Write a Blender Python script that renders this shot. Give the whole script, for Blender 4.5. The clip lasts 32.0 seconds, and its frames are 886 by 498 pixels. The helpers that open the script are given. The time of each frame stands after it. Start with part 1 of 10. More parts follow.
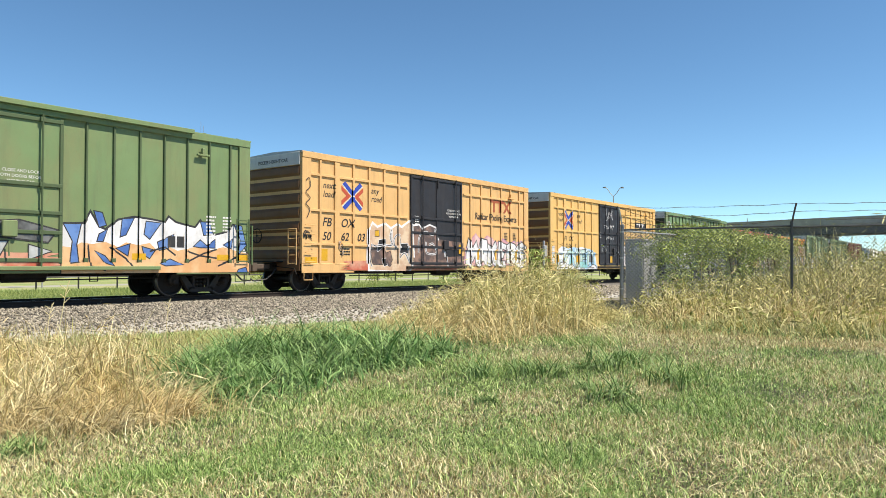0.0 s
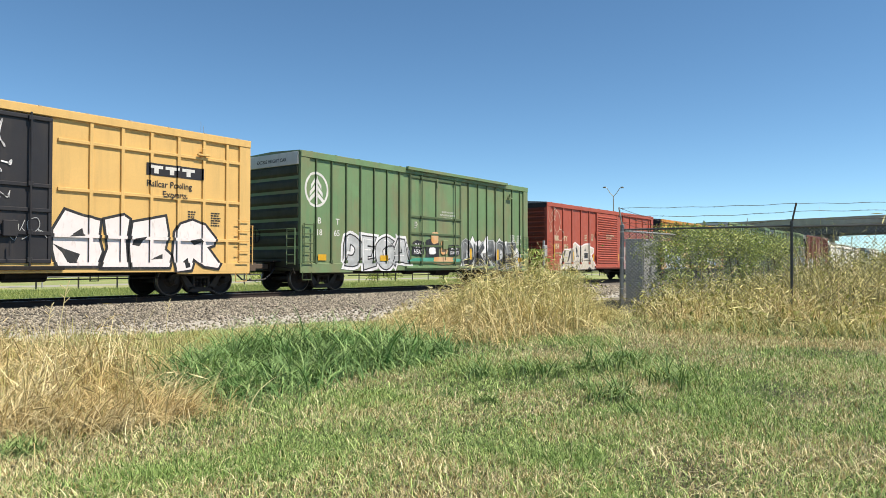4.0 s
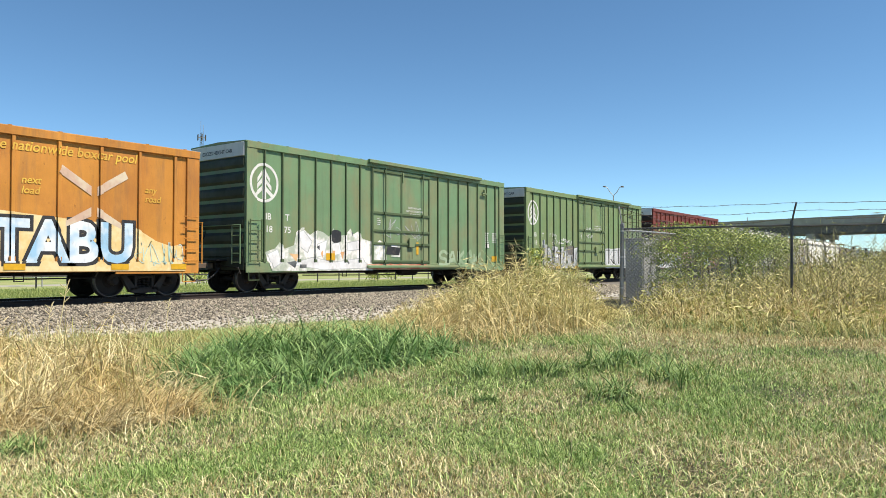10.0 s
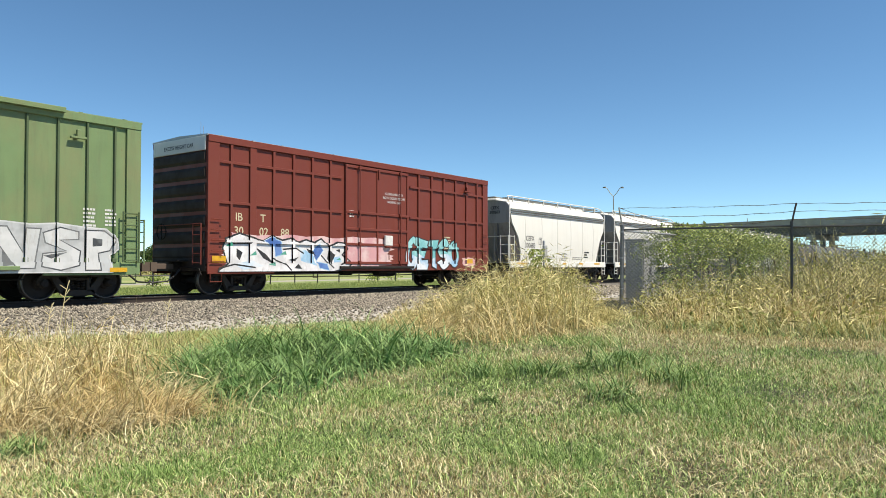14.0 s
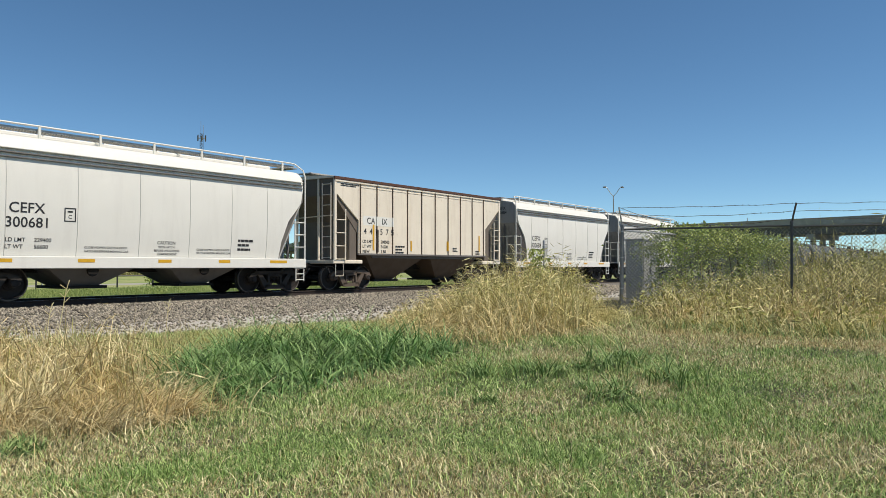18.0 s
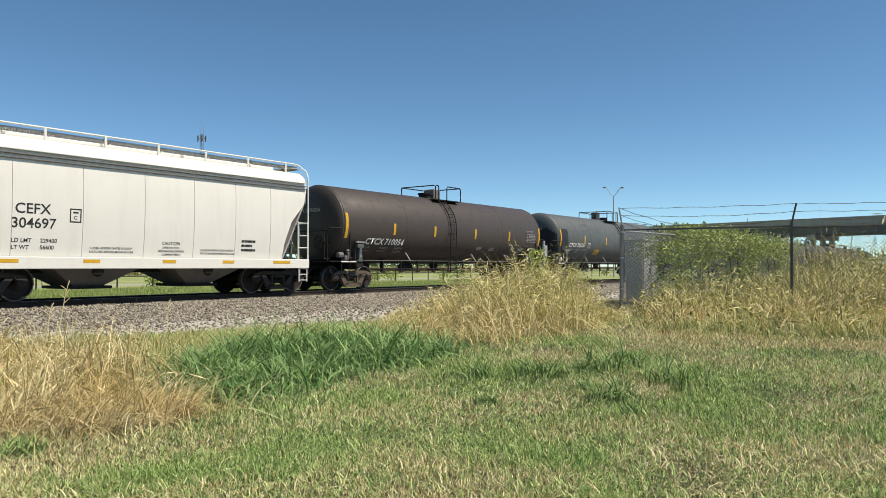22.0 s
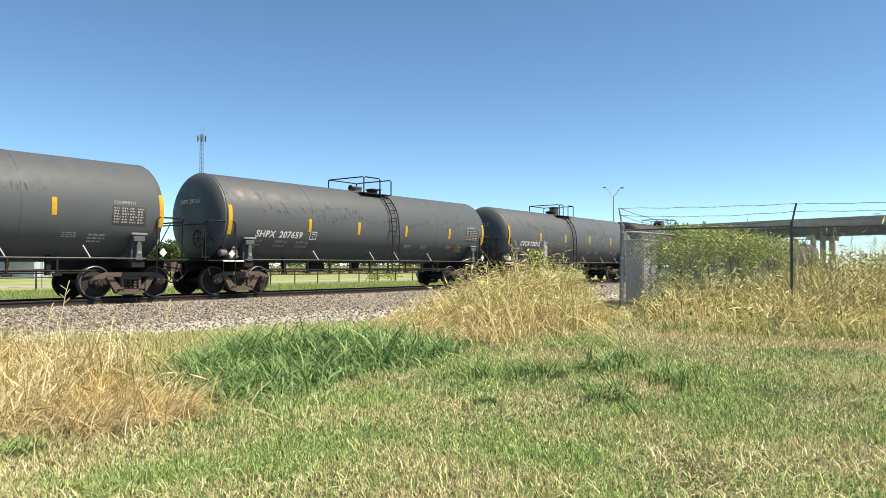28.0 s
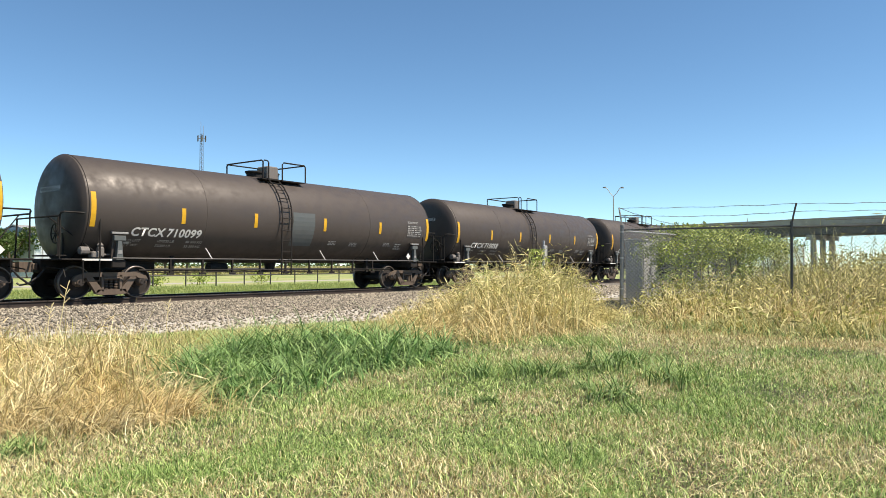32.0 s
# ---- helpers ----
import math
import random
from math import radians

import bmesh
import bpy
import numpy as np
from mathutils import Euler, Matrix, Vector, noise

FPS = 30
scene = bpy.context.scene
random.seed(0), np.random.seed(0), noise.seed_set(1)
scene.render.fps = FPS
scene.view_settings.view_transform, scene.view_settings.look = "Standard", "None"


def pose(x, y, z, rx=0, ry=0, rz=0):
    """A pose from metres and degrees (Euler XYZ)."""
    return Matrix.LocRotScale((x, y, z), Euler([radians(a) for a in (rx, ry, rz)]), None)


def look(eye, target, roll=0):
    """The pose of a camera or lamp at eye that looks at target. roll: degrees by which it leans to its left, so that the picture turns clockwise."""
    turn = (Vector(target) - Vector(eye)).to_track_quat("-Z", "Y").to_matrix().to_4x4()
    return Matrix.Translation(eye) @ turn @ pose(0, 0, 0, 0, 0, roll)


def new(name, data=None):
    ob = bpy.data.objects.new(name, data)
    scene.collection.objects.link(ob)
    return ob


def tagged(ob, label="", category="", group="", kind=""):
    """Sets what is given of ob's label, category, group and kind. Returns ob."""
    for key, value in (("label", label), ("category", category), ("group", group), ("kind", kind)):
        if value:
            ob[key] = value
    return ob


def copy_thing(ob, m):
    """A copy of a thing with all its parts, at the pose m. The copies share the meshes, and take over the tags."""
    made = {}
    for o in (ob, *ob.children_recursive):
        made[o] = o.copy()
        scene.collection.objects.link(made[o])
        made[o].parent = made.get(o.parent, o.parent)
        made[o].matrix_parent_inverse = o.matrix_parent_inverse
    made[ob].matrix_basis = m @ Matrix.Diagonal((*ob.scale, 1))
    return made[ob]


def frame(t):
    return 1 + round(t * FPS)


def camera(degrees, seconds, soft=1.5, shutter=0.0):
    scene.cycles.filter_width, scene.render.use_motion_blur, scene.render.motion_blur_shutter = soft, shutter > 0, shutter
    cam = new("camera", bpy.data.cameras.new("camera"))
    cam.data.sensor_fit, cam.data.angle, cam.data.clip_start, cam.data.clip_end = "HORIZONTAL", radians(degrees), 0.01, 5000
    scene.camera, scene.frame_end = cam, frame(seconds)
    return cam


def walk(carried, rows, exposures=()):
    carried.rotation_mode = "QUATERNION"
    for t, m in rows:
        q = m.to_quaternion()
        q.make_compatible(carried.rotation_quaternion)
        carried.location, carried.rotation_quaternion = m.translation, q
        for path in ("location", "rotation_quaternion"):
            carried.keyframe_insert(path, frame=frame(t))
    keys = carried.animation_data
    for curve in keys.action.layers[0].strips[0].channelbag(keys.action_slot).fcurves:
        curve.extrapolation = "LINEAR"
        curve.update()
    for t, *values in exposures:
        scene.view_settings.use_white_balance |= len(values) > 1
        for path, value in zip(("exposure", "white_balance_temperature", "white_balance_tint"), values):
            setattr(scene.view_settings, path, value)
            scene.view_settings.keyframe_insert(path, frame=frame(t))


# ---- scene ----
# ---- camera ----
cam = camera(62.58, 32.0, 0.1)
TURN, TILT, EYE = 36.884, 1.332, 1.5
# small tremble of the tripod: seconds, tilt in thousandths of a degree
TREMBLE = ((0, -20), (1.0, 0), (1.5, 60), (2.0, 20), (3.0, 10), (3.5, -10), (5.5, 0), (7.0, 10), (8.0, 80), (8.5, 70),
           (9.0, 20), (9.5, 70), (10.0, 50), (11.0, -30), (12.0, 0), (12.5, -20), (13.0, 0), (14.5, -20), (16.5, 0),
           (18.0, 10), (18.5, 150), (19.0, 110), (19.5, 80), (20.0, 30), (20.5, 60), (21.5, -30), (22.5, 0), (23.0, 30),
           (24.5, 30), (25.5, -30), (27.5, -10), (28.0, -30), (29.0, -10), (32.0, -20))
walk(cam, [(t, pose(0, 0, EYE, 90 + TILT - k / 1000, 0, TURN - 90)) for t, k in TREMBLE],
     exposures=((0, 0.45, 7180, 12), (1, 0.42, 7180, 12), (3, 0.27, 7180, 12), (3.5, 0.27, 7180, 12), (5.5, 0.48, 7180, 12), (7, 0.46, 7180, 12),
                (9, 0.35, 7180, 12), (11, 0.48, 7180, 12), (12.5, 0.53, 7180, 12), (13, 0.46, 7180, 12), (14.5, 0.22, 7180, 12), (16.5, -0.17, 6980, 12), (17, -0.15, 6980, 12),
                (18, -0.12, 6980, 12), (19, -0.05, 6980, 12), (20, -0.07, 6980, 12), (21, -0.12, 6980, 12), (22, 0.07, 7260, 12), (23, 0.45, 7400, 13), (24.5, 0.55, 7520, 14), (32, 0.55, 7520, 14)))

# ---- sky and sun ----
SUN = Vector((0.22, -0.62, 0.98)).normalized()
world = bpy.data.worlds.new("sky")
scene.world = world
world.use_nodes = True
wn = world.node_tree
sky = wn.nodes.new("ShaderNodeTexSky")
sky.sky_type = "NISHITA"
sky.sun_disc = False
sky.sun_elevation = math.asin(SUN.z)
sky.sun_rotation = math.atan2(SUN.x, SUN.y)
sky.altitude, sky.air_density, sky.dust_density, sky.ozone_density = 100, 0.6, 0.0, 2.6
tint = wn.nodes.new("ShaderNodeMix")
tint.data_type, tint.blend_type = "RGBA", "MULTIPLY"
tint.inputs[0].default_value, tint.inputs[7].default_value = 1.0, (0.84, 1.005, 1.0, 1)
deep = wn.nodes.new("ShaderNodeHueSaturation")
deep.inputs["Saturation"].default_value = 1.08
wn.links.new(sky.outputs[0], tint.inputs[6])
wn.links.new(tint.outputs[2], deep.inputs["Color"])
wn.links.new(deep.outputs[0], wn.nodes["Background"].inputs[0])
wn.nodes["Background"].inputs[1].default_value = 0.141
lamp = bpy.data.lights.new("sun", "SUN")
lamp.energy, lamp.angle, lamp.color = 5.0, radians(0.5), (1.0, 0.95, 0.87)
sun = new("sun", lamp)
sun.matrix_world = look(SUN * 50, (0, 0, 0))

# ---- materials ----
def nodes(name):
    m = bpy.data.materials.new(name)
    m.use_nodes = True
    nt = m.node_tree
    return m, nt, nt.nodes["Principled BSDF"]


def tex_noise(nt, scale, detail=4, stretch=(1, 1, 1), rough=0.6, where="Object"):
    c = nt.nodes.new("ShaderNodeTexCoord")
    mp = nt.nodes.new("ShaderNodeMapping")
    mp.inputs["Scale"].default_value = stretch
    n = nt.nodes.new("ShaderNodeTexNoise")
    n.inputs["Scale"].default_value, n.inputs["Detail"].default_value, n.inputs["Roughness"].default_value = scale, detail, rough
    nt.links.new(c.outputs[where], mp.inputs[0])
    nt.links.new(mp.outputs[0], n.inputs["Vector"])
    return n.outputs["Fac"]


def ramp(nt, fac, a, b, lo=0.0, hi=1.0):
    n = nt.nodes.new("ShaderNodeMapRange")
    n.inputs[1].default_value, n.inputs[2].default_value, n.inputs[3].default_value, n.inputs[4].default_value = a, b, lo, hi
    nt.links.new(fac, n.inputs[0])
    return n.outputs[0]


def blend(nt, fac, a, b, how="MIX"):
    n = nt.nodes.new("ShaderNodeMix")
    n.data_type, n.blend_type = "RGBA", how
    for slot, value in ((0, fac), (6, a), (7, b)):
        if isinstance(value, (int, float)):
            n.inputs[slot].default_value = value
        elif isinstance(value, tuple):
            n.inputs[slot].default_value = (*value, 1)
        else:
            nt.links.new(value, n.inputs[slot])
    return n.outputs[2]


def times(nt, a, b, how="MULTIPLY"):
    n = nt.nodes.new("ShaderNodeMath")
    n.operation = how
    for slot, value in ((0, a), (1, b)):
        if isinstance(value, (int, float)):
            n.inputs[slot].default_value = value
        else:
            nt.links.new(value, n.inputs[slot])
    return n.outputs[0]


def bump(nt, bsdf, height, strength, distance=0.01):
    b = nt.nodes.new("ShaderNodeBump")
    b.inputs["Strength"].default_value, b.inputs["Distance"].default_value = strength, distance
    nt.links.new(height, b.inputs["Height"])
    nt.links.new(b.outputs[0], bsdf.inputs["Normal"])


def paint(name, colour, grime=0.4, rust=0.15, rough=0.5, fade=0.15, metal=0.0, rusty=(0.16, 0.06, 0.03), dirt=(0.09, 0.075, 0.06), stain=None, gloss=0.3, dent=0.12):
    """Weathered paint on steel: faded patches, vertical streaks of grime, specks of rust."""
    m, nt, b = nodes(name)
    pale = tuple(min(1, c * 1.22 + 0.008) for c in colour)
    c = blend(nt, ramp(nt, tex_noise(nt, 0.9, 5), 0.35, 0.75, 0, fade * 2.2), colour, pale)
    if stain:
        c = blend(nt, ramp(nt, tex_noise(nt, 0.8, 6, (1.0, 1.0, 0.45), 0.68), 0.44, 0.68, 0, 0.7), c, stain)
    c = blend(nt, ramp(nt, tex_noise(nt, 2.4, 6, (1.6, 1.6, 0.16), 0.7), 0.5, 0.78, 0, grime), c, dirt)
    c = blend(nt, ramp(nt, tex_noise(nt, 7, 7, (1, 1, 0.55), 0.72), 0.62, 0.70, 0, rust * 3), c, rusty)
    c = blend(nt, ramp(nt, tex_noise(nt, 60, 3), 0.3, 0.7, 0, 0.12), c, dirt)
    nt.links.new(c, b.inputs["Base Color"])
    nt.links.new(ramp(nt, tex_noise(nt, 3, 5), 0.3, 0.7, rough - 0.1, rough + 0.2), b.inputs["Roughness"])
    b.inputs["Metallic"].default_value = metal
    b.inputs["Specular IOR Level"].default_value = gloss
    bump(nt, b, tex_noise(nt, 1.3, 4), dent, 0.02)
    return m


def plain(name, colour, rough=0.6, metal=0.0, vary=0.25, scale=6):
    m, nt, b = nodes(name)
    dark = tuple(c * (1 - vary) for c in colour)
    c = blend(nt, ramp(nt, tex_noise(nt, scale, 5), 0.3, 0.7), dark, colour)
    c = blend(nt, ramp(nt, tex_noise(nt, scale * 9, 3), 0.35, 0.7, 0, 0.3), c, dark)
    nt.links.new(c, b.inputs["Base Color"])
    b.inputs["Roughness"].default_value, b.inputs["Metallic"].default_value = rough, metal
    return m


GREEN = paint("green_paint", (0.158, 0.245, 0.106), 0.3, 0.12, 0.5, 0.3, rusty=(0.20, 0.13, 0.06), stain=(0.23, 0.235, 0.11))
GREEN_NEW = paint("bright_green_paint", (0.142, 0.250, 0.118), 0.3, 0.10, 0.5, 0.3, rusty=(0.20, 0.14, 0.07), stain=(0.25, 0.20, 0.11))
GREEN_WORN = paint("rust_stained_green_paint", (0.140, 0.250, 0.128), 0.35, 0.2, 0.5, 0.3, rusty=(0.22, 0.11, 0.05), stain=(0.27, 0.22, 0.115))
# posts and bars in darker green: the shadow lines beside them are painted in
GREEN_POST = paint("shadow_line_green_paint", (0.072, 0.112, 0.05), 0.4, 0.15, 0.5, 0.3, rusty=(0.16, 0.10, 0.05))
# much darker than the green sides: the ends' shade is put into the colour
GREEN_END = paint("shaded_green_end_paint", (0.034, 0.044, 0.026), 0.4, 0.12, 0.55)
YELLOW = paint("yellow_paint", (0.68, 0.42, 0.175), 0.3, 0.06, 0.5, 0.3)
YELLOW_TAN = paint("yellow_tan_paint", (0.70, 0.45, 0.16), 0.2, 0.04, 0.5, 0.2)
RED = paint("red_oxide_paint", (0.40, 0.088, 0.056), 0.3, 0.08, 0.55, 0.12)
MAROON = paint("maroon_paint", (0.178, 0.036, 0.022), 0.15, 0.02, 0.45, 0.08)
ORANGE = paint("orange_paint", (0.52, 0.22, 0.035), 0.5, 0.25, 0.55, 0.5, rusty=(0.24, 0.09, 0.02), stain=(0.36, 0.13, 0.03))
BLACK = paint("black_paint", (0.022, 0.022, 0.026), 0.35, 0.05, 0.45, 0.3, dirt=(0.07, 0.06, 0.05))
BROWN_BLACK = paint("dark_brown_paint", (0.042, 0.031, 0.026), 0.2, 0.04, 0.68, 0.10, dirt=(0.03, 0.025, 0.02))
BROWN_TANK = paint("grey_brown_paint", (0.060, 0.049, 0.042), 0.10, 0.01, 0.5, 0.03, dirt=(0.04, 0.032, 0.026), gloss=0.42, dent=0.025)
GREY_TANK = paint("dark_grey_paint", (0.094, 0.107, 0.105), 0.08, 0.01, 0.52, 0.02, dirt=(0.04, 0.04, 0.038), gloss=0.42, dent=0.025)
GREY_TANK_B = paint("slate_grey_paint", (0.085, 0.097, 0.097), 0.09, 0.01, 0.52, 0.025, dirt=(0.03, 0.03, 0.03), gloss=0.42, dent=0.025)
WHITE_CAR = paint("white_paint", (0.74, 0.73, 0.665), 0.12, 0.02, 0.45, 0.1, dirt=(0.3, 0.27, 0.22))
CREAM = paint("cream_paint", (0.76, 0.69, 0.56), 0.26, 0.10, 0.5, 0.2, dirt=(0.32, 0.23, 0.15))
# grimy grey for small fittings, and for hopper parts with shade painted in
SHADE_GREY = paint("grimy_shade_grey_paint", (0.16, 0.15, 0.14), 0.5, 0.1, 0.6)
DOOR_BROWN = paint("rusty_brown_door_paint", (0.060, 0.042, 0.034), 0.5, 0.2, 0.6, 0.3, dirt=(0.10, 0.08, 0.06))
BRIGHT_END = paint("pale_end_paint", (0.62, 0.62, 0.57), 0.2, 0.05, 0.5)
# near black: deep shade under the cars is partly put into this colour
UNDER = paint("grimy_black_steel", (0.013, 0.012, 0.011), 0.4, 0.15, 0.75, dirt=(0.04, 0.03, 0.024))
TRUCK = paint("dusty_cast_steel", (0.115, 0.088, 0.068), 0.55, 0.35, 0.75, rusty=(0.14, 0.075, 0.045), dirt=(0.045, 0.036, 0.03))
TRUCK_DARK = paint("dark_cast_steel", (0.042, 0.036, 0.031), 0.5, 0.3, 0.75, rusty=(0.08, 0.05, 0.035), dirt=(0.02, 0.017, 0.015))
# darkened likewise, shade below the car included in the colour
WHEEL = plain("rusty_wheel_steel", (0.026, 0.021, 0.018), 0.8)
# pale ring on the wheel's face: the glint of its edge as a colour
RIM = plain("glint_wheel_rim_steel", (0.17, 0.15, 0.13), 0.55, 0.2)
TREAD = plain("worn_bright_steel", (0.22, 0.20, 0.19), 0.4, 0.9)
ROOF = plain("galvanised_roof", (0.45, 0.45, 0.43), 0.5, 0.4)
WHITE = plain("white_lettering", (0.74, 0.74, 0.70), 0.6)
INK = plain("black_lettering", (0.02, 0.02, 0.022), 0.6)
CREAM_INK = plain("cream_lettering", (0.62, 0.55, 0.36), 0.6)
REFLECT = plain("yellow_reflector_sheet", (0.72, 0.40, 0.02), 0.4)
BLUE = plain("blue_paint", (0.03, 0.07, 0.42), 0.5)
EMBLEM_RED = plain("faded_red_emblem_paint", (0.42, 0.10, 0.035), 0.55)
REDMARK = plain("red_marking", (0.55, 0.09, 0.04), 0.5)
RAIL_TOP = plain("polished_rail_steel", (0.40, 0.38, 0.36), 0.3, 0.9)
RAIL_SIDE = plain("rusty_rail_steel", (0.035, 0.024, 0.019), 0.8)
TIE = plain("weathered_tie_wood", (0.11, 0.085, 0.065), 0.9)
GALV = plain("galvanised_steel", (0.42, 0.43, 0.43), 0.5, 0.3)
POST_GREY = plain("weathered_grey_post_steel", (0.22, 0.225, 0.23), 0.55, 0.2)
GALV_DULL = plain("dull_galvanised_wire", (0.30, 0.30, 0.29), 0.5, 0.2)
DARK_POST = plain("dark_weathered_post_steel", (0.10, 0.10, 0.098), 0.6, 0.2)
RUST_WIRE = plain("rusty_barbed_wire", (0.10, 0.075, 0.06), 0.7, 0.3)
CONCRETE = plain("weathered_concrete", (0.36, 0.35, 0.33), 0.85, 0, 0.25, 0.6)
GIRDER = plain("dark_bridge_girder", (0.10, 0.10, 0.105), 0.7, 0, 0.25, 0.8)
PIPE = plain("dark_painted_pipe", (0.03, 0.03, 0.03), 0.5)
CABINET = plain("pale_grey_cabinet_paint", (0.40, 0.41, 0.39), 0.5)
SHED = plain("pale_blue_sheet_metal", (0.50, 0.58, 0.64), 0.5)
BARK = plain("grey_brown_bark", (0.13, 0.10, 0.075), 0.9)


def spray(name, a, b, scale=1.6, rough=0.55):
    """Spray paint that runs from one colour into another."""
    m, nt, s = nodes(name)
    c = blend(nt, ramp(nt, tex_noise(nt, scale, 3), 0.42, 0.58), a, b)
    c = blend(nt, ramp(nt, tex_noise(nt, 9, 6, (1, 1, 0.4)), 0.55, 0.75, 0, 0.35), c, (0.25, 0.2, 0.15))
    nt.links.new(c, s.inputs["Base Color"])
    s.inputs["Roughness"].default_value = rough
    return m


SP_WHITE = spray("white_spray", (0.78, 0.78, 0.78), (0.62, 0.62, 0.62))
SP_ORANGE = spray("orange_spray", (0.62, 0.30, 0.10), (0.62, 0.40, 0.22))
SP_BLACK = spray("black_spray", (0.018, 0.018, 0.02), (0.03, 0.03, 0.03))
SP_BRIGHT = spray("bright_silver_spray", (0.62, 0.63, 0.62), (0.52, 0.54, 0.53))
SP_GREY = spray("silver_spray", (0.50, 0.52, 0.52), (0.36, 0.38, 0.38))
SP_DARK = spray("charcoal_spray", (0.05, 0.055, 0.06), (0.16, 0.17, 0.17))
SP_CREAM = spray("cream_spray", (0.62, 0.52, 0.38), (0.55, 0.38, 0.28))
SP_PINK = spray("pink_spray", (0.60, 0.32, 0.33), (0.68, 0.5, 0.48))
SP_MAUVE = spray("mauve_spray", (0.42, 0.20, 0.32), (0.55, 0.30, 0.40))
SP_TAN = spray("worn_tan_spray", (0.66, 0.52, 0.36), (0.54, 0.36, 0.24), 2.0)
SP_CLAY = spray("clay_red_spray", (0.26, 0.16, 0.12), (0.09, 0.065, 0.06), 2.4)
SP_AQUA = spray("aqua_spray", (0.16, 0.46, 0.47), (0.30, 0.60, 0.60))
SP_SKY = spray("light_blue_spray", (0.30, 0.52, 0.70), (0.70, 0.75, 0.78), 1.1)
SP_MINT = spray("mint_spray", (0.42, 0.62, 0.56), (0.6, 0.7, 0.66))
SP_RED = spray("pale_red_spray", (0.50, 0.12, 0.07), (0.60, 0.30, 0.2))
SP_YELLOW = spray("yellow_spray", (0.70, 0.45, 0.06), (0.62, 0.36, 0.05))
SP_PALE_BLUE = spray("pale_blue_spray", (0.26, 0.46, 0.62), (0.42, 0.60, 0.72))
SP_BLUSH = spray("pinkish_white_spray", (0.82, 0.74, 0.72), (0.76, 0.70, 0.68))
SP_CHALK = spray("chalky_pink_white_spray", (0.78, 0.68, 0.60), (0.66, 0.50, 0.42), 3.2)
SP_UMBER = spray("red_brown_spray", (0.24, 0.11, 0.07), (0.32, 0.15, 0.10))
SP_SAGE = spray("faint_sage_spray", (0.34, 0.43, 0.29), (0.24, 0.34, 0.20))
SP_STONE = spray("grey_cream_spray", (0.60, 0.55, 0.46), (0.50, 0.45, 0.37))
SP_WORN = spray("worn_white_spray", (0.80, 0.77, 0.74), (0.40, 0.45, 0.36), 2.4)
SP_NAVY = spray("strong_blue_spray", (0.05, 0.13, 0.38), (0.12, 0.24, 0.52))
SP_PEACH = spray("peach_orange_spray", (0.66, 0.36, 0.16), (0.72, 0.46, 0.24))
SP_BLEACH = spray("bleached_cream_paint", (0.72, 0.52, 0.22), (0.78, 0.62, 0.34), 2.2)
SP_TEAL = spray("teal_spray", (0.04, 0.30, 0.20), (0.10, 0.36, 0.28))

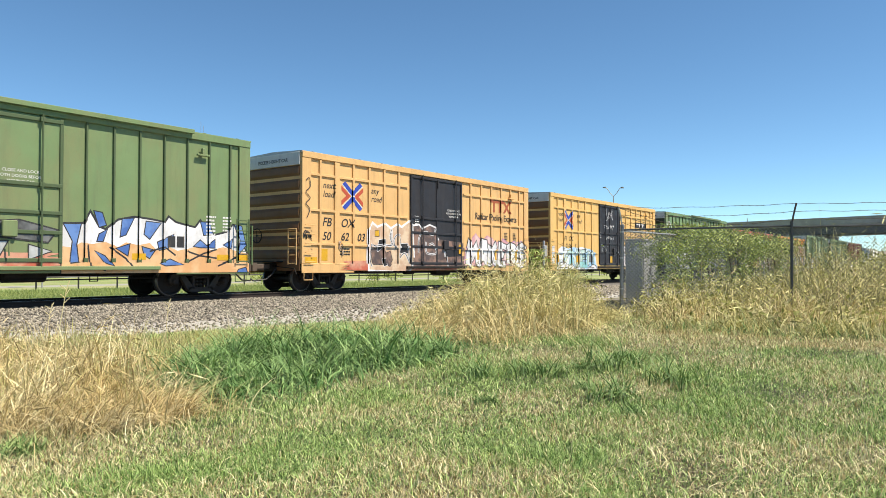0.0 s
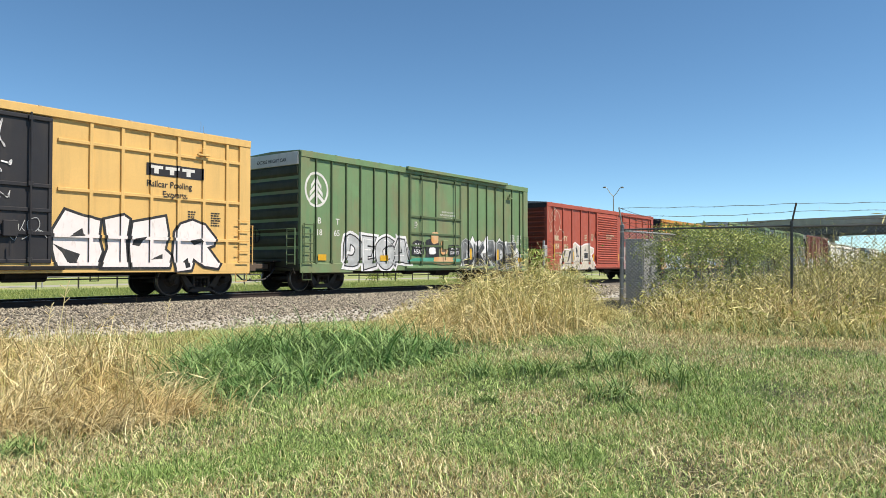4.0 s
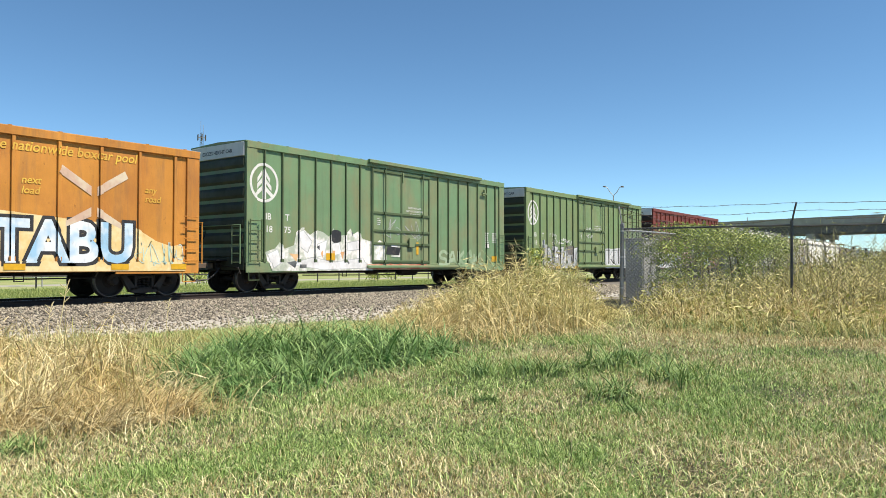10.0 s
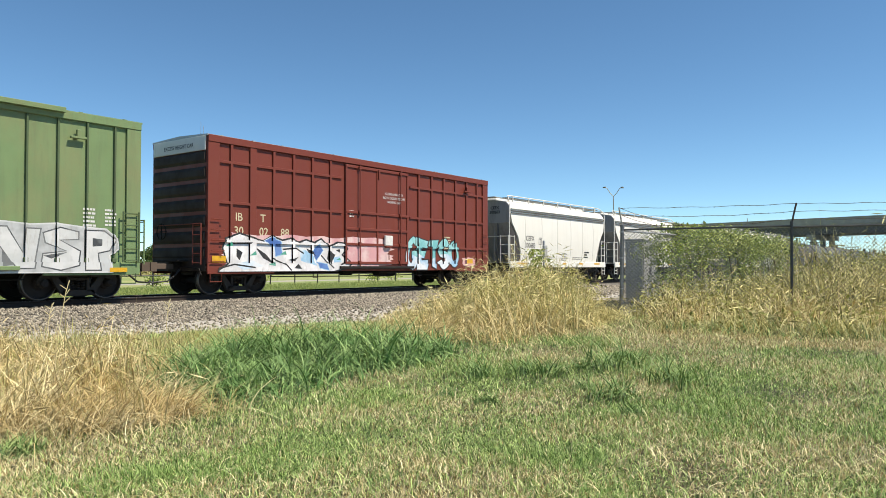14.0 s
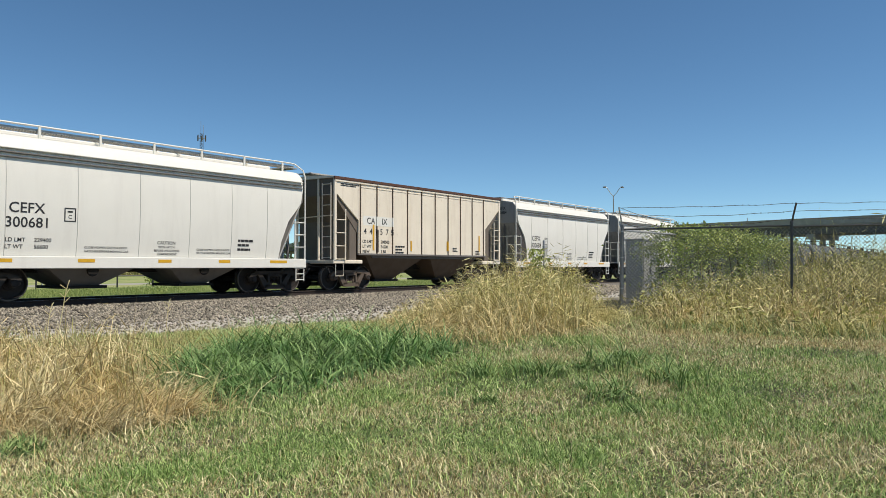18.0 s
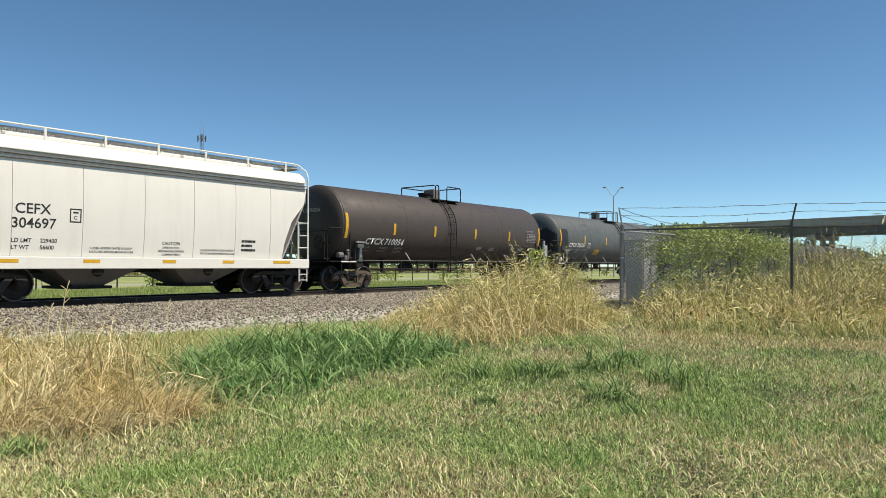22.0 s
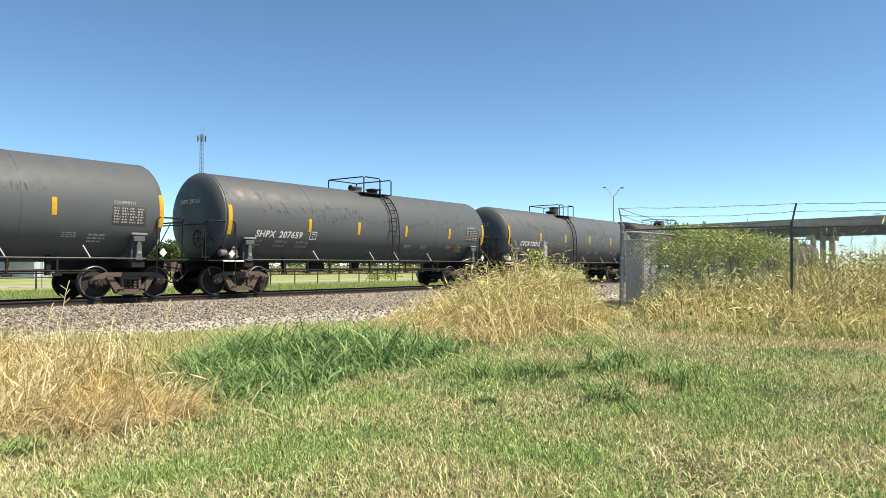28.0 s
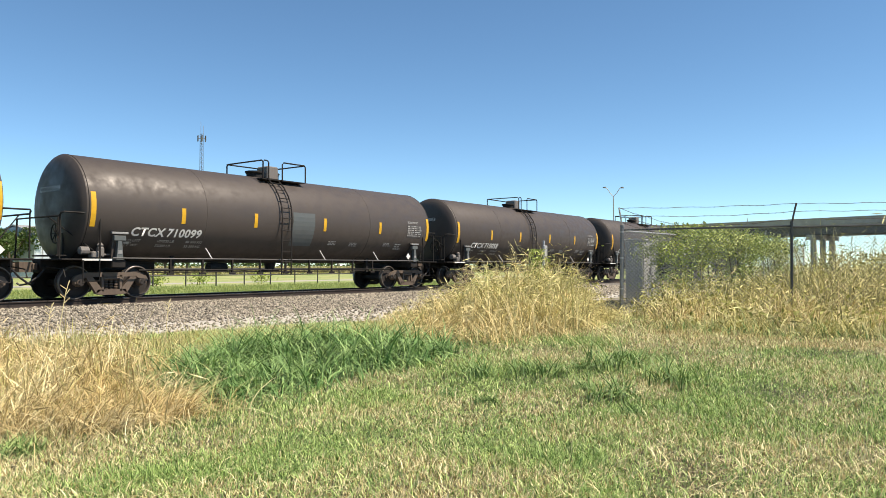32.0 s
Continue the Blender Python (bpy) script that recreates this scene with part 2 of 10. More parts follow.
# ---- building helpers ----
class Shape:
    """Collects the faces of one mesh."""

    def __init__(self):
        self.v, self.f = [], []

    def add(self, pts, faces):
        n = len(self.v)
        self.v += [tuple(p) for p in pts]
        self.f += [tuple(n + i for i in q) for q in faces]
        return self

    def box(self, x0, x1, y0, y1, z0, z1, c=0.0):
        """A box; c: chamfer of all its edges."""
        x0, x1, y0, y1, z0, z1 = min(x0, x1), max(x0, x1), min(y0, y1), max(y0, y1), min(z0, z1), max(z0, z1)
        if not c:
            p = [(x, y, z) for x in (x0, x1) for y in (y0, y1) for z in (z0, z1)]
            return self.add(p, [(0, 1, 3, 2), (4, 6, 7, 5), (0, 4, 5, 1), (2, 3, 7, 6), (0, 2, 6, 4), (1, 5, 7, 3)])
        c = min(c, (x1 - x0) * 0.3, (y1 - y0) * 0.3, (z1 - z0) * 0.3)
        lo, hi = (x0, y0, z0), (x1, y1, z1)
        p, ids = [], {}
        for i in range(8):
            s = ((i >> 2) & 1, (i >> 1) & 1, i & 1)
            for a in range(3):
                q = [(hi[k] if s[k] else lo[k]) + (0 if k == a else (-c if s[k] else c)) for k in range(3)]
                ids[s, a] = len(p)
                p.append(q)
        f = []
        for a in range(3):
            u, w = [k for k in range(3) if k != a]
            for side in (0, 1):
                loop = []
                for du, dw in ((0, 0), (1, 0), (1, 1), (0, 1)):
                    s = [0, 0, 0]
                    s[a], s[u], s[w] = side, du, dw
                    loop.append(ids[tuple(s), a])
                f.append(loop if (side == 1) == (a != 1) else loop[::-1])
            for du, dw in ((0, 0), (1, 0), (1, 1), (0, 1)):
                s0, s1 = [0, 0, 0], [0, 0, 0]
                s0[a], s1[a] = 0, 1
                s0[u] = s1[u] = du
                s0[w] = s1[w] = dw
                f.append((ids[tuple(s0), u], ids[tuple(s1), u], ids[tuple(s1), w], ids[tuple(s0), w]))
        for i in range(8):
            s = ((i >> 2) & 1, (i >> 1) & 1, i & 1)
            f.append((ids[s, 0], ids[s, 1], ids[s, 2]))
        return self.add(p, f)

    def tube(self, pts, r, n=6, caps=True):
        """A round bar along a line of points."""
        pts = [Vector(p) for p in pts]
        rings = []
        for i, p in enumerate(pts):
            d = (pts[min(i + 1, len(pts) - 1)] - pts[max(i - 1, 0)]).normalized()
            a = d.orthogonal().normalized() if abs(d.z) < 0.9 else Vector((1, 0, 0)).cross(d).normalized()
            if abs(d.z) < 0.9:
                a = Vector((0, 0, 1)).cross(d).normalized()
            b = d.cross(a)
            rings.append([p + (a * math.cos(2 * math.pi * k / n) + b * math.sin(2 * math.pi * k / n)) * r for k in range(n)])
        f = [(i * n + k, i * n + (k + 1) % n, (i + 1) * n + (k + 1) % n, (i + 1) * n + k) for i in range(len(pts) - 1) for k in range(n)]
        if caps:
            f += [tuple(range(n))[::-1], tuple((len(pts) - 1) * n + k for k in range(n))]
        return self.add([q for ring in rings for q in ring], f)

    def prism(self, poly, axis, a, b):
        """A polygon of (u, w) drawn out along an axis from a to b. x: (y, z); y: (x, z); z: (x, y)."""
        def at(u, w, d):
            return {"x": (d, u, w), "y": (u, d, w), "z": (u, w, d)}[axis]
        n = len(poly)
        p = [at(u, w, a) for u, w in poly] + [at(u, w, b) for u, w in poly]
        return self.add(p, [tuple(range(n))[::-1], tuple(range(n, 2 * n))] + [(i, (i + 1) % n, n + (i + 1) % n, n + i) for i in range(n)])

    def lathe(self, prof, axis, n, at=(0, 0, 0)):
        """Turns a profile of (distance along the axis, radius) round it."""
        p = []
        for d, r in prof:
            for k in range(n):
                c, s = r * math.cos(2 * math.pi * k / n), r * math.sin(2 * math.pi * k / n)
                q = {"x": (d, c, s), "y": (c, d, s), "z": (c, s, d)}[axis]
                p.append((q[0] + at[0], q[1] + at[1], q[2] + at[2]))
        m = len(prof)
        f = [(i * n + k, i * n + (k + 1) % n, (i + 1) * n + (k + 1) % n, (i + 1) * n + k) for i in range(m - 1) for k in range(n)]
        return self.add(p, f + [tuple(range(n))[::-1], tuple((m - 1) * n + k for k in range(n))])

    def mesh(self, name, material, smooth=0.0):
        me = bpy.data.meshes.new(name)
        me.from_pydata(self.v, [], self.f)
        bm = bmesh.new()
        bm.from_mesh(me)
        bmesh.ops.recalc_face_normals(bm, faces=bm.faces)
        if smooth:
            for q in bm.faces:
                q.smooth = True
            for e in bm.edges:
                e.smooth = len(e.link_faces) == 2 and e.calc_face_angle(3.2) < radians(smooth)
        bm.to_mesh(me)
        bm.free()
        me.materials.append(material)
        return me


def part(name, shape, material, parent=None, label="", smooth=0.0):
    """Links a shape as one mesh object under a thing or a part."""
    ob = new(name, shape.mesh(name, material, smooth) if isinstance(shape, Shape) else shape)
    ob.parent = parent
    return tagged(ob, label)


def thing(name, label, category, group="", at=None):
    ob = tagged(new(name), label, category, group)
    ob.empty_display_size = 0.3
    if at:
        ob.matrix_basis = pose(*at)
    return ob


def text_mesh(body, size, material, spread=0.0, shear=0.0, tight=1.0, align="LEFT", spacing=1.0):
    """Letters as a flat mesh that stands upright and faces -y."""
    cu = bpy.data.curves.new("letters", "FONT")
    cu.body, cu.size, cu.offset, cu.shear, cu.align_x, cu.space_character = body, size, spread, shear, align, spacing
    cu.resolution_u, cu.fill_mode = 3, "FRONT"
    ob = bpy.data.objects.new("letters", cu)
    me = bpy.data.meshes.new_from_object(ob)
    bpy.data.objects.remove(ob)
    bpy.data.curves.remove(cu)
    me.transform(Matrix(((tight, 0, 0, 0), (0, 0, -1, 0), (0, 1, 0, 0), (0, 0, 0, 1))))
    me.materials.clear()
    me.materials.append(material)
    return me


def letter(body, x, y, z, size, material, parent, name="lettering", label="", **more):
    me = text_mesh(body, size, material, **more)
    me.transform(Matrix.Translation((x, y, z)))
    return part(name, me, material, parent, label)


def bars(x, y, z, w, h, lines, material, parent, name="small_print", cols=1):
    """Lines of print too small to read."""
    s = Shape()
    step = h / lines
    for i in range(lines):
        for c in range(cols):
            cw = w / cols
            a = x + c * cw
            b = a + cw * (0.55 + 0.35 * random.random())
            while a < b:
                n = min(b, a + cw * random.uniform(0.1, 0.3))
                s.box(a, n, y, y + 0.004, z - (i + 0.62) * step, z - i * step - 0.1 * step)
                a = n + 0.02
    return part(name, s, material, parent)

# ---- ground ----
def smooth(a, b, x):
    t = np.clip((x - a) / (b - a), 0, 1)
    return t * t * (3 - 2 * t)


def ground_z(x, y):
    """Height of the ground: the lawn rises towards the fence, the ballast lies beyond it, flat land behind the track."""
    lawn = 0.46 * smooth(3, 16, 0.92 * x + 0.4 * y)
    lawn = lawn + (0.20 - lawn) * smooth(7.5, 11.5, y) * (1 - smooth(13.5, 17, x))
    bed = np.interp(y, [13.8, 16.4, 18.6, 22.6, 24.4, 26], [0.22, 0.30, 0.42, 0.42, 0.15, 0.05])
    k = smooth(12.6, 14.6, y)
    return lawn * (1 - k) + bed * k


def grid_ground():
    xs = np.unique(np.concatenate([[-3000, -1500, -700, -300, -150, -80], np.arange(-40, 60, 0.5), np.arange(60, 200, 5), [250, 400, 700, 1500, 4000]]))
    ys = np.unique(np.concatenate([[-3000, -1000, -300, -100, -40], np.arange(-20, 30, 0.4), np.arange(30, 80, 4), [100, 150, 300, 700, 1500, 4000]]))
    X, Y = np.meshgrid(xs, ys, indexing="ij")
    Z = ground_z(X, Y) + 0.012 * np.sin(X * 2.1 + np.sin(Y * 1.7)) * np.sin(Y * 2.6) * (Y < 13)
    v = np.stack([X, Y, Z], -1).reshape(-1, 3)
    n = len(ys)
    i, j = np.meshgrid(np.arange(len(xs) - 1), np.arange(n - 1), indexing="ij")
    a = (i * n + j).ravel()
    f = np.stack([a, a + n, a + n + 1, a + 1], -1)
    me = bpy.data.meshes.new("ground")
    me.from_pydata(v.tolist(), [], f.tolist())
    return me


def ground_material():
    m, nt, b = nodes("grass_soil_and_gravel")
    geo = nt.nodes.new("ShaderNodeNewGeometry")
    sep = nt.nodes.new("ShaderNodeSeparateXYZ")
    nt.links.new(geo.outputs["Position"], sep.inputs[0])
    y = sep.outputs[1]
    patch = tex_noise(nt, 0.55, 4)
    fine = tex_noise(nt, 14, 6)
    # soil kept dark, so that shade between the blades is in its colour
    lawn = blend(nt, ramp(nt, patch, 0.40, 0.60), (0.025, 0.036, 0.010), (0.095, 0.075, 0.032))
    lawn = blend(nt, ramp(nt, fine, 0.35, 0.65), lawn, (0.045, 0.036, 0.016), "MIX")
    vor = nt.nodes.new("ShaderNodeTexVoronoi")
    vor.inputs["Scale"].default_value = 16
    tc = nt.nodes.new("ShaderNodeTexCoord")
    nt.links.new(tc.outputs["Object"], vor.inputs["Vector"])
    hue = nt.nodes.new("ShaderNodeSeparateColor")
    nt.links.new(vor.outputs["Color"], hue.inputs[0])
    gravel = blend(nt, hue.outputs[0], (0.08, 0.07, 0.058), (0.34, 0.31, 0.26))
    # shade in the gaps between stones is mixed into the gravel's colour
    gravel = blend(nt, ramp(nt, vor.outputs["Distance"], 0.3, 0.7), gravel, (0.07, 0.06, 0.05))
    wob = times(nt, y, times(nt, ramp(nt, tex_noise(nt, 0.9, 5), 0.3, 0.7, -0.9, 0.9), 0.0, "ADD"), "ADD")
    path = blend(nt, ramp(nt, wob, 14.6, 15.6), (0.50, 0.47, 0.41), gravel)
    path = blend(nt, ramp(nt, fine, 0.35, 0.7, 0, 0.55), path, (0.20, 0.185, 0.155))
    meadow = blend(nt, ramp(nt, tex_noise(nt, 0.25, 6), 0.4, 0.65), (0.19, 0.27, 0.07), (0.40, 0.38, 0.17))
    c = blend(nt, ramp(nt, times(nt, wob, ramp(nt, sep.outputs[0], 5.4, 12.0, 0, 3.6), "ADD"), 12.9, 13.7), lawn, path)
    c = blend(nt, ramp(nt, wob, 23.6, 24.6), c, meadow)
    road = times(nt, ramp(nt, wob, 52.0, 53.0), ramp(nt, wob, 56.5, 57.5, 1, 0))
    c = blend(nt, road, c, (0.36, 0.34, 0.29))
    nt.links.new(c, b.inputs["Base Color"])
    b.inputs["Roughness"].default_value = 0.95
    bump(nt, b, vor.outputs["Distance"], 0.6, 0.03)
    return m


ground = part("ground", grid_ground(), None)
ground.data.materials.append(ground_material())
for q in ground.data.polygons:
    q.use_smooth = True
tagged(ground, "mown lawn, pale gravel and flat meadow", "ground", kind="structure")

# ---- track ----
track = tagged(new("railway_track"), "single railway track on grey ballast", "track", kind="structure")
prof = [(-0.075, -0.18), (0.075, -0.18), (0.07, -0.155), (0.012, -0.13), (0.012, -0.05), (0.036, -0.035), (0.036, -0.006), (0.028, 0.0), (-0.028, 0.0), (-0.036, -0.006), (-0.036, -0.035), (-0.012, -0.05), (-0.012, -0.13), (-0.07, -0.155)]
for m in (-1, 1):
    yr = 20.57 + m * 0.755
    ob = part("rail", Shape().prism([(yr + a, 0.60 + b) for a, b in prof], "x", -400, 900), RAIL_SIDE, track, "worn steel rail with a bright top")
    ob.data.materials.append(RAIL_TOP)
    for q in ob.data.polygons:
        if q.normal.z > 0.9 and q.center.z > 0.595:
            q.material_index = 1
tie = Shape().box(-0.11, 0.11, -1.28, 1.28, 0.24, 0.425, 0.012).mesh("tie", TIE)
for k in range(150):
    ob = part("tie", tie, TIE, track)
    ob.location = (-18 + 0.52 * k, 20.57, 0)

# ---- the train: car space has x along the track, y away from the lawn, z from the rail's top ----
RAIL_Z, TRACK_Y = 0.60, 20.57
TRAIN = []
HALF = 7.75                         # half the length of a boxcar's body


def travelled(t):
    """Metres that the train has rolled by t seconds; it gathers speed slowly."""
    k = t / 32
    return 283.426 * k + 8.208 * k ** 2 + 16.741 * k ** 3 - 10.657 * k ** 4


def make_sideframe(side, steel):
    s = Shape()
    a, b = (-1.07, -0.94) if side < 0 else (0.94, 1.07)
    s.prism([(-1.10, 0.50), (-1.02, 0.63), (-0.72, 0.73), (0.72, 0.73), (1.02, 0.63), (1.10, 0.50), (0.98, 0.50), (0.68, 0.61), (-0.68, 0.61), (-0.98, 0.50)], "y", a, b)
    for m in (-1, 1):
        s.prism([(m * 0.74, 0.62), (m * 0.56, 0.62), (m * 0.27, 0.27), (m * 0.44, 0.15)], "y", a, b)
        s.box(m * 0.80, m * 1.06, a, b, 0.40, 0.54, 0.03)
        s.box(m * 0.22, m * 0.30, a, b, 0.2, 0.66, 0.01)
        s.lathe([(a - 0.05, 0.06), (a - 0.04, 0.10), (b + 0.02, 0.12)] if side < 0 else [(a, 0.12), (b + 0.04, 0.10), (b + 0.05, 0.06)], "y", 10, (m * 0.89, 0, 0.457))
    s.prism([(-0.46, 0.15), (-0.30, 0.11), (0.30, 0.11), (0.46, 0.15), (0.40, 0.26), (-0.40, 0.26)], "y", a, b)
    return s.mesh("sideframe", steel, 40)


def make_springs(side, steel):
    s = Shape()
    y = side * 1.0
    for x in (-0.14, 0.0, 0.14):
        for k in range(6):
            s.lathe([(0.27 + k * 0.045, 0.045), (0.285 + k * 0.045, 0.062), (0.30 + k * 0.045, 0.045)], "z", 8, (x, y, 0))
    s.box(-0.24, 0.24, y - 0.09, y + 0.09, 0.53, 0.60, 0.02)
    return s.mesh("spring_nest", steel, 40)


def make_wheelset():
    s = Shape()
    for m in (-1, 1):
        s.lathe([(m * 0.655, 0.10), (m * 0.655, 0.15), (m * 0.68, 0.17), (m * 0.70, 0.36), (m * 0.66, 0.40), (m * 0.655, 0.482), (m * 0.69, 0.484), (m * 0.705, 0.46)], "y", 28)
    wheel_faces = len(s.f)
    for m in (-1, 1):
        s.lathe([(m * 0.703, 0.459), (m * 0.79, 0.452), (m * 0.795, 0.444)], "y", 28)
        del s.f[-2:]
    tread_faces = len(s.f)
    for m in (-1, 1):
        s.lathe([(m * 0.795, 0.446), (m * 0.803, 0.442), (m * 0.803, 0.424), (m * 0.797, 0.420)], "y", 28)
        del s.f[-2:]
    rim_faces = len(s.f)
    for m in (-1, 1):
        s.lathe([(m * 0.797, 0.421), (m * 0.795, 0.41), (m * 0.775, 0.395), (m * 0.72, 0.38), (m * 0.74, 0.19), (m * 0.79, 0.16), (m * 0.79, 0.1)], "y", 28)
        del s.f[-2]
        for k in range(3):
            c, d = 0.055 * math.cos(k * 2.094), 0.055 * math.sin(k * 2.094)
            s.lathe([(m * 1.12, 0.018), (m * 1.15, 0.018)], "y", 6, (c, 0, d))
    s.lathe([(-1.13, 0.085), (1.13, 0.085)], "y", 12)
    me = s.mesh("wheelset", WHEEL, 40)
    me.materials.append(TREAD)
    me.materials.append(RIM)
    for i, q in enumerate(me.polygons):
        q.material_index = 1 if wheel_faces <= i < tread_faces else 2 if tread_faces <= i < rim_faces else 0
    return me


def make_bolster():
    s = Shape()
    s.box(-0.20, 0.20, -1.0, 1.0, 0.50, 0.66, 0.03).box(-0.3, 0.3, -0.3, 0.3, 0.62, 0.74, 0.03)
    for m in (-1, 1):
        s.box(m * 0.40, m * 0.46, -0.78, 0.78, 0.30, 0.42, 0.01)
        for y in (-0.72, 0.72):
            s.box(m * 0.38, m * 0.45, y - 0.06, y + 0.06, 0.30, 0.6, 0.01)
    return s.mesh("truck", TRUCK_DARK, 40)


FRAMES = {(m, k): make_sideframe(m, k) for m in (-1, 1) for k in (TRUCK, TRUCK_DARK)}
SPRINGS = {(m, k): make_springs(m, k) for m in (-1, 1) for k in (TRUCK, TRUCK_DARK)}
WHEELS, BOLSTER = make_wheelset(), make_bolster()


def trucks(car, places, steel=TRUCK):
    for x in places:
        tr = part("truck", BOLSTER, steel, car, "four-wheel truck of dusty cast steel" if steel is TRUCK else "four-wheel truck of dark cast steel")
        tr.location = (x, 0, 0)
        for m in (-1, 1):
            part("sideframe", FRAMES[m, steel], steel, tr)
            part("spring_nest", SPRINGS[m, steel], steel, tr)
            w = part("wheelset", WHEELS, WHEEL, tr)
            w.location = (m * 0.89, 0, 0.457)


def couplings(car, end, reach):
    """Draft sill, coupler and hose at both ends; end: the body's end, reach: half the distance to the next car's middle."""
    for m in (-1, 1):
        s = Shape()
        s.box(m * (end - 1.6), m * (end + 0.25), -0.22, 0.22, 0.72, 1.02, 0.02)
        part("draft_sill", s, UNDER, car)
        s = Shape()
        s.box(m * (end + 0.2), m * (reach - 0.22), -0.09, 0.09, 0.80, 0.98, 0.02)
        s.prism([(m * (reach - 0.25), -0.16), (m * (reach - 0.02), -0.20), (m * (reach + 0.05), -0.05), (m * (reach - 0.04), 0.02), (m * (reach + 0.03), 0.14), (m * (reach - 0.2), 0.18)], "z", 0.74, 1.02)
        part("coupler", s, TRUCK, car)
        s = Shape()
        pts = [(m * (end + 0.2), -0.35, 0.80), (m * (end + 0.35), -0.36, 0.62), (m * (end + 0.6), -0.33, 0.44), (m * (reach - 0.05), -0.2, 0.40), (m * (reach + 0.02), -0.15, 0.46)]
        s.tube(pts, 0.028, 6)
        part("air_hose", s, INK, car)
        s = Shape()
        s.tube([(m * (end + 0.15), -0.2, 0.9), (m * (end + 0.15), -0.75, 0.86), (m * (end + 0.12), -1.25, 0.82), (m * (end + 0.12), -1.36, 0.62)], 0.018, 5)
        part("uncoupling_lever", s, UNDER, car)


def ladder(car, x0, x1, y, z0, z1, n, material, rails=True, name="ladder", axis="x"):
    """Rungs between two stiles; the first stile (or rung) is the part that carries the rest."""
    def at(u, z):
        return (u, y, z) if axis == "x" else (y, u, z)
    bits = []
    if rails:
        bits += [("stile", [at(x, z0 - 0.05), at(x, z1 + 0.05)], 0.022) for x in (x0, x1)]
    for k in range(n):
        z = z0 + (z1 - z0) * k / (n - 1)
        bits.append(("rung", [at(x0, z), at(x1, z)], 0.016))
    top = None
    for kind, pts, r in bits:
        ob = part(kind if top else name, Shape().tube(pts, r, 5), material, top or car)
        top = top or ob
    return top


def stirrup(car, x, y, z, material, w=0.42, d=0.28):
    part("stirrup_step", Shape().tube([(x, y, z), (x, y, z - d), (x + w, y, z - d), (x + w, y, z)], 0.018, 5), material, car)


def drape(me, cuts_x, cuts_z, depth):
    """Lets flat paint on a side follow its posts, rails and door; a strip is (from, to) or (from, to, how proud)."""
    bm = bmesh.new()
    bm.from_mesh(me)
    if min(v.co.z for v in bm.verts) < 0.70:
        bmesh.ops.bisect_plane(bm, geom=bm.verts[:] + bm.edges[:] + bm.faces[:], plane_co=(0, 0, 0.71), plane_no=(0, 0, -1), clear_outer=True)
    if not bm.verts:
        bm.to_mesh(me)
        bm.free()
        return me
    xs = [v.co.x for v in bm.verts]
    zs = [v.co.z for v in bm.verts]
    for cuts, axis, lo, hi in ((cuts_x, 0, min(xs), max(xs)), (cuts_z, 2, min(zs), max(zs))):
        for strip in cuts:
            for c in strip[:2]:
                if lo < c < hi:
                    no = (1, 0, 0) if axis == 0 else (0, 0, 1)
                    co = (c, 0, 0) if axis == 0 else (0, 0, c)
                    bmesh.ops.bisect_plane(bm, geom=bm.verts[:] + bm.edges[:] + bm.faces[:], dist=1e-5, plane_co=co, plane_no=no)

    def proud(q):
        p = q.calc_center_median()
        at = [(*c, depth)[2] for c in cuts_x if c[0] < p.x < c[1]] + [(*c, depth)[2] for c in cuts_z if c[0] < p.z < c[1]]
        return max(at, default=0.0)
    levels = {q: proud(q) for q in bm.faces}
    seam = [e for e in bm.edges if len({levels[q] for q in e.link_faces}) == 2]
    rise = {}
    bmesh.ops.split_edges(bm, edges=seam)
    for q in bm.faces:
        for v in q.verts:
            rise[v] = levels.get(q, 0.0)
    for v, d in rise.items():
        v.co.y -= d
    # the paint also covers the flanks of posts and rails
    pairs = {}
    for e in [e for e in bm.edges if e.is_boundary] if seam else []:
        key = tuple(sorted((round(v.co.x, 4), round(v.co.z, 4)) for v in e.verts))
        pairs.setdefault(key, []).append(e)
    for twins in pairs.values():
        if len(twins) == 2:
            (a, b), (c, d) = twins[0].verts, twins[1].verts
            if (a.co.x - c.co.x) ** 2 + (a.co.z - c.co.z) ** 2 > (a.co.x - d.co.x) ** 2 + (a.co.z - d.co.z) ** 2:
                c, d = d, c
            if abs(a.co.y - c.co.y) > 0.001 and len({a, b, c, d}) == 4:
                bm.faces.new((a, b, d, c))
    bm.to_mesh(me)
    bm.free()
    return me


def outline_blob(rng, x0, x1, z0, z1, spikes, rough):
    """An uneven closed outline round a box."""
    w, h = (x1 - x0) / 2, (z1 - z0) / 2
    pts = []
    for k in range(spikes * 2):
        a = 2 * math.pi * k / (spikes * 2)
        c, s = math.cos(a), math.sin(a)
        q = max(abs(c), abs(s))
        r = (1 / q) * (0.88 + 0.12 * q) * (1 + rng.uniform(-rough, rough) * (1 if k % 2 else 0.5))
        pts.append(((x0 + x1) / 2 + c * r * w, (z0 + z1) / 2 + s * r * h))
    return pts


def flat(poly, y):
    s = Shape()
    s.add([(x, y, z) for x, z in poly], [tuple(range(len(poly)))])
    return s


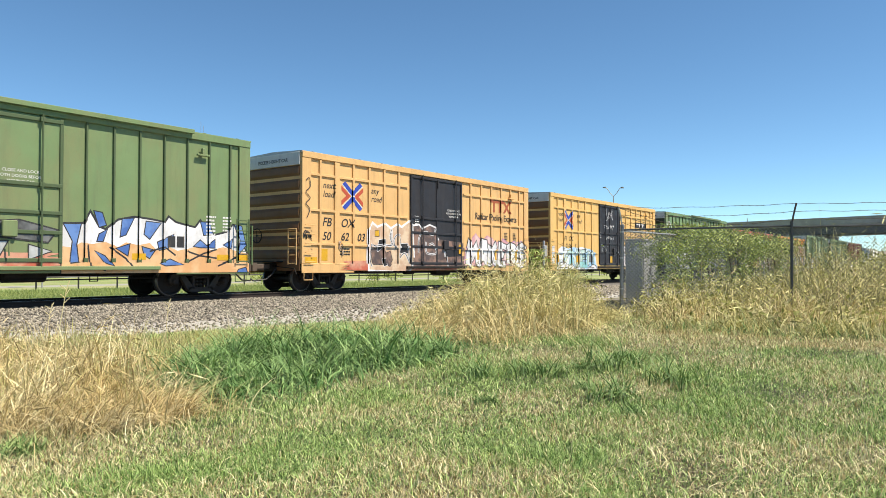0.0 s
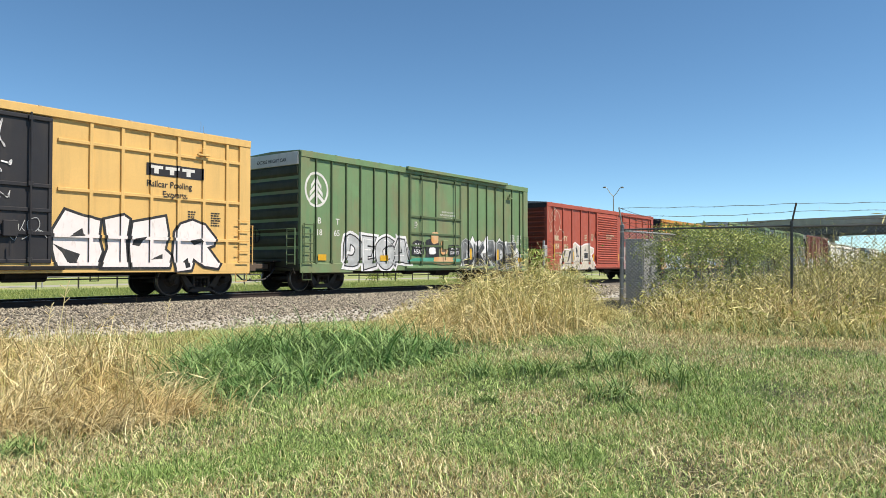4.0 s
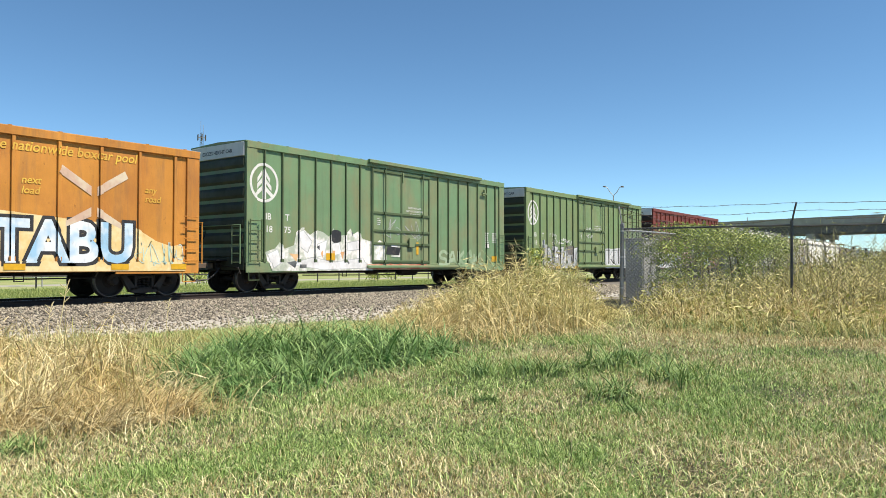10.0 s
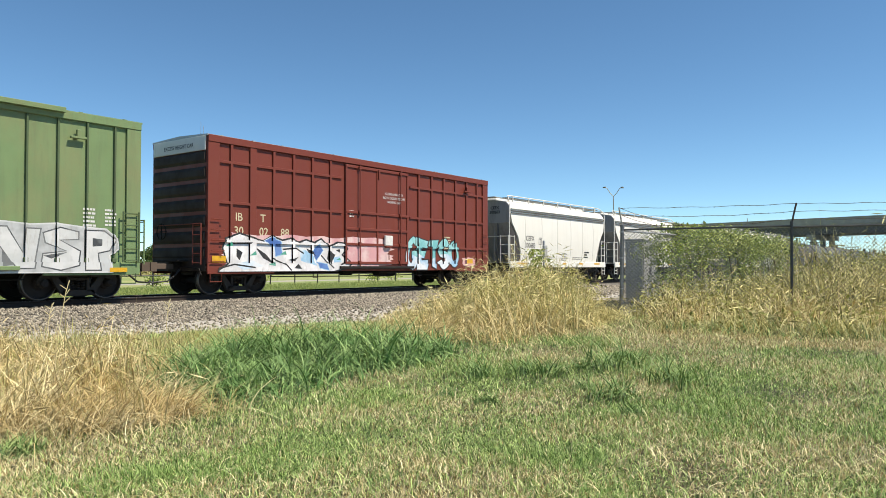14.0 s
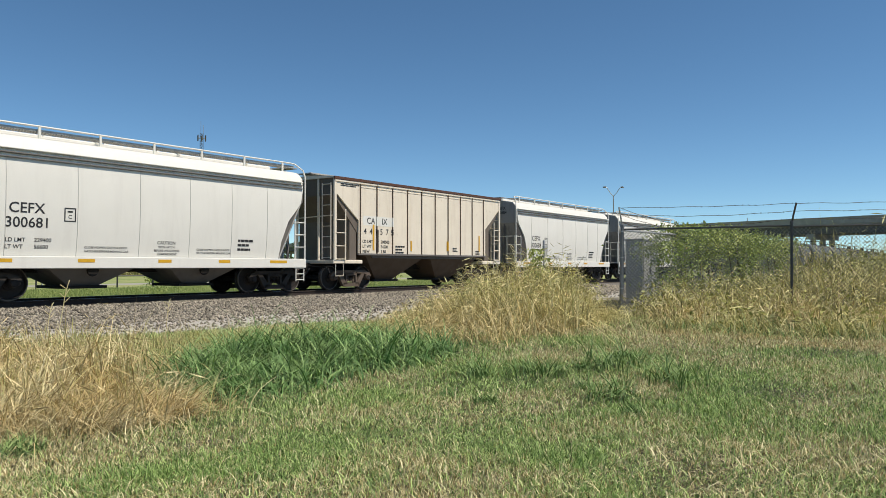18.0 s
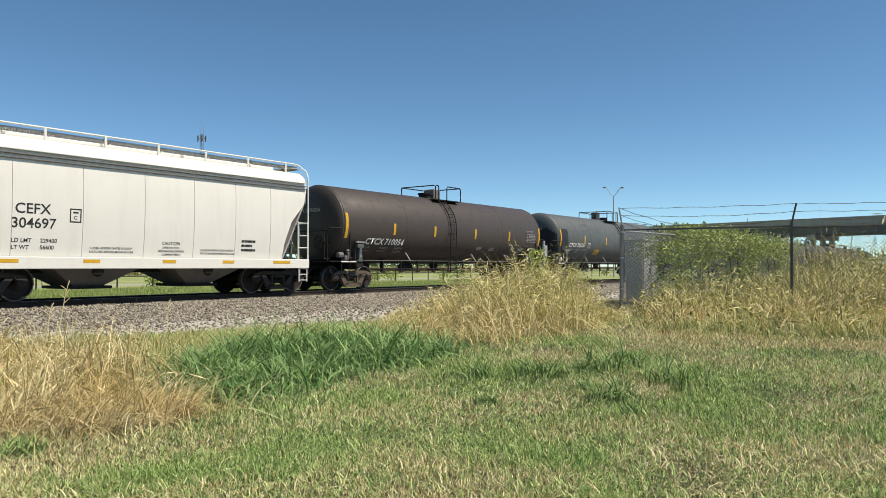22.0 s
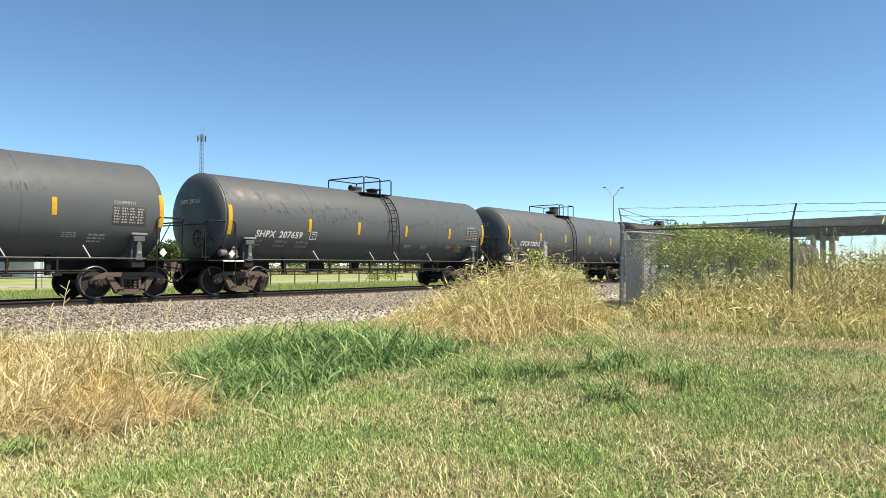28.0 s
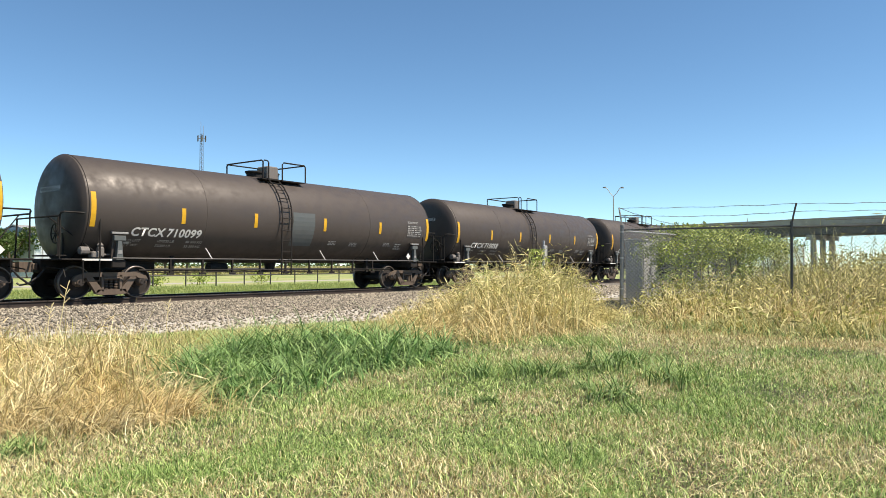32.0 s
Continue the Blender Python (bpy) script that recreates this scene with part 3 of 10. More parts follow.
def islands(me, material):
    """The loose pieces of a flat mesh, each as a mesh of its own; me is used up."""
    bm = bmesh.new()
    bm.from_mesh(me)
    left, out = set(bm.faces), []
    while left:
        seed = left.pop()
        group, todo = [seed], [seed]
        while todo:
            q = todo.pop()
            for e in q.edges:
                for other in e.link_faces:
                    if other in left:
                        left.remove(other)
                        group.append(other)
                        todo.append(other)
        s = Shape()
        ids = {}
        for q in group:
            for v in q.verts:
                ids.setdefault(v.index, len(ids))
        co = {v.index: v.co for q in group for v in q.verts}
        s.add([co[i] for i in ids], [[ids[v.index] for v in q.verts] for q in group])
        one = bpy.data.meshes.new("letter")
        one.from_pydata(s.v, [], s.f)
        one.materials.append(material)
        out.append(one)
    bm.free()
    bpy.data.meshes.remove(me)
    return out


STROKES = {
    "A": [[(0.0, 0.0), (0.38, 1.0), (0.62, 1.0), (1.0, 0.0)], [(0.2, 0.33), (0.85, 0.36)]],
    "B": [[(0.1, 0.0), (0.1, 1.0), (0.8, 0.9), (0.75, 0.58), (0.3, 0.52)], [(0.3, 0.5), (0.95, 0.42), (0.9, 0.05), (0.1, 0.02)]],
    "C": [[(0.95, 0.8), (0.6, 1.0), (0.1, 0.75), (0.08, 0.3), (0.5, 0.0), (0.98, 0.2)]],
    "D": [[(0.1, 0.0), (0.12, 1.0), (0.7, 0.9), (0.95, 0.5), (0.7, 0.1), (0.1, 0.03)]],
    "E": [[(0.95, 0.95), (0.15, 0.98), (0.1, 0.02), (0.95, 0.04)], [(0.2, 0.5), (0.75, 0.54)]],
    "F": [[(0.95, 0.95), (0.15, 0.98), (0.1, 0.0)], [(0.2, 0.52), (0.75, 0.54)]],
    "G": [[(0.95, 0.85), (0.55, 1.0), (0.08, 0.7), (0.12, 0.2), (0.6, 0.0), (0.95, 0.2), (0.92, 0.48), (0.55, 0.45)]],
    "H": [[(0.1, 1.0), (0.12, 0.0)], [(0.9, 1.0), (0.88, 0.0)], [(0.1, 0.5), (0.9, 0.54)]],
    "I": [[(0.5, 1.0), (0.48, 0.0)], [(0.2, 0.98), (0.8, 1.0)]],
    "K": [[(0.12, 1.0), (0.1, 0.0)], [(0.95, 1.0), (0.3, 0.52), (1.0, -0.05)]],
    "L": [[(0.2, 1.0), (0.1, 0.05), (0.95, 0.02)]],
    "M": [[(0.0, 0.0), (0.12, 1.0), (0.5, 0.4), (0.88, 1.0), (1.0, 0.0)]],
    "N": [[(0.08, 0.0), (0.1, 1.0), (0.88, 0.05), (0.92, 1.0)]],
    "O": [[(0.5, 1.0), (0.08, 0.7), (0.1, 0.25), (0.5, 0.0), (0.92, 0.28), (0.9, 0.75), (0.5, 1.0)]],
    "P": [[(0.12, -0.05), (0.12, 1.0), (0.85, 0.92), (0.88, 0.55), (0.2, 0.45)]],
    "R": [[(0.1, 0.0), (0.12, 1.0), (0.85, 0.92), (0.82, 0.58), (0.25, 0.48)], [(0.4, 0.5), (1.0, -0.02)]],
    "S": [[(0.95, 0.82), (0.55, 1.0), (0.08, 0.82), (0.25, 0.55), (0.8, 0.45), (0.92, 0.15), (0.45, 0.0), (0.02, 0.15)]],
    "T": [[(0.0, 0.95), (1.0, 0.98)], [(0.5, 0.95), (0.46, -0.05)]],
    "U": [[(0.1, 1.0), (0.1, 0.3), (0.45, 0.0), (0.85, 0.25), (0.92, 1.0)]],
    "V": [[(0.0, 1.0), (0.45, 0.0), (0.6, 0.0), (1.0, 1.0)]],
    "W": [[(0.0, 1.0), (0.2, 0.0), (0.5, 0.65), (0.78, 0.0), (1.0, 1.0)]],
    "X": [[(0.0, 1.0), (1.0, 0.0)], [(1.0, 1.0), (0.0, 0.0)]],
    "Z": [[(0.05, 0.95), (0.95, 0.98), (0.05, 0.04), (0.98, 0.02)]],
}


def broad_line(s, pts, wa, wb, longer, y):
    """A broad stroke with slanted ends that runs from width wa to wb; sharp bends are kept, long lines bow."""
    p = [Vector((a, 0, b)) for a, b in pts]
    if len(p) > 4:
        fine = []
        for i in range(len(p) - 1):
            q0, q1, q2, q3 = p[max(i - 1, 0)], p[i], p[i + 1], p[min(i + 2, len(p) - 1)]
            for t in (0, 0.33, 0.67):
                fine.append(0.5 * (2 * q1 + (q2 - q0) * t + (2 * q0 - 5 * q1 + 4 * q2 - q3) * t * t + (3 * q1 - q0 - 3 * q2 + q3) * t ** 3))
        p = fine + [p[-1]]
    p[0] = p[0] + (p[0] - p[1]).normalized() * longer
    p[-1] = p[-1] + (p[-1] - p[-2]).normalized() * longer
    rows = []
    for i, q in enumerate(p):
        d0 = (q - p[i - 1]).normalized() if i else (p[1] - q).normalized()
        d1 = (p[i + 1] - q).normalized() if i < len(p) - 1 else d0
        d = (d0 + d1).normalized() if (d0 + d1).length > 0.2 else d0
        stretch = min(1.6, 1 / max(0.5, d.dot(d0)))
        half = (wa + (wb - wa) * i / (len(p) - 1)) / 2 * stretch
        side = Vector((-d.z, 0, d.x)) * half
        skew = d * half * (0.35 if i in (0, len(p) - 1) else 0)
        rows += [q + side + skew, q - side - skew]
    s.add([(r.x, y - 0.00008 * (j // 2), r.z) for j, r in enumerate(rows)], [(2 * i, 2 * i + 1, 2 * i + 3, 2 * i + 2) for i in range(len(p) - 1)])


class Side:
    """The near side of a car on which paint is laid: its plane, posts and rails."""

    def __init__(self, car, y, cuts_x=(), cuts_z=(), depth=0.06):
        self.car, self.y, self.cx, self.cz, self.depth, self.n = car, y, cuts_x, cuts_z, depth, 0

    def lay(self, me, material, name="painted_tag", label="", coat=True):
        """Each coat lies a little over the one before."""
        self.n += coat
        me.transform(Matrix.Translation((0, self.y - 0.003 - 0.0003 * self.n, 0)))
        drape(me, self.cx, self.cz, self.depth)
        return part(name, me, material, self.car, label)

    def patch(self, x0, x1, z0, z1, material, seed=1, spikes=14, rough=0.12, name="painted_patch", label=""):
        rng = random.Random(seed)
        me = flat(outline_blob(rng, x0, x1, z0, z1, spikes, rough), 0).mesh(name, material)
        return self.lay(me, material, name, label)

    def text(self, body, x, z, size, material, label="", **more):
        more.setdefault("spread", 0.011 * size)
        me = text_mesh(body, size, material, **more)
        me.transform(Matrix.Translation((x, 0, z)))
        self.n += 1
        for one in islands(me, material):
            self.lay(one, material, "letter", label, False)

    def stroke(self, pts, w, material, label=""):
        """A line drawn with a spray can."""
        s = Shape()
        p = [Vector((a, 0, b)) for a, b in pts]
        if len(p) > 3:
            fine = []
            for i in range(len(p) - 1):
                q0, q1, q2, q3 = p[max(i - 1, 0)], p[i], p[i + 1], p[min(i + 2, len(p) - 1)]
                for t in (0, 0.25, 0.5, 0.75):
                    fine.append(0.5 * (2 * q1 + (q2 - q0) * t + (2 * q0 - 5 * q1 + 4 * q2 - q3) * t * t + (3 * q1 - q0 - 3 * q2 + q3) * t ** 3))
            p = fine + [p[-1]]
        rows = []
        for i, q in enumerate(p):
            d = (p[min(i + 1, len(p) - 1)] - p[max(i - 1, 0)]).normalized()
            n = Vector((-d.z, 0, d.x)) * w / 2
            rows += [q + n, q - n]
        s.add(rows, [(2 * i, 2 * i + 1, 2 * i + 3, 2 * i + 2) for i in range(len(p) - 1)])
        return tagged(self.lay(s.mesh("spray_line", material), material, "spray_line", label), kind="stuff")

    def scrawl(self, x0, x1, z0, z1, material, seed=1, w=0.035, loops=5):
        """Loose looping handwriting that means nothing."""
        rng = random.Random(seed)
        w_each = (x1 - x0) / loops
        for i in range(loops):
            pts = [(x0 + w_each * (i + rng.uniform(-0.15, 1.15)), z0 + (z1 - z0) * rng.random()) for k in range(rng.randint(5, 7))]
            self.stroke(pts, w * rng.uniform(0.6, 1.1), material)

    def tag(self, word, x0, x1, z0, z1, fill, edge, seed=1, fat=0.07, rim=0.05, lean=0.0, glow=None, second=None, label="sprayed lettering", shine=None, spiky=0.13):
        """Fat sprayed letters drawn in broad strokes with an outline, on a loose cloud of paint."""
        rng = random.Random(seed)
        n = len(word)
        w, h = (x1 - x0) / n, z1 - z0
        broad = min(w, h) * (0.28 + fat)
        cloud = Shape()
        drawn = []
        for i, ch in enumerate(word):
            turn, sx, sz, up = radians(rng.uniform(-6, 6)), rng.uniform(0.98, 1.18), rng.uniform(0.92, 1.12), rng.uniform(-0.03, 0.03) * h
            bent = math.tan(radians(rng.uniform(-6, 6)))
            lines = []
            for line in STROKES[ch]:
                pts = []
                for u, v in line:
                    u, v = u + rng.uniform(-0.05, 0.05), v + rng.uniform(-0.05, 0.05)
                    px, pz = (u - 0.5) * (w * sx - broad * 0.7), (v - 0.5) * (h * sz - broad)
                    px += pz * (lean * 0.5 + bent)
                    pts.append((x0 + (i + 0.5) * w + px * math.cos(turn) - pz * math.sin(turn), (z0 + z1) / 2 + up + pz * math.cos(turn) + px * math.sin(turn)))
                lines.append((pts, broad * rng.uniform(0.85, 1.15), broad * rng.uniform(0.7, 1.45)))
            for k, (pts, wa, wb) in enumerate(lines):
                broad_line(cloud, pts, wa + 2 * rim + 0.18, wb + 2 * rim + 0.22, 0.13, -0.00001 * (3 * i + k))
            for k in range(2):
                (u, v), r = rng.choice(lines[0][0]), rng.uniform(0.2, 0.36)
                broad_line(cloud, [(u, v), (u + rng.uniform(-r, r), v + r * 1.3)], broad * 0.9, 0.03, 0, -0.00001 * (3 * n + 2 * i + k))
            drawn.append((i, lines))
        if glow:
            self.lay(cloud.mesh("painted_cloud", glow), glow, "painted_cloud", "cloud of spray paint behind the letters")
        for i, lines in drawn:
            for grow, coat, name in ((rim, edge, "tag_outline"), (0, fill, "painted_letter"), (0, second, "painted_letter")):
                if not coat:
                    continue
                s = Shape()
                for k, (pts, wa, wb) in enumerate(lines):
                    broad_line(s, pts, wa + 2 * grow, wb + 2 * grow, grow, -0.00012 * k)
                me = s.mesh(name, coat)
                if coat is second:
                    bm = bmesh.new()
                    bm.from_mesh(me)
                    cut = z0 + h * rng.uniform(0.36, 0.52)
                    bmesh.ops.bisect_plane(bm, geom=bm.verts[:] + bm.edges[:] + bm.faces[:], plane_co=(x0 + (i + 0.5) * w, 0, cut), plane_no=(rng.uniform(-0.4, 0.4), 0, 1), clear_outer=True)
                    bm.to_mesh(me)
                    bm.free()
                self.lay(me, coat, name, label if coat is fill else "")
            if shine:
                for pts, wa, wb in lines[:2]:
                    d = broad * 0.22
                    self.stroke([(x - d, z + d) for x, z in pts[:max(2, len(pts) - 1)]], 0.03, shine)
        # ticks and drips
        for k in range(n):
            x = rng.uniform(x0, x1)
            z = rng.uniform(z0 + 0.3 * h, z1)
            self.stroke([(x, z), (x + rng.uniform(-0.12, 0.12), z - rng.uniform(0.1, 0.3))], rng.uniform(0.02, 0.04), edge)

    def wild(self, x0, x1, z0, z1, high, low, shard, edge, seed=1, letters=5, label="sprayed interlocking letters"):
        """Interlocking letters as one mass: a jagged top, a second colour below, shards of a third, dark lines between."""
        rng = random.Random(seed)
        h, n = z1 - z0, letters * 4
        top = [(x0 + (x1 - x0) * k / n + rng.uniform(-0.06, 0.06), z1 - (rng.uniform(0, 0.10) if k % 2 else rng.uniform(0.10, 0.30)) * h) for k in range(n + 1)]
        for grow, coat in ((0.035, edge), (0.0, high)):
            poly = [(x0 - grow, z0)] + [(x, z + grow) for x, z in top] + [(x1 + grow, z0)]
            self.lay(flat(poly, 0).mesh("painted_mass", coat), coat, "painted_mass", label if coat is high else "")
        cut = [(x0 + (x1 - x0) * k / n, z0 + h * (rng.uniform(0.28, 0.42) if k % 2 else rng.uniform(0.42, 0.56))) for k in range(n + 1)]
        for up, coat in ((0.05, high), (0.0, low)):
            self.lay(flat([(x0, z0)] + [(x, z + up) for x, z in cut] + [(x1, z0)], 0).mesh("painted_mass", coat), coat, "painted_mass")
        for k in range(letters * 3):
            x, z = x0 + (x1 - x0) * (k + rng.random()) / (letters * 3), z0 + h * rng.uniform(0.12, 0.85)
            w, t = rng.uniform(0.10, 0.30), rng.uniform(0.18, 0.42)
            lean = rng.uniform(-0.35, 0.35)
            shape = [(-w * 0.4, -t), (w * rng.uniform(0.2, 0.9), -t * rng.uniform(0.5, 1.0)), (w, t * rng.uniform(0.1, 0.6)), (w * 0.2, t), (-w, t * rng.uniform(0.0, 0.6))]
            for grow, coat in ((1.0, edge), (0.72, shard)):
                self.lay(flat([(x + grow * (u + lean * v), min(z1 - 0.1 * h, max(z0, z + grow * v))) for u, v in shape], 0).mesh("painted_shard", coat), coat, "painted_shard")
        for k in range(letters * 2):
            x = x0 + (x1 - x0) * (k + rng.random()) / (letters * 2)
            a, b = rng.uniform(-0.3, 0.3), rng.uniform(-0.3, 0.3)
            self.stroke([(x, z0 + 0.05 * h), (x + a, z0 + 0.35 * h), (x + b, z0 + 0.6 * h), (x + a + b, z1 - 0.2 * h)], rng.uniform(0.03, 0.06), edge)

    def piece(self, box, coat, polys, edge=None, rim=0.035, label=""):
        """Painted shapes drawn inside a box (x0, x1, z0, z1), each a ring of corners from 0 to 1, with an outline."""
        x0, x1, z0, z1 = box
        line = Shape()
        self.n += 1
        for poly in polys:
            ring = [Vector((x0 + (x1 - x0) * u, 0, z0 + (z1 - z0) * v)) for u, v in poly]
            self.lay(Shape().add(ring, [tuple(range(len(ring)))]).mesh("painted_shape", coat), coat, "painted_shape", label, False)
            count, pts = len(ring), []
            for i, q in enumerate(ring):
                d0, d1 = (q - ring[i - 1]).normalized(), (ring[(i + 1) % count] - q).normalized()
                d = (d0 + d1).normalized() if (d0 + d1).length > 0.3 else d0
                n = Vector((-d.z, 0, d.x)) * rim / 2 * min(1.8, 1 / max(0.3, d.dot(d0)))
                pts += [q + n, q - n]
            line.add(pts, [(2 * i, 2 * i + 1, (2 * i + 3) % (2 * count), (2 * i + 2) % (2 * count)) for i in range(count)])
        if edge:
            tagged(self.lay(line.mesh("painted_outline", edge), edge, "painted_outline"), kind="stuff")

    def block_word(self, word, x, z, w, h, fill, edge, rim=0.05, shear=0.0, drop=None, label=""):
        """Heavy block letters of height h that fill the width w, with an outline and an optional cast block behind."""
        me = text_mesh(word, 1.0, fill, spread=0.035, shear=shear)
        xs, zs = [v.co.x for v in me.vertices], [v.co.z for v in me.vertices]
        kx, kz = w / (max(xs) - min(xs)), h / (max(zs) - min(zs))
        bpy.data.meshes.remove(me)
        for grow, coat, dx, dz in (((rim * 1.2, drop, 0.10, -0.07), (rim, edge, 0, 0), (0, fill, 0, 0))):
            if not coat:
                continue
            me = text_mesh(word, 1.0, coat, spread=0.035 + grow / kz, shear=shear)
            me.transform(Matrix.Translation((x + dx, 0, z + dz)) @ Matrix.Diagonal((kx, 1, kz, 1)) @ Matrix.Translation((-min(xs), 0, -min(zs))))
            self.n += 1
            for one in islands(me, coat):
                self.lay(one, coat, "painted_letter", label if coat is fill else "", False)

    def reflector(self, x, z, w, h):
        self.lay(flat([(x, z), (x + w, z), (x + w, z + h), (x, z + h)], 0).mesh("reflector", REFLECT), REFLECT, "reflector", "yellow reflective strip")

    def print(self, x, z, w, h, lines, material, cols=1):
        ob = bars(x, -0.004, z, w, h, lines, material, None)
        me = ob.data
        bpy.data.objects.remove(ob)
        return tagged(self.lay(me, material, "small_print"), kind="stuff")


def boxcar(label, kind, main, door_mat, end_mat, roof_z, end_top=None, post_mat=None, door_half=None):
    """kind: grid (posts and rails), post (posts, door with bars), ribbed (posts, corrugated door)."""
    car = thing("boxcar", label, "boxcar", "cars of the freight train")
    half, y, sill = HALF, 1.44, 0.70
    bar_mat = post_mat if post_mat and kind == "post" else door_mat
    post_mat = post_mat or main
    body = Shape()
    body.box(-half, half, -y, y, 0.98, roof_z - 0.06, 0.01)
    part("body", body, main, car)
    part("underframe", Shape().box(-half + 0.3, half - 0.3, -0.35, 0.35, 0.62, 0.98, 0.02).box(-half + 1.2, half - 1.2, -1.2, 1.2, 0.9, 0.98), UNDER, car)
    s = Shape()
    lift = 0.10 if kind == "ribbed" else 0.05
    s.prism([(-1.50, roof_z - 0.06), (-1.50, roof_z - 0.01), (0, roof_z + lift), (1.50, roof_z - 0.01), (1.50, roof_z - 0.06)], "x", -half - 0.03, half + 0.03)
    part("roof", s, ROOF if kind != "post" else main, car)
    for k in range(13):
        x = -half + 0.5 + k * (2 * half - 1.0) / 12
        part("roof_rib", Shape().prism([(-1.52, roof_z - 0.03), (0, roof_z + lift + 0.012), (1.52, roof_z - 0.03), (1.52, roof_z), (0, roof_z + lift + 0.035), (-1.52, roof_z)], "x", x - 0.04, x + 0.04), main if kind != "grid" else ROOF, car)
    dw = door_half or (1.82 if kind != "ribbed" else 1.56)
    for m in (-1, 1):
        ys = m * y
        part("top_chord", Shape().box(-half, half, ys, ys + m * 0.08, roof_z - 0.24, roof_z - 0.02, 0.012), main, car)
        s = Shape()
        s.box(-half, half, ys, ys + m * 0.055, sill + 0.02, 1.0, 0.012)
        for x in (-half + 0.01, half - 2.61):
            s.box(x, x + 2.6, ys + m * 0.004, ys + m * 0.054, sill - 0.04, sill + 0.05, 0.01)
        part("side_sill", s, main, car)
        for x in (-half, half - 0.42):
            s = Shape().box(x, x + 0.42, ys, ys + m * 0.062, 1.0, roof_z - 0.24, 0.01)
            part("corner_post", s, main, car)
    if kind == "grid":
        xs = [-6.87, -6.03, -5.17, -4.30, -3.43, -2.55]
        wide = {-6.03: 0.26}
        rails = [1.69, 2.89, 4.16]
    elif kind == "post":
        xs = [-7.0 + 0.76 * k for k in range(7)]
        wide, rails = {}, []
    else:
        xs = [-6.95 + 1.11 * k for k in range(5)]
        wide, rails = {}, []
    xs = xs + [-x for x in xs[::-1]]
    depth = 0.06
    cuts_x = [(-half, -half + 0.42), (half - 0.42, half)]
    for x in xs:
        w = wide.get(x, 0.10 if kind == "grid" else 0.055 if kind == "post" else 0.085) / 2
        cuts_x.append((x - w, x + w))
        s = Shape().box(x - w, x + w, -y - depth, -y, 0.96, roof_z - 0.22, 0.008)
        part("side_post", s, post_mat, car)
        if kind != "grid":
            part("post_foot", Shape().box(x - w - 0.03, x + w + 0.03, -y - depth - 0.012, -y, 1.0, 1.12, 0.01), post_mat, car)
    cuts_x.append((-dw, dw, 0.054 if kind != "ribbed" else 0.104))
    cuts_z = [(0.70, 1.0)]
    if rails:
        for z in rails:
            cuts_z.append((z - 0.045, z + 0.045))
            for a, b in ((-half + 0.4, -dw - 0.15), (dw + 0.15, half - 0.4)):
                part("side_rail", Shape().box(a, b, -y - depth + 0.004, -y, z - 0.045, z + 0.045, 0.008), post_mat, car)
    # door
    door = part("door", Shape().box(-dw, dw, -y - 0.05, -y + 0.02, 0.95, roof_z - 0.26, 0.015), door_mat, car, "sliding door of painted steel")
    if kind == "ribbed":
        for k in range(21):
            z = 1.12 + k * (roof_z - 1.6) / 20
            part("door_rib", Shape().prism([(-y - 0.05, z - 0.055), (-y - 0.10, z - 0.015), (-y - 0.10, z + 0.015), (-y - 0.05, z + 0.055)], "x", -dw + 0.12, dw - 0.12), door_mat, door)
        for x in (-dw + 0.06, dw - 0.06):
            part("door_stile", Shape().box(x - 0.06, x + 0.06, -y - 0.085, -y - 0.05, 0.95, roof_z - 0.26, 0.01), door_mat, door)
        for z in (1.45, 2.85):
            part("door_lock", Shape().box(-dw - 0.15, -dw + 0.35, -y - 0.13, -y - 0.08, z, z + 0.09, 0.01).box(-dw - 0.05, -dw + 0.05, -y - 0.12, -y - 0.05, z - 0.12, z + 0.2, 0.01), door_mat, door)
    else:
        for z in ((1.05, 1.75, 2.25, 2.95, roof_z - 0.36) if kind == "post" else (1.02, 1.72, 2.30, 2.92, roof_z - 0.34)):
            part("door_bar", Shape().box(-dw + 0.02, dw - 0.02, -y - 0.095, -y - 0.05, z - 0.05, z + 0.05, 0.012), bar_mat, door)
        for x in (-dw + 0.05, -0.05, dw - 0.05):
            part("door_stile", Shape().box(x - 0.045, x + 0.045, -y - 0.085, -y - 0.05, 0.97, roof_z - 0.28, 0.01), bar_mat, door)
        for x in (-dw + 0.72, dw - 0.55):
            rod = Shape().tube([(x, -y - 0.14, 0.90), (x, -y - 0.14, roof_z - 0.22)], 0.026, 6)
            for z in (1.05, 1.75, 2.95, roof_z - 0.36):
                rod.box(x - 0.06, x + 0.06, -y - 0.16, -y - 0.08, z - 0.06, z + 0.06, 0.01)
            part("lock_rod", rod, bar_mat, door)
        part("door_handle", Shape().box(0.35, 0.70, -y - 0.17, -y - 0.09, 1.62, 2.02, 0.02).tube([(0.5, -y - 0.18, 1.5), (0.5, -y - 0.18, 1.15)], 0.02), door_mat, door)
        part("door_gear", Shape().box(-0.04, 0.04, -y - 0.13, -y - 0.08, roof_z - 0.7, roof_z - 0.3, 0.01), door_mat, door)
    # door tracks
    part("door_track", Shape().box(-dw - 0.3, half - 3.2 if kind == "post" else dw + 0.3, -y - 0.16, -y - 0.06, 0.80, 0.90, 0.01), main if kind != "grid" else UNDER, car)
    if kind == "post":
        part("door_track", Shape().box(-dw - 0.25, half - 2.15, -y - 0.20, -y - 0.06, roof_z - 0.10, roof_z + 0.03, 0.01), main, car)
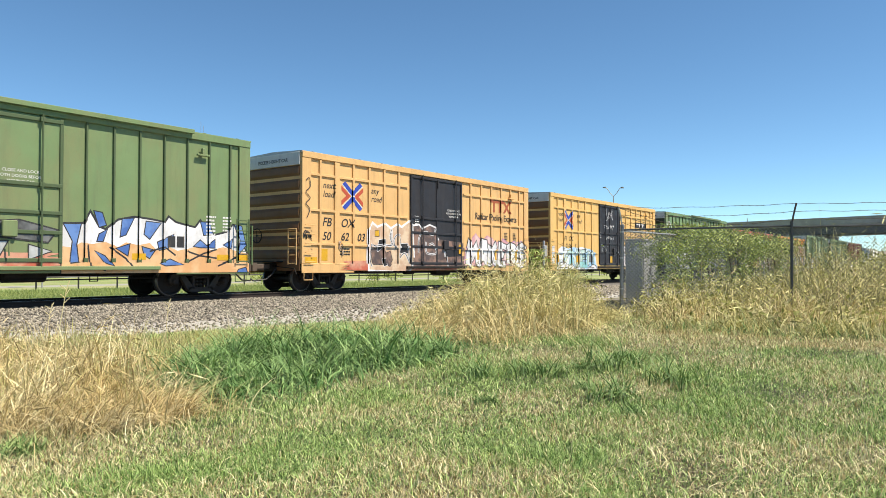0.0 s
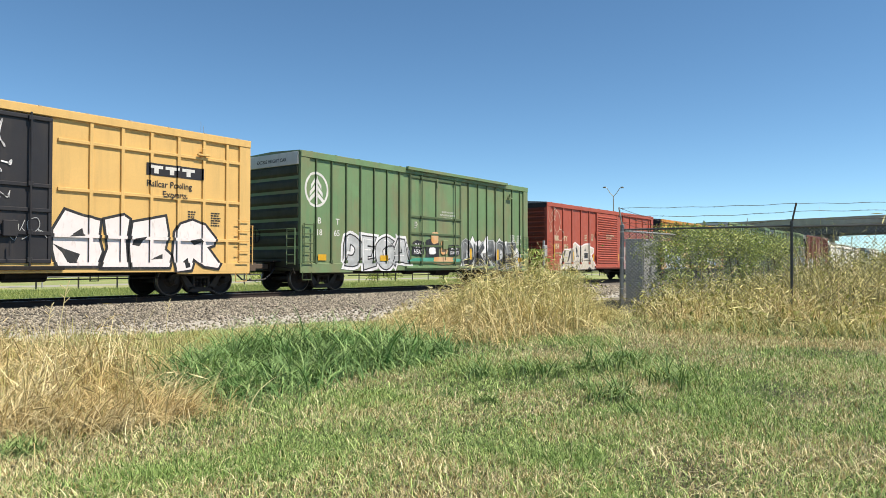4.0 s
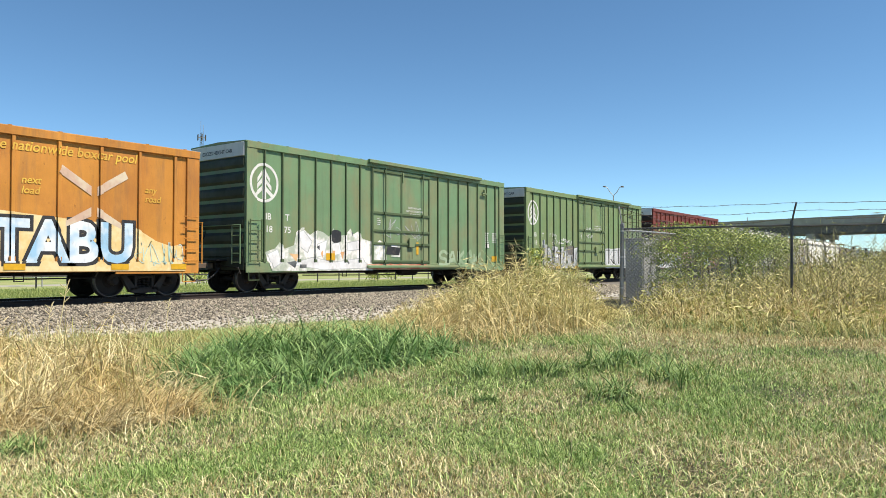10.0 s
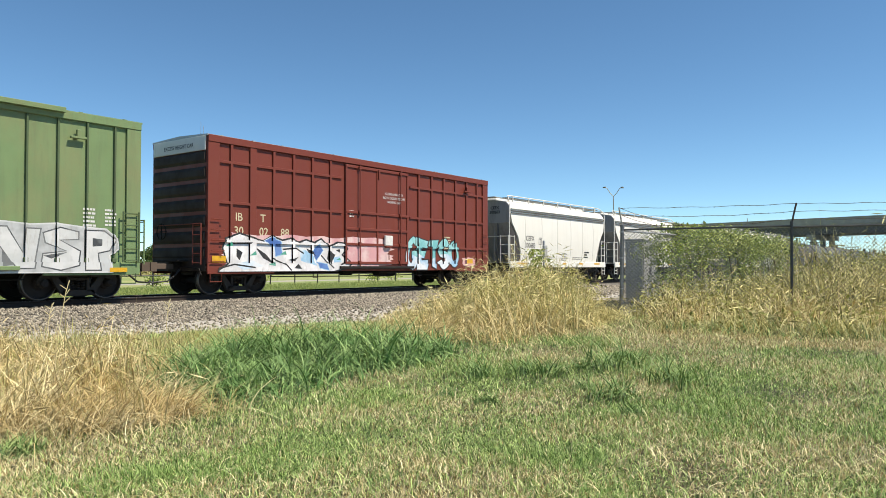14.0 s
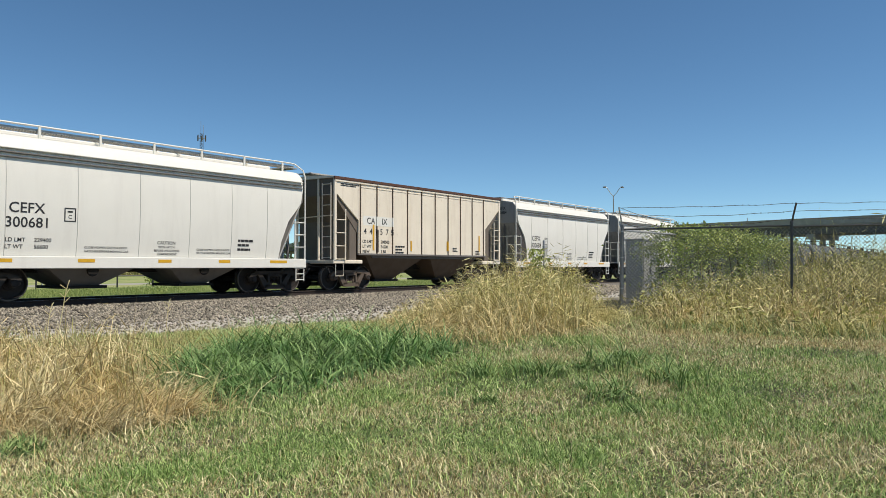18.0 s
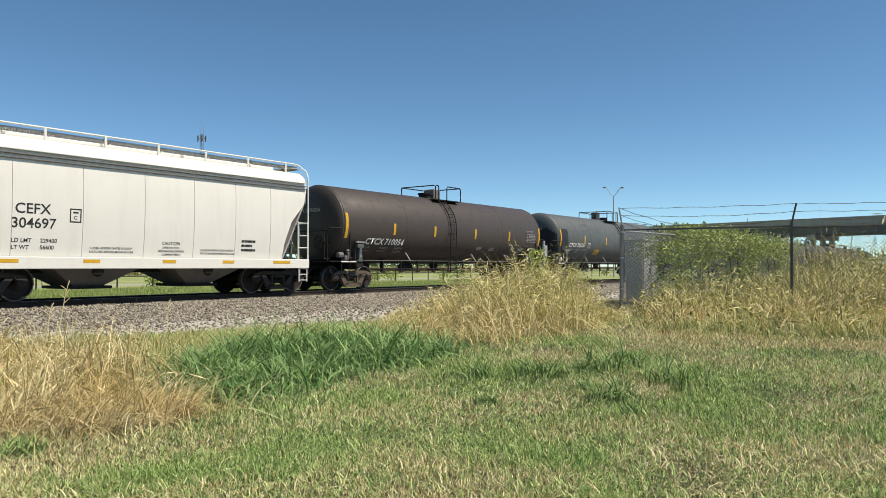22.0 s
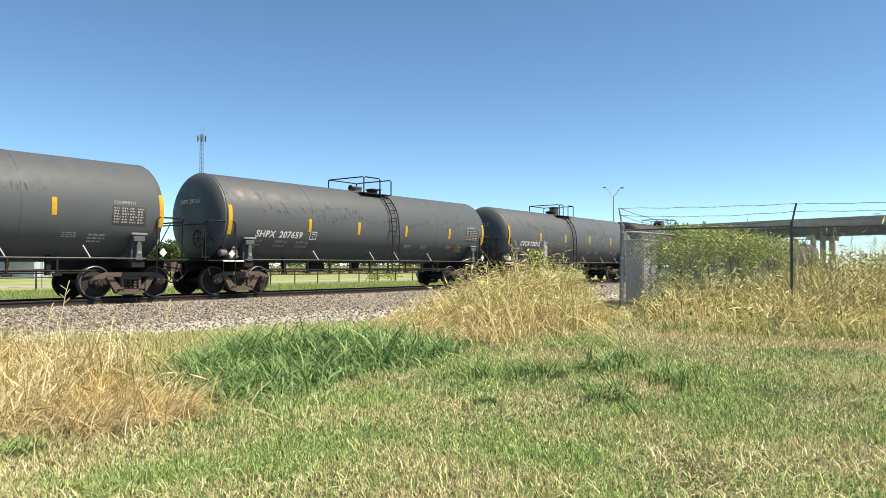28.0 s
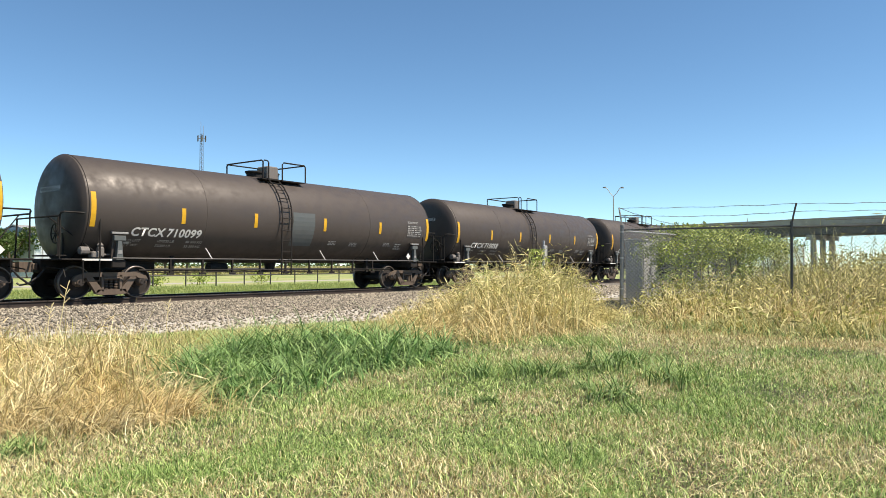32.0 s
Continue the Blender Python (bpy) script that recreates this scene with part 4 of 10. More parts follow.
    for x in ((half - 2.0,) if kind != "ribbed" else ()):
        part("door_stop", Shape().box(x, x + 0.42, -y - 0.15, -y - 0.06, roof_z - 0.72, roof_z - 0.66, 0.01).box(x + 0.16, x + 0.26, -y - 0.15, -y - 0.06, roof_z - 0.68, roof_z - 0.48, 0.01), door_mat if kind != "grid" else main, car)
    # ends: end_mat is darker than the sides, with their shade put into its colour
    for m in (-1, 1):
        e = m * half
        if end_top:
            part("end_top_panel", Shape().box(e, e + m * 0.05, -1.40, 1.40, roof_z - 0.50, roof_z - 0.05, 0.01), end_top, car, "pale painted panel at the top of the end")
        else:
            part("end_top_panel", Shape().box(e, e + m * 0.03, -1.44, 1.44, roof_z - 0.30, roof_z - 0.03, 0.01), BLACK if kind == "ribbed" else main, car)
        count, top = (7, roof_z - 0.70) if kind != "ribbed" else (11, roof_z - 0.40)
        for k in range(count):
            z = 1.30 + k * (top - 1.30) / (count - 1)
            g = 0.19 if kind != "ribbed" else 0.10
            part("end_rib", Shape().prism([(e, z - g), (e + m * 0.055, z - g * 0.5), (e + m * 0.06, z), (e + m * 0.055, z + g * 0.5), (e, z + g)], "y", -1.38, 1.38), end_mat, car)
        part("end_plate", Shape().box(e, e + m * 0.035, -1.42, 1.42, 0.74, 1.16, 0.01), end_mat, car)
        part("end_platform", Shape().box(e, e + m * 0.45, -0.55, 0.55, 1.04, 1.09, 0.01), UNDER, car)
        ladder(car, -1.40, -0.98, e + m * 0.17, 1.0, 2.15, 5, main if kind != "grid" else post_mat, True, "end_ladder", "y")
        part("end_handrail", Shape().tube([(e + m * 0.18, -1.42, 2.2), (e + m * 0.18, 0.9, 2.2)], 0.018, 5), main, car)
        x = -half + 0.10 if m < 0 else half - 0.55
        ladder(car, x, x + 0.46, -y - 0.13, 1.05, 2.35, 5, post_mat, kind == "post", "side_ladder")
        stirrup(car, x, -y - 0.05, sill, post_mat)
    # brake gear
    part("brake_wheel", Shape().lathe([(-half - 0.20, 0.03), (-half - 0.16, 0.03)], "x", 10, (0, 0.7, 2.0)).tube([(-half - 0.18, 0.7 + 0.26 * math.cos(a * 0.5236), 2.0 + 0.26 * math.sin(a * 0.5236)) for a in range(13)], 0.018, 5).tube([(-half - 0.18, 0.44, 2.0), (-half - 0.18, 0.96, 2.0)], 0.014).tube([(-half - 0.18, 0.7, 1.74), (-half - 0.18, 0.7, 2.26)], 0.014), UNDER, car)
    part("brake_rod", Shape().tube([(-4.9, -1.0, 0.55), (-1.0, -0.9, 0.52), (4.9, -1.0, 0.56)], 0.02, 5), UNDER, car)
    part("air_reservoir", Shape().lathe([(0.6, 0.05), (0.68, 0.2), (1.7, 0.2), (1.78, 0.05)], "x", 12, (0, -0.75, 0.68)), UNDER, car, "", 40)
    part("brake_cylinder", Shape().lathe([(-1.2, 0.05), (-1.15, 0.15), (-0.6, 0.15), (-0.55, 0.05)], "x", 12, (0, -0.6, 0.7)), UNDER, car, "", 40)
    for x in (-3.3, 2.6):
        part("sill_bracket", Shape().tube([(x, -1.38, 0.76), (x, -1.38, 0.50), (x + 0.22, -1.38, 0.50), (x + 0.22, -1.38, 0.76)], 0.02, 5), UNDER, car)
    couplings(car, half, 8.85 if kind != "ribbed" else 8.6)
    trucks(car, (-6.25, 6.25), TRUCK_DARK)
    return car, Side(car, -y, cuts_x, cuts_z, depth + 0.002)


def put(car, middle):
    TRAIN.append((car, middle))
    return car


def tree_mark(side, x, z, r, material):
    """A conifer in a ring."""
    ring = Shape()
    n = 40
    pts = []
    for k in range(n):
        a = 2 * math.pi * k / n
        pts += [(x + r * math.cos(a), 0, z + 1.05 * r * math.sin(a)), (x + 0.86 * r * math.cos(a), 0, z + 0.9 * r * math.sin(a))]
    ring.add(pts, [(2 * k, 2 * k + 1, (2 * k + 3) % (2 * n), (2 * k + 2) % (2 * n)) for k in range(n)])
    side.lay(ring.mesh("ring_mark", material), material, "ring_mark", "white ring of the emblem")
    s = Shape()
    s.add([(x - 0.05, 0, z - 0.88 * r), (x + 0.05, 0, z - 0.88 * r), (x + 0.05, 0, z + 0.55 * r), (x, 0, z + 0.80 * r), (x - 0.05, 0, z + 0.55 * r)], [(0, 1, 2, 3, 4)])
    for k in range(3):
        q = z + r * (0.42 - 0.42 * k)
        w = r * (0.42 + 0.10 * k)
        for m in (-1, 1):
            s.add([(x + m * 0.07, 0, q + 0.26 * r), (x + m * w, 0, q - 0.16 * r), (x + m * w, 0, q - 0.42 * r), (x + m * 0.07, 0, q)], [(0, 1, 2, 3)])
    side.lay(s.mesh("tree_mark", material), material, "tree_mark", "white conifer emblem")


def door_words(side, x, z, size, material):
    for i, row in enumerate(("CLOSE AND LOCK", "BOTH DOORS BEFORE", "MOVING CAR")):
        side.text(row, x, z - i * size * 1.25, size, material, align="CENTER")


def end_words(car, half, roof_z, material):
    """EXCESS HEIGHT CAR on the pale panel at each end."""
    for m in (-1, 1):
        me = text_mesh("EXCESS HEIGHT CAR", 0.17, material, align="CENTER", spread=0.003)
        me.transform(Matrix.Translation((m * (half + 0.053), 0, roof_z - 0.36)) @ Matrix.Rotation(radians(90 * m), 4, "Z"))
        part("end_lettering", me, material, car)


def white_panels(side, material, left=-7.0):
    door_words(side, 0.80, 3.22, 0.105, material)
    end_words(side.car, HALF, 4.95, INK)
    side.print(6.15, 2.45, 0.42, 0.75, 7, material)
    side.print(6.75, 2.45, 0.38, 0.5, 5, material)
    side.print(-1.5, 2.75, 0.22, 0.3, 4, material)


# green boxcar that leads
def green_boxcar(label, mat=GREEN):
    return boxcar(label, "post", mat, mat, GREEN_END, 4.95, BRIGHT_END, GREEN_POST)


car, side = green_boxcar("faded green steel boxcar with white and orange graffiti")
white_panels(side, WHITE)
for x in (-3.4, 4.2, 6.9):
    side.reflector(x, 1.08, 0.5, 0.2)
side.patch(-5.2, 1.8, 0.80, 1.25, SP_RED, 3, 30, 0.10)
KUM = (1.80, 7.72, 0.70, 2.42)
side.piece(KUM, SP_WHITE, [[(0.0, 0.76), (0.10, 0.78), (0.13, 0.97), (0.17, 0.74), (0.20, 0.70), (0.26, 0.86), (0.34, 0.92), (0.42, 0.90), (0.50, 0.86), (0.52, 0.96), (0.56, 0.87), (0.63, 0.82), (0.67, 0.80), (0.70, 0.93), (0.75, 0.72), (0.79, 0.68), (0.86, 0.74), (0.90, 0.88), (0.95, 0.84), (0.97, 0.45), (1.0, 0.3), (1.0, 0.0), (0.0, 0.0)]], SP_BLACK, 0.06, "white and orange sprayed letters with blue shadows")
side.piece(KUM, SP_PEACH, [[(0.0, 0.42), (0.05, 0.40), (0.09, 0.48), (0.14, 0.46), (0.20, 0.50), (0.26, 0.42), (0.30, 0.50), (0.36, 0.46), (0.42, 0.50), (0.46, 0.38), (0.50, 0.48), (0.57, 0.38), (0.63, 0.42), (0.70, 0.48), (0.76, 0.40), (0.84, 0.46), (0.92, 0.40), (1.0, 0.34), (1.0, 0.0), (0.0, 0.0)]])
side.piece(KUM, SP_NAVY, [[(0.01, 0.76), (0.09, 0.77), (0.07, 0.45), (0.08, 0.18), (0.04, 0.16), (0.05, 0.5)], [(0.145, 0.98), (0.185, 0.96), (0.205, 0.76), (0.17, 0.72)], [(0.17, 0.62), (0.21, 0.70), (0.19, 0.50), (0.16, 0.50)],
                         [(0.28, 0.88), (0.34, 0.90), (0.30, 0.62), (0.27, 0.58)], [(0.15, 0.36), (0.20, 0.28), (0.24, 0.12), (0.20, 0.16)], [(0.25, 0.40), (0.32, 0.48), (0.31, 0.28), (0.28, 0.34)]], SP_BLACK, 0.03, "blue shadow between the letters")
side.piece(KUM, SP_NAVY, [[(0.40, 0.86), (0.48, 0.84), (0.42, 0.56), (0.39, 0.64)], [(0.38, 0.44), (0.45, 0.38), (0.42, 0.24), (0.39, 0.30)], [(0.46, 0.52), (0.55, 0.66), (0.52, 0.42), (0.47, 0.38)], [(0.47, 0.16), (0.53, 0.24), (0.60, 0.14), (0.50, 0.12)],
                         [(0.70, 0.90), (0.75, 0.90), (0.78, 0.68), (0.72, 0.66)], [(0.66, 0.46), (0.70, 0.58), (0.74, 0.48), (0.79, 0.60), (0.79, 0.44), (0.70, 0.44)], [(0.91, 0.88), (0.95, 0.86), (0.98, 0.50), (0.93, 0.32), (0.94, 0.60)], [(0.84, 0.50), (0.90, 0.62), (0.89, 0.42)], [(0.93, 0.06), (0.98, 0.10), (0.99, 0.0), (0.92, 0.0)]], SP_BLACK, 0.03)
for pts in ([(0.12, 0.45), (0.13, 0.12), (0.20, 0.05)], [(0.22, 0.42), (0.30, 0.24), (0.34, 0.06)], [(0.42, 0.36), (0.50, 0.44), (0.56, 0.30)], [(0.62, 0.38), (0.70, 0.30), (0.80, 0.26)], [(0.62, 0.18), (0.72, 0.34), (0.80, 0.42)], [(0.80, 0.12), (0.88, 0.22), (0.96, 0.32)]):
    side.stroke([(1.80 + 5.92 * u, 0.70 + 1.72 * v) for u, v in pts], 0.05, SP_BLACK)
side.piece((4.85, 5.40, 1.45, 1.78), SP_BLACK, [[(0, 0), (0.45, 0), (0.45, 1), (0, 1)], [(0.55, 0), (1, 0), (1, 1), (0.55, 1)]])
side.piece((-3.0, 1.7, 0.95, 2.05), SP_DARK, [[(0.0, 0.6), (0.3, 0.95), (0.5, 0.8), (0.35, 0.2), (0.1, 0.1)], [(0.55, 0.9), (0.8, 1.0), (1.0, 0.8), (0.95, 0.5), (0.7, 0.6)]], SP_BLACK, 0.04, "dark grey sprayed shapes")
side.piece((-3.0, 1.7, 0.95, 2.05), SP_GREY, [[(0.1, 0.5), (0.28, 0.8), (0.38, 0.62), (0.25, 0.3)], [(0.6, 0.5), (0.75, 0.52), (0.7, 0.1), (0.58, 0.2)], [(0.85, 0.45), (0.97, 0.3), (0.85, 0.1)]], SP_BLACK, 0.03)
for x in (3.75, 6.55, 7.25):
    side.reflector(x, 1.08, 0.42, 0.18)
put(car, 21.6)

# two yellow boxcars with black doors
def cross_mark(side, x, z, r):
    """Crossed bars: blue above and below, a red chevron in the left and right quarter, white edges."""
    for m in (1, -1):
        arms = [[(-1.0, 0.78), (-0.72, 1.02), (0.02, 0.34), (0.76, 1.02), (1.02, 0.78), (0.1, 0.0), (-0.1, 0.0)]]
        side.piece((x, x + r, z, z + m * 0.92 * r), WHITE, arms, None)
        side.piece((x, x + r, z, z + m * 0.92 * r), BLUE, [[(-0.96, 0.84), (-0.70, 1.06), (0.0, 0.40), (0.72, 1.06), (0.98, 0.84), (0.10, 0.06), (-0.10, 0.06)]], None, label="blue bar of the crossed emblem")
        side.piece((x, x + m * r, z, z + 0.92 * r), REDMARK, [[(-1.06, 0.72), (-1.06, 0.38), (-0.60, 0.0), (-1.06, -0.38), (-1.06, -0.72), (-0.16, 0.0)]], None, label="red chevron of the crossed emblem")


def yellow_boxcar(label, mat, door_half, words, emblem, marks, size):
    """words: where next/load and any/road begin; emblem: (x, radius); marks: where the two pairs of letters begin."""
    # dark tan for the ends of a yellow car: shade painted in
    car, side = boxcar(label, "grid", mat, BLACK, paint("shaded_tan_end_paint", (0.19, 0.095, 0.042), 0.45, 0.1), 4.95, BRIGHT_END, None, door_half)
    for rows, x in ((("next", "load"), words[0]), (("any", "road"), words[1])):
        for i, row in enumerate(rows):
            side.text(row, x, 3.72 - 0.32 * i, 0.32, INK, shear=0.25)
    cross_mark(side, emblem[0], 3.52, emblem[1])
    side.text("FB", marks[0], 2.35, size, INK, shear=0.25)
    side.text("OX", marks[1], 2.35, size, INK, shear=0.25)
    for a in ((-1.55, 3.0),):
        side.print(a[0], a[1], 0.32, 0.4, 4, WHITE)
    end_words(car, HALF, 4.95, INK)
    side.print(-5.85, 1.58, 0.6, 0.3, 3, INK, 2)
    side.print(5.5, 2.55, 0.34, 0.45, 6, INK)
    side.print(6.3, 2.55, 0.42, 0.45, 6, INK)
    side.reflector(-7.62, 1.02, 0.62, 0.2)
    side.reflector(-6.78, 1.10, 0.30, 0.42)
    return car, side


car, side = yellow_boxcar("yellow boxcar with black doors, crossed emblem and pale graffiti", YELLOW, 1.82, (-6.72, -4.17), (-5.20, 0.55), (-6.75, -5.82), 0.44)
door_words(side, 1.17, 3.32, 0.11, WHITE)
for body, x in (("50", -6.75), ("62", -5.82), ("03", -4.95)):
    side.text(body, x, 1.85, 0.42, INK, shear=0.25)
for pts in ([(2.95, 3.78), (4.7, 3.78), (4.7, 3.62), (2.95, 3.62)], [(3.35, 3.62), (3.55, 3.62), (3.55, 3.1), (3.35, 3.1)],
            [(4.05, 3.62), (4.25, 3.62), (4.25, 3.1), (4.05, 3.1)], [(4.55, 3.78), (4.8, 3.78), (5.6, 3.1), (5.35, 3.1)], [(5.35, 3.78), (5.6, 3.78), (4.85, 3.1), (4.6, 3.1)]):
    side.lay(flat([(4.22 + (x - 2.95) * 0.70, 3.50 + (z - 3.1) * 0.88) for x, z in pts], 0).mesh("emblem_bar", EMBLEM_RED), EMBLEM_RED, "emblem_bar", "red block of the faded emblem")
side.text("Railcar Pooling Experts", 2.95, 3.10, 0.43, INK, tight=0.92)
side.patch(-5.6, 1.9, 0.74, 1.10, SP_RED, 21, 26, 0.13)
ROUND = (0.0, 1.0, 0.0, 1.0)
side.piece(ROUND, SP_TAN, [[(-4.36, 0.73), (-4.39, 1.22), (-4.36, 2.28), (-4.09, 2.59), (-3.81, 2.44), (-3.35, 2.6), (-3.01, 2.41), (-2.66, 2.58), (-2.34, 2.5), (-1.85, 2.76), (-1.7, 2.58), (-1.28, 2.61), (-1.08, 2.39), (-1.71, 0.89), (-1.94, 0.64)]], SP_WHITE, 0.09, "tan bubble letters with white and black outlines")
side.piece(ROUND, SP_CLAY, [[(-1.7, 2.58), (-1.28, 2.64), (-1.08, 2.48), (-0.56, 2.66), (-0.08, 2.55), (-0.04, 2.16), (0.43, 1.68), (0.67, 0.89), (-1.56, 0.83)]], SP_WHITE, 0.07, "red-brown bubble letters over the door")
side.piece(ROUND, SP_CLAY, [[(-4.2, 1.55), (-3.47, 1.64), (-3.38, 1.4), (-3.04, 1.5), (-2.91, 1.15), (-3.12, 0.89), (-3.46, 0.97), (-4.11, 0.97)]], SP_BLACK, 0.03)
side.piece(ROUND, SP_CLAY, [[(0.09, 2.06), (2.0, 1.94), (2.0, 1.62), (0.1, 1.67)], [(0.1, 1.28), (2.19, 1.36), (2.2, 0.89), (0.1, 0.84)], [(-1.66, 1.26), (0.1, 1.18), (0.1, 0.83), (-1.66, 0.83)]])
side.piece(ROUND, SP_BLACK, [[(-3.84, 1.48), (-3.72, 1.94), (-3.39, 1.98), (-3.38, 1.7), (-3.75, 1.48)], [(-2.51, 1.82), (-1.94, 1.84), (-1.93, 1.43), (-2.51, 1.42)], [(-3.5, 0.89), (-3.55, 1.19), (-3.34, 1.23), (-3.29, 0.93)]], SP_WHITE, 0.02)
side.piece(ROUND, REFLECT, [[(-3.95, 2.29), (-3.71, 2.31), (-3.7, 2.07), (-3.95, 2.06)]], SP_BLACK, 0.02)
for pts in [[(-4.19, 0.89), (-4.30, 1.2), (-4.2, 1.71), (-3.96, 1.68), (-3.47, 1.74), (-3.0, 1.76), (-2.96, 2.37)], [(-2.96, 2.37), (-3.05, 2.02), (-2.73, 1.59), (-2.83, 1.94), (-2.61, 2.17), (-2.42, 1.96), (-2.51, 1.24), (-2.14, 1.43), (-1.75, 0.89)], [(-1.32, 1.45), (-1.28, 2.1), (-0.87, 2.35), (-0.34, 2.24), (-0.13, 2.54)], [(-0.82, 1.93), (-0.76, 1.46), (-0.07, 1.47), (-0.34, 1.85), (-0.61, 1.8)], [(0.32, 1.78), (0.67, 1.29), (0.73, 0.89)], [(-1.96, 1.79), (-1.85, 1.16), (-1.71, 0.98)]]:
    side.stroke(pts, 0.09, SP_WHITE)
    side.stroke(pts, 0.035, SP_BLACK)
side.reflector(1.56, 1.46, 0.15, 0.41)
side.piece((2.05, 7.5, 0.95, 2.5), SP_PINK, [[(0.0, 0.0), (0.02, 0.5), (0.10, 0.72), (0.13, 0.84), (0.17, 0.94), (0.23, 0.80), (0.29, 0.78), (0.35, 0.90), (0.42, 0.82), (0.48, 0.72), (0.55, 0.72), (0.60, 0.84), (0.66, 0.76), (0.72, 0.70), (0.80, 0.78), (0.86, 0.74), (0.93, 0.80), (0.97, 0.62), (1.0, 0.0)]], SP_MAUVE, 0.04, "spiky pink sprayed halo")
side.tag("MAKERS", 2.3, 7.4, 0.85, 2.05, SP_WHITE, SP_BLACK, 12, 0.07, 0.05, 0.15, None, None, "white sprayed letters edged in black")
for k, x in enumerate((3.1, 4.6, 6.5)):
    side.reflector(x, 1.2, 0.16, 0.5)
side.stroke([(-7.6, 3.9), (-7.45, 4.0), (-7.4, 3.7), (-7.6, 3.5), (-7.4, 3.3), (-7.6, 3.1), (-7.42, 2.9), (-7.55, 2.6)], 0.03, INK)
side.scrawl(-7.7, -7.3, 1.85, 2.15, SP_BLACK, 24, 0.045, 3)
side.scrawl(-5.95, -5.7, 1.2, 1.85, SP_CREAM, 25, 0.04, 2)
put(car, 39.33)

car, side = yellow_boxcar("clean yellow boxcar with black doors and pale blue graffiti", YELLOW_TAN, 1.53, (-6.78, -4.48), (-5.52, 0.58), (-6.17, -5.52), 0.37)
for body, x in (("5", -6.43), ("02", -6.01), ("06", -5.55), ("5", -4.76)):
    side.text(body, x, 1.95, 0.33, INK, shear=0.25)
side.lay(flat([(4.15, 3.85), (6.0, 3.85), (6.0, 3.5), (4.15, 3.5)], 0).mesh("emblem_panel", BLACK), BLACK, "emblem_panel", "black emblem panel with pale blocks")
for x in (4.25, 4.75, 5.3):
    side.lay(flat([(x, 3.79), (x + 0.42, 3.79), (x + 0.42, 3.70), (x + 0.28, 3.70), (x + 0.28, 3.56), (x + 0.14, 3.56), (x + 0.14, 3.70), (x, 3.70)], 0).mesh("emblem_block", WHITE), WHITE, "emblem_block")
side.text("Railcar Pooling", 4.15, 3.18, 0.26, INK, tight=0.95)
side.text("Experts", 4.65, 2.9, 0.26, INK)
MINT = (-7.1, -1.9, 0.72, 2.12)
side.piece(MINT, SP_SKY, [[(0.02, 0.55), (0.06, 0.78), (0.14, 0.92), (0.22, 0.90), (0.30, 0.84), (0.40, 0.92), (0.52, 0.88), (0.62, 0.94), (0.72, 0.88), (0.82, 0.86), (0.90, 0.78), (0.96, 0.70), (1.0, 0.3), (1.0, 0.0), (0.0, 0.0)]], None, 0, "pale blue cloud of spray paint")
side.piece(MINT, SP_MINT, [[(0.17, 0.30), (0.20, 0.56), (0.27, 0.76), (0.36, 0.80), (0.44, 0.68), (0.49, 0.40), (0.50, 0.05), (0.44, 0.03), (0.43, 0.40), (0.38, 0.62), (0.31, 0.62), (0.26, 0.44), (0.24, 0.22)], [(0.48, 0.84), (0.54, 0.84), (0.54, 0.10), (0.49, 0.10)], [(0.58, 0.80), (0.72, 0.84), (0.73, 0.72), (0.64, 0.66), (0.64, 0.50), (0.72, 0.52), (0.72, 0.42), (0.64, 0.40), (0.64, 0.10), (0.58, 0.10)],
                          [(0.76, 0.76), (0.82, 0.78), (0.80, 0.20), (0.76, 0.14)], [(0.82, 0.70), (0.90, 0.76), (0.93, 0.40), (0.92, 0.10), (0.88, 0.10), (0.87, 0.50)]], SP_BLACK, 0.045, "mint sprayed letters with black outlines")
side.piece(MINT, SP_AQUA, [[(0.30, 0.10), (0.34, 0.55), (0.39, 0.50), (0.41, 0.10)], [(0.56, 0.34), (0.74, 0.30), (0.74, 0.06), (0.56, 0.06)], [(0.66, 0.64), (0.74, 0.60), (0.74, 0.54), (0.66, 0.56)]], SP_DARK, 0.02)
side.piece(MINT, SP_DARK, [[(0.81, 0.30), (0.90, 0.32), (0.90, 0.58), (0.81, 0.56)]], SP_BLACK, 0.02)
side.piece(MINT, SP_WHITE, [[(0.0, 0.0), (0.02, 0.14), (0.07, 0.20), (0.12, 0.28), (0.18, 0.30), (0.25, 0.22), (0.30, 0.16), (0.36, 0.22), (0.41, 0.12), (0.43, 0.0)], [(0.44, 0.0), (0.46, 0.08), (0.51, 0.08), (0.53, 0.0)], [(0.56, 0.0), (0.60, 0.06), (0.65, 0.05), (0.67, 0.0)], [(0.74, 0.0), (0.78, 0.10), (0.83, 0.12), (0.87, 0.20), (0.93, 0.18), (0.97, 0.12), (1.0, 0.0)]], SP_BLACK, 0.045, "white bubble cloud along the sill")
side.print(-6.85, 0.86, 1.6, 0.10, 1, SP_BLACK, 4)
side.print(-3.1, 0.84, 1.1, 0.10, 1, SP_BLACK, 3)
side.piece((-7.62, -7.28, 1.02, 2.05), SP_WHITE, [[(0, 0), (1, 0.02), (0.95, 1), (0.05, 0.98)]])
SIER = (1.56, 6.75, 0.70, 2.42)
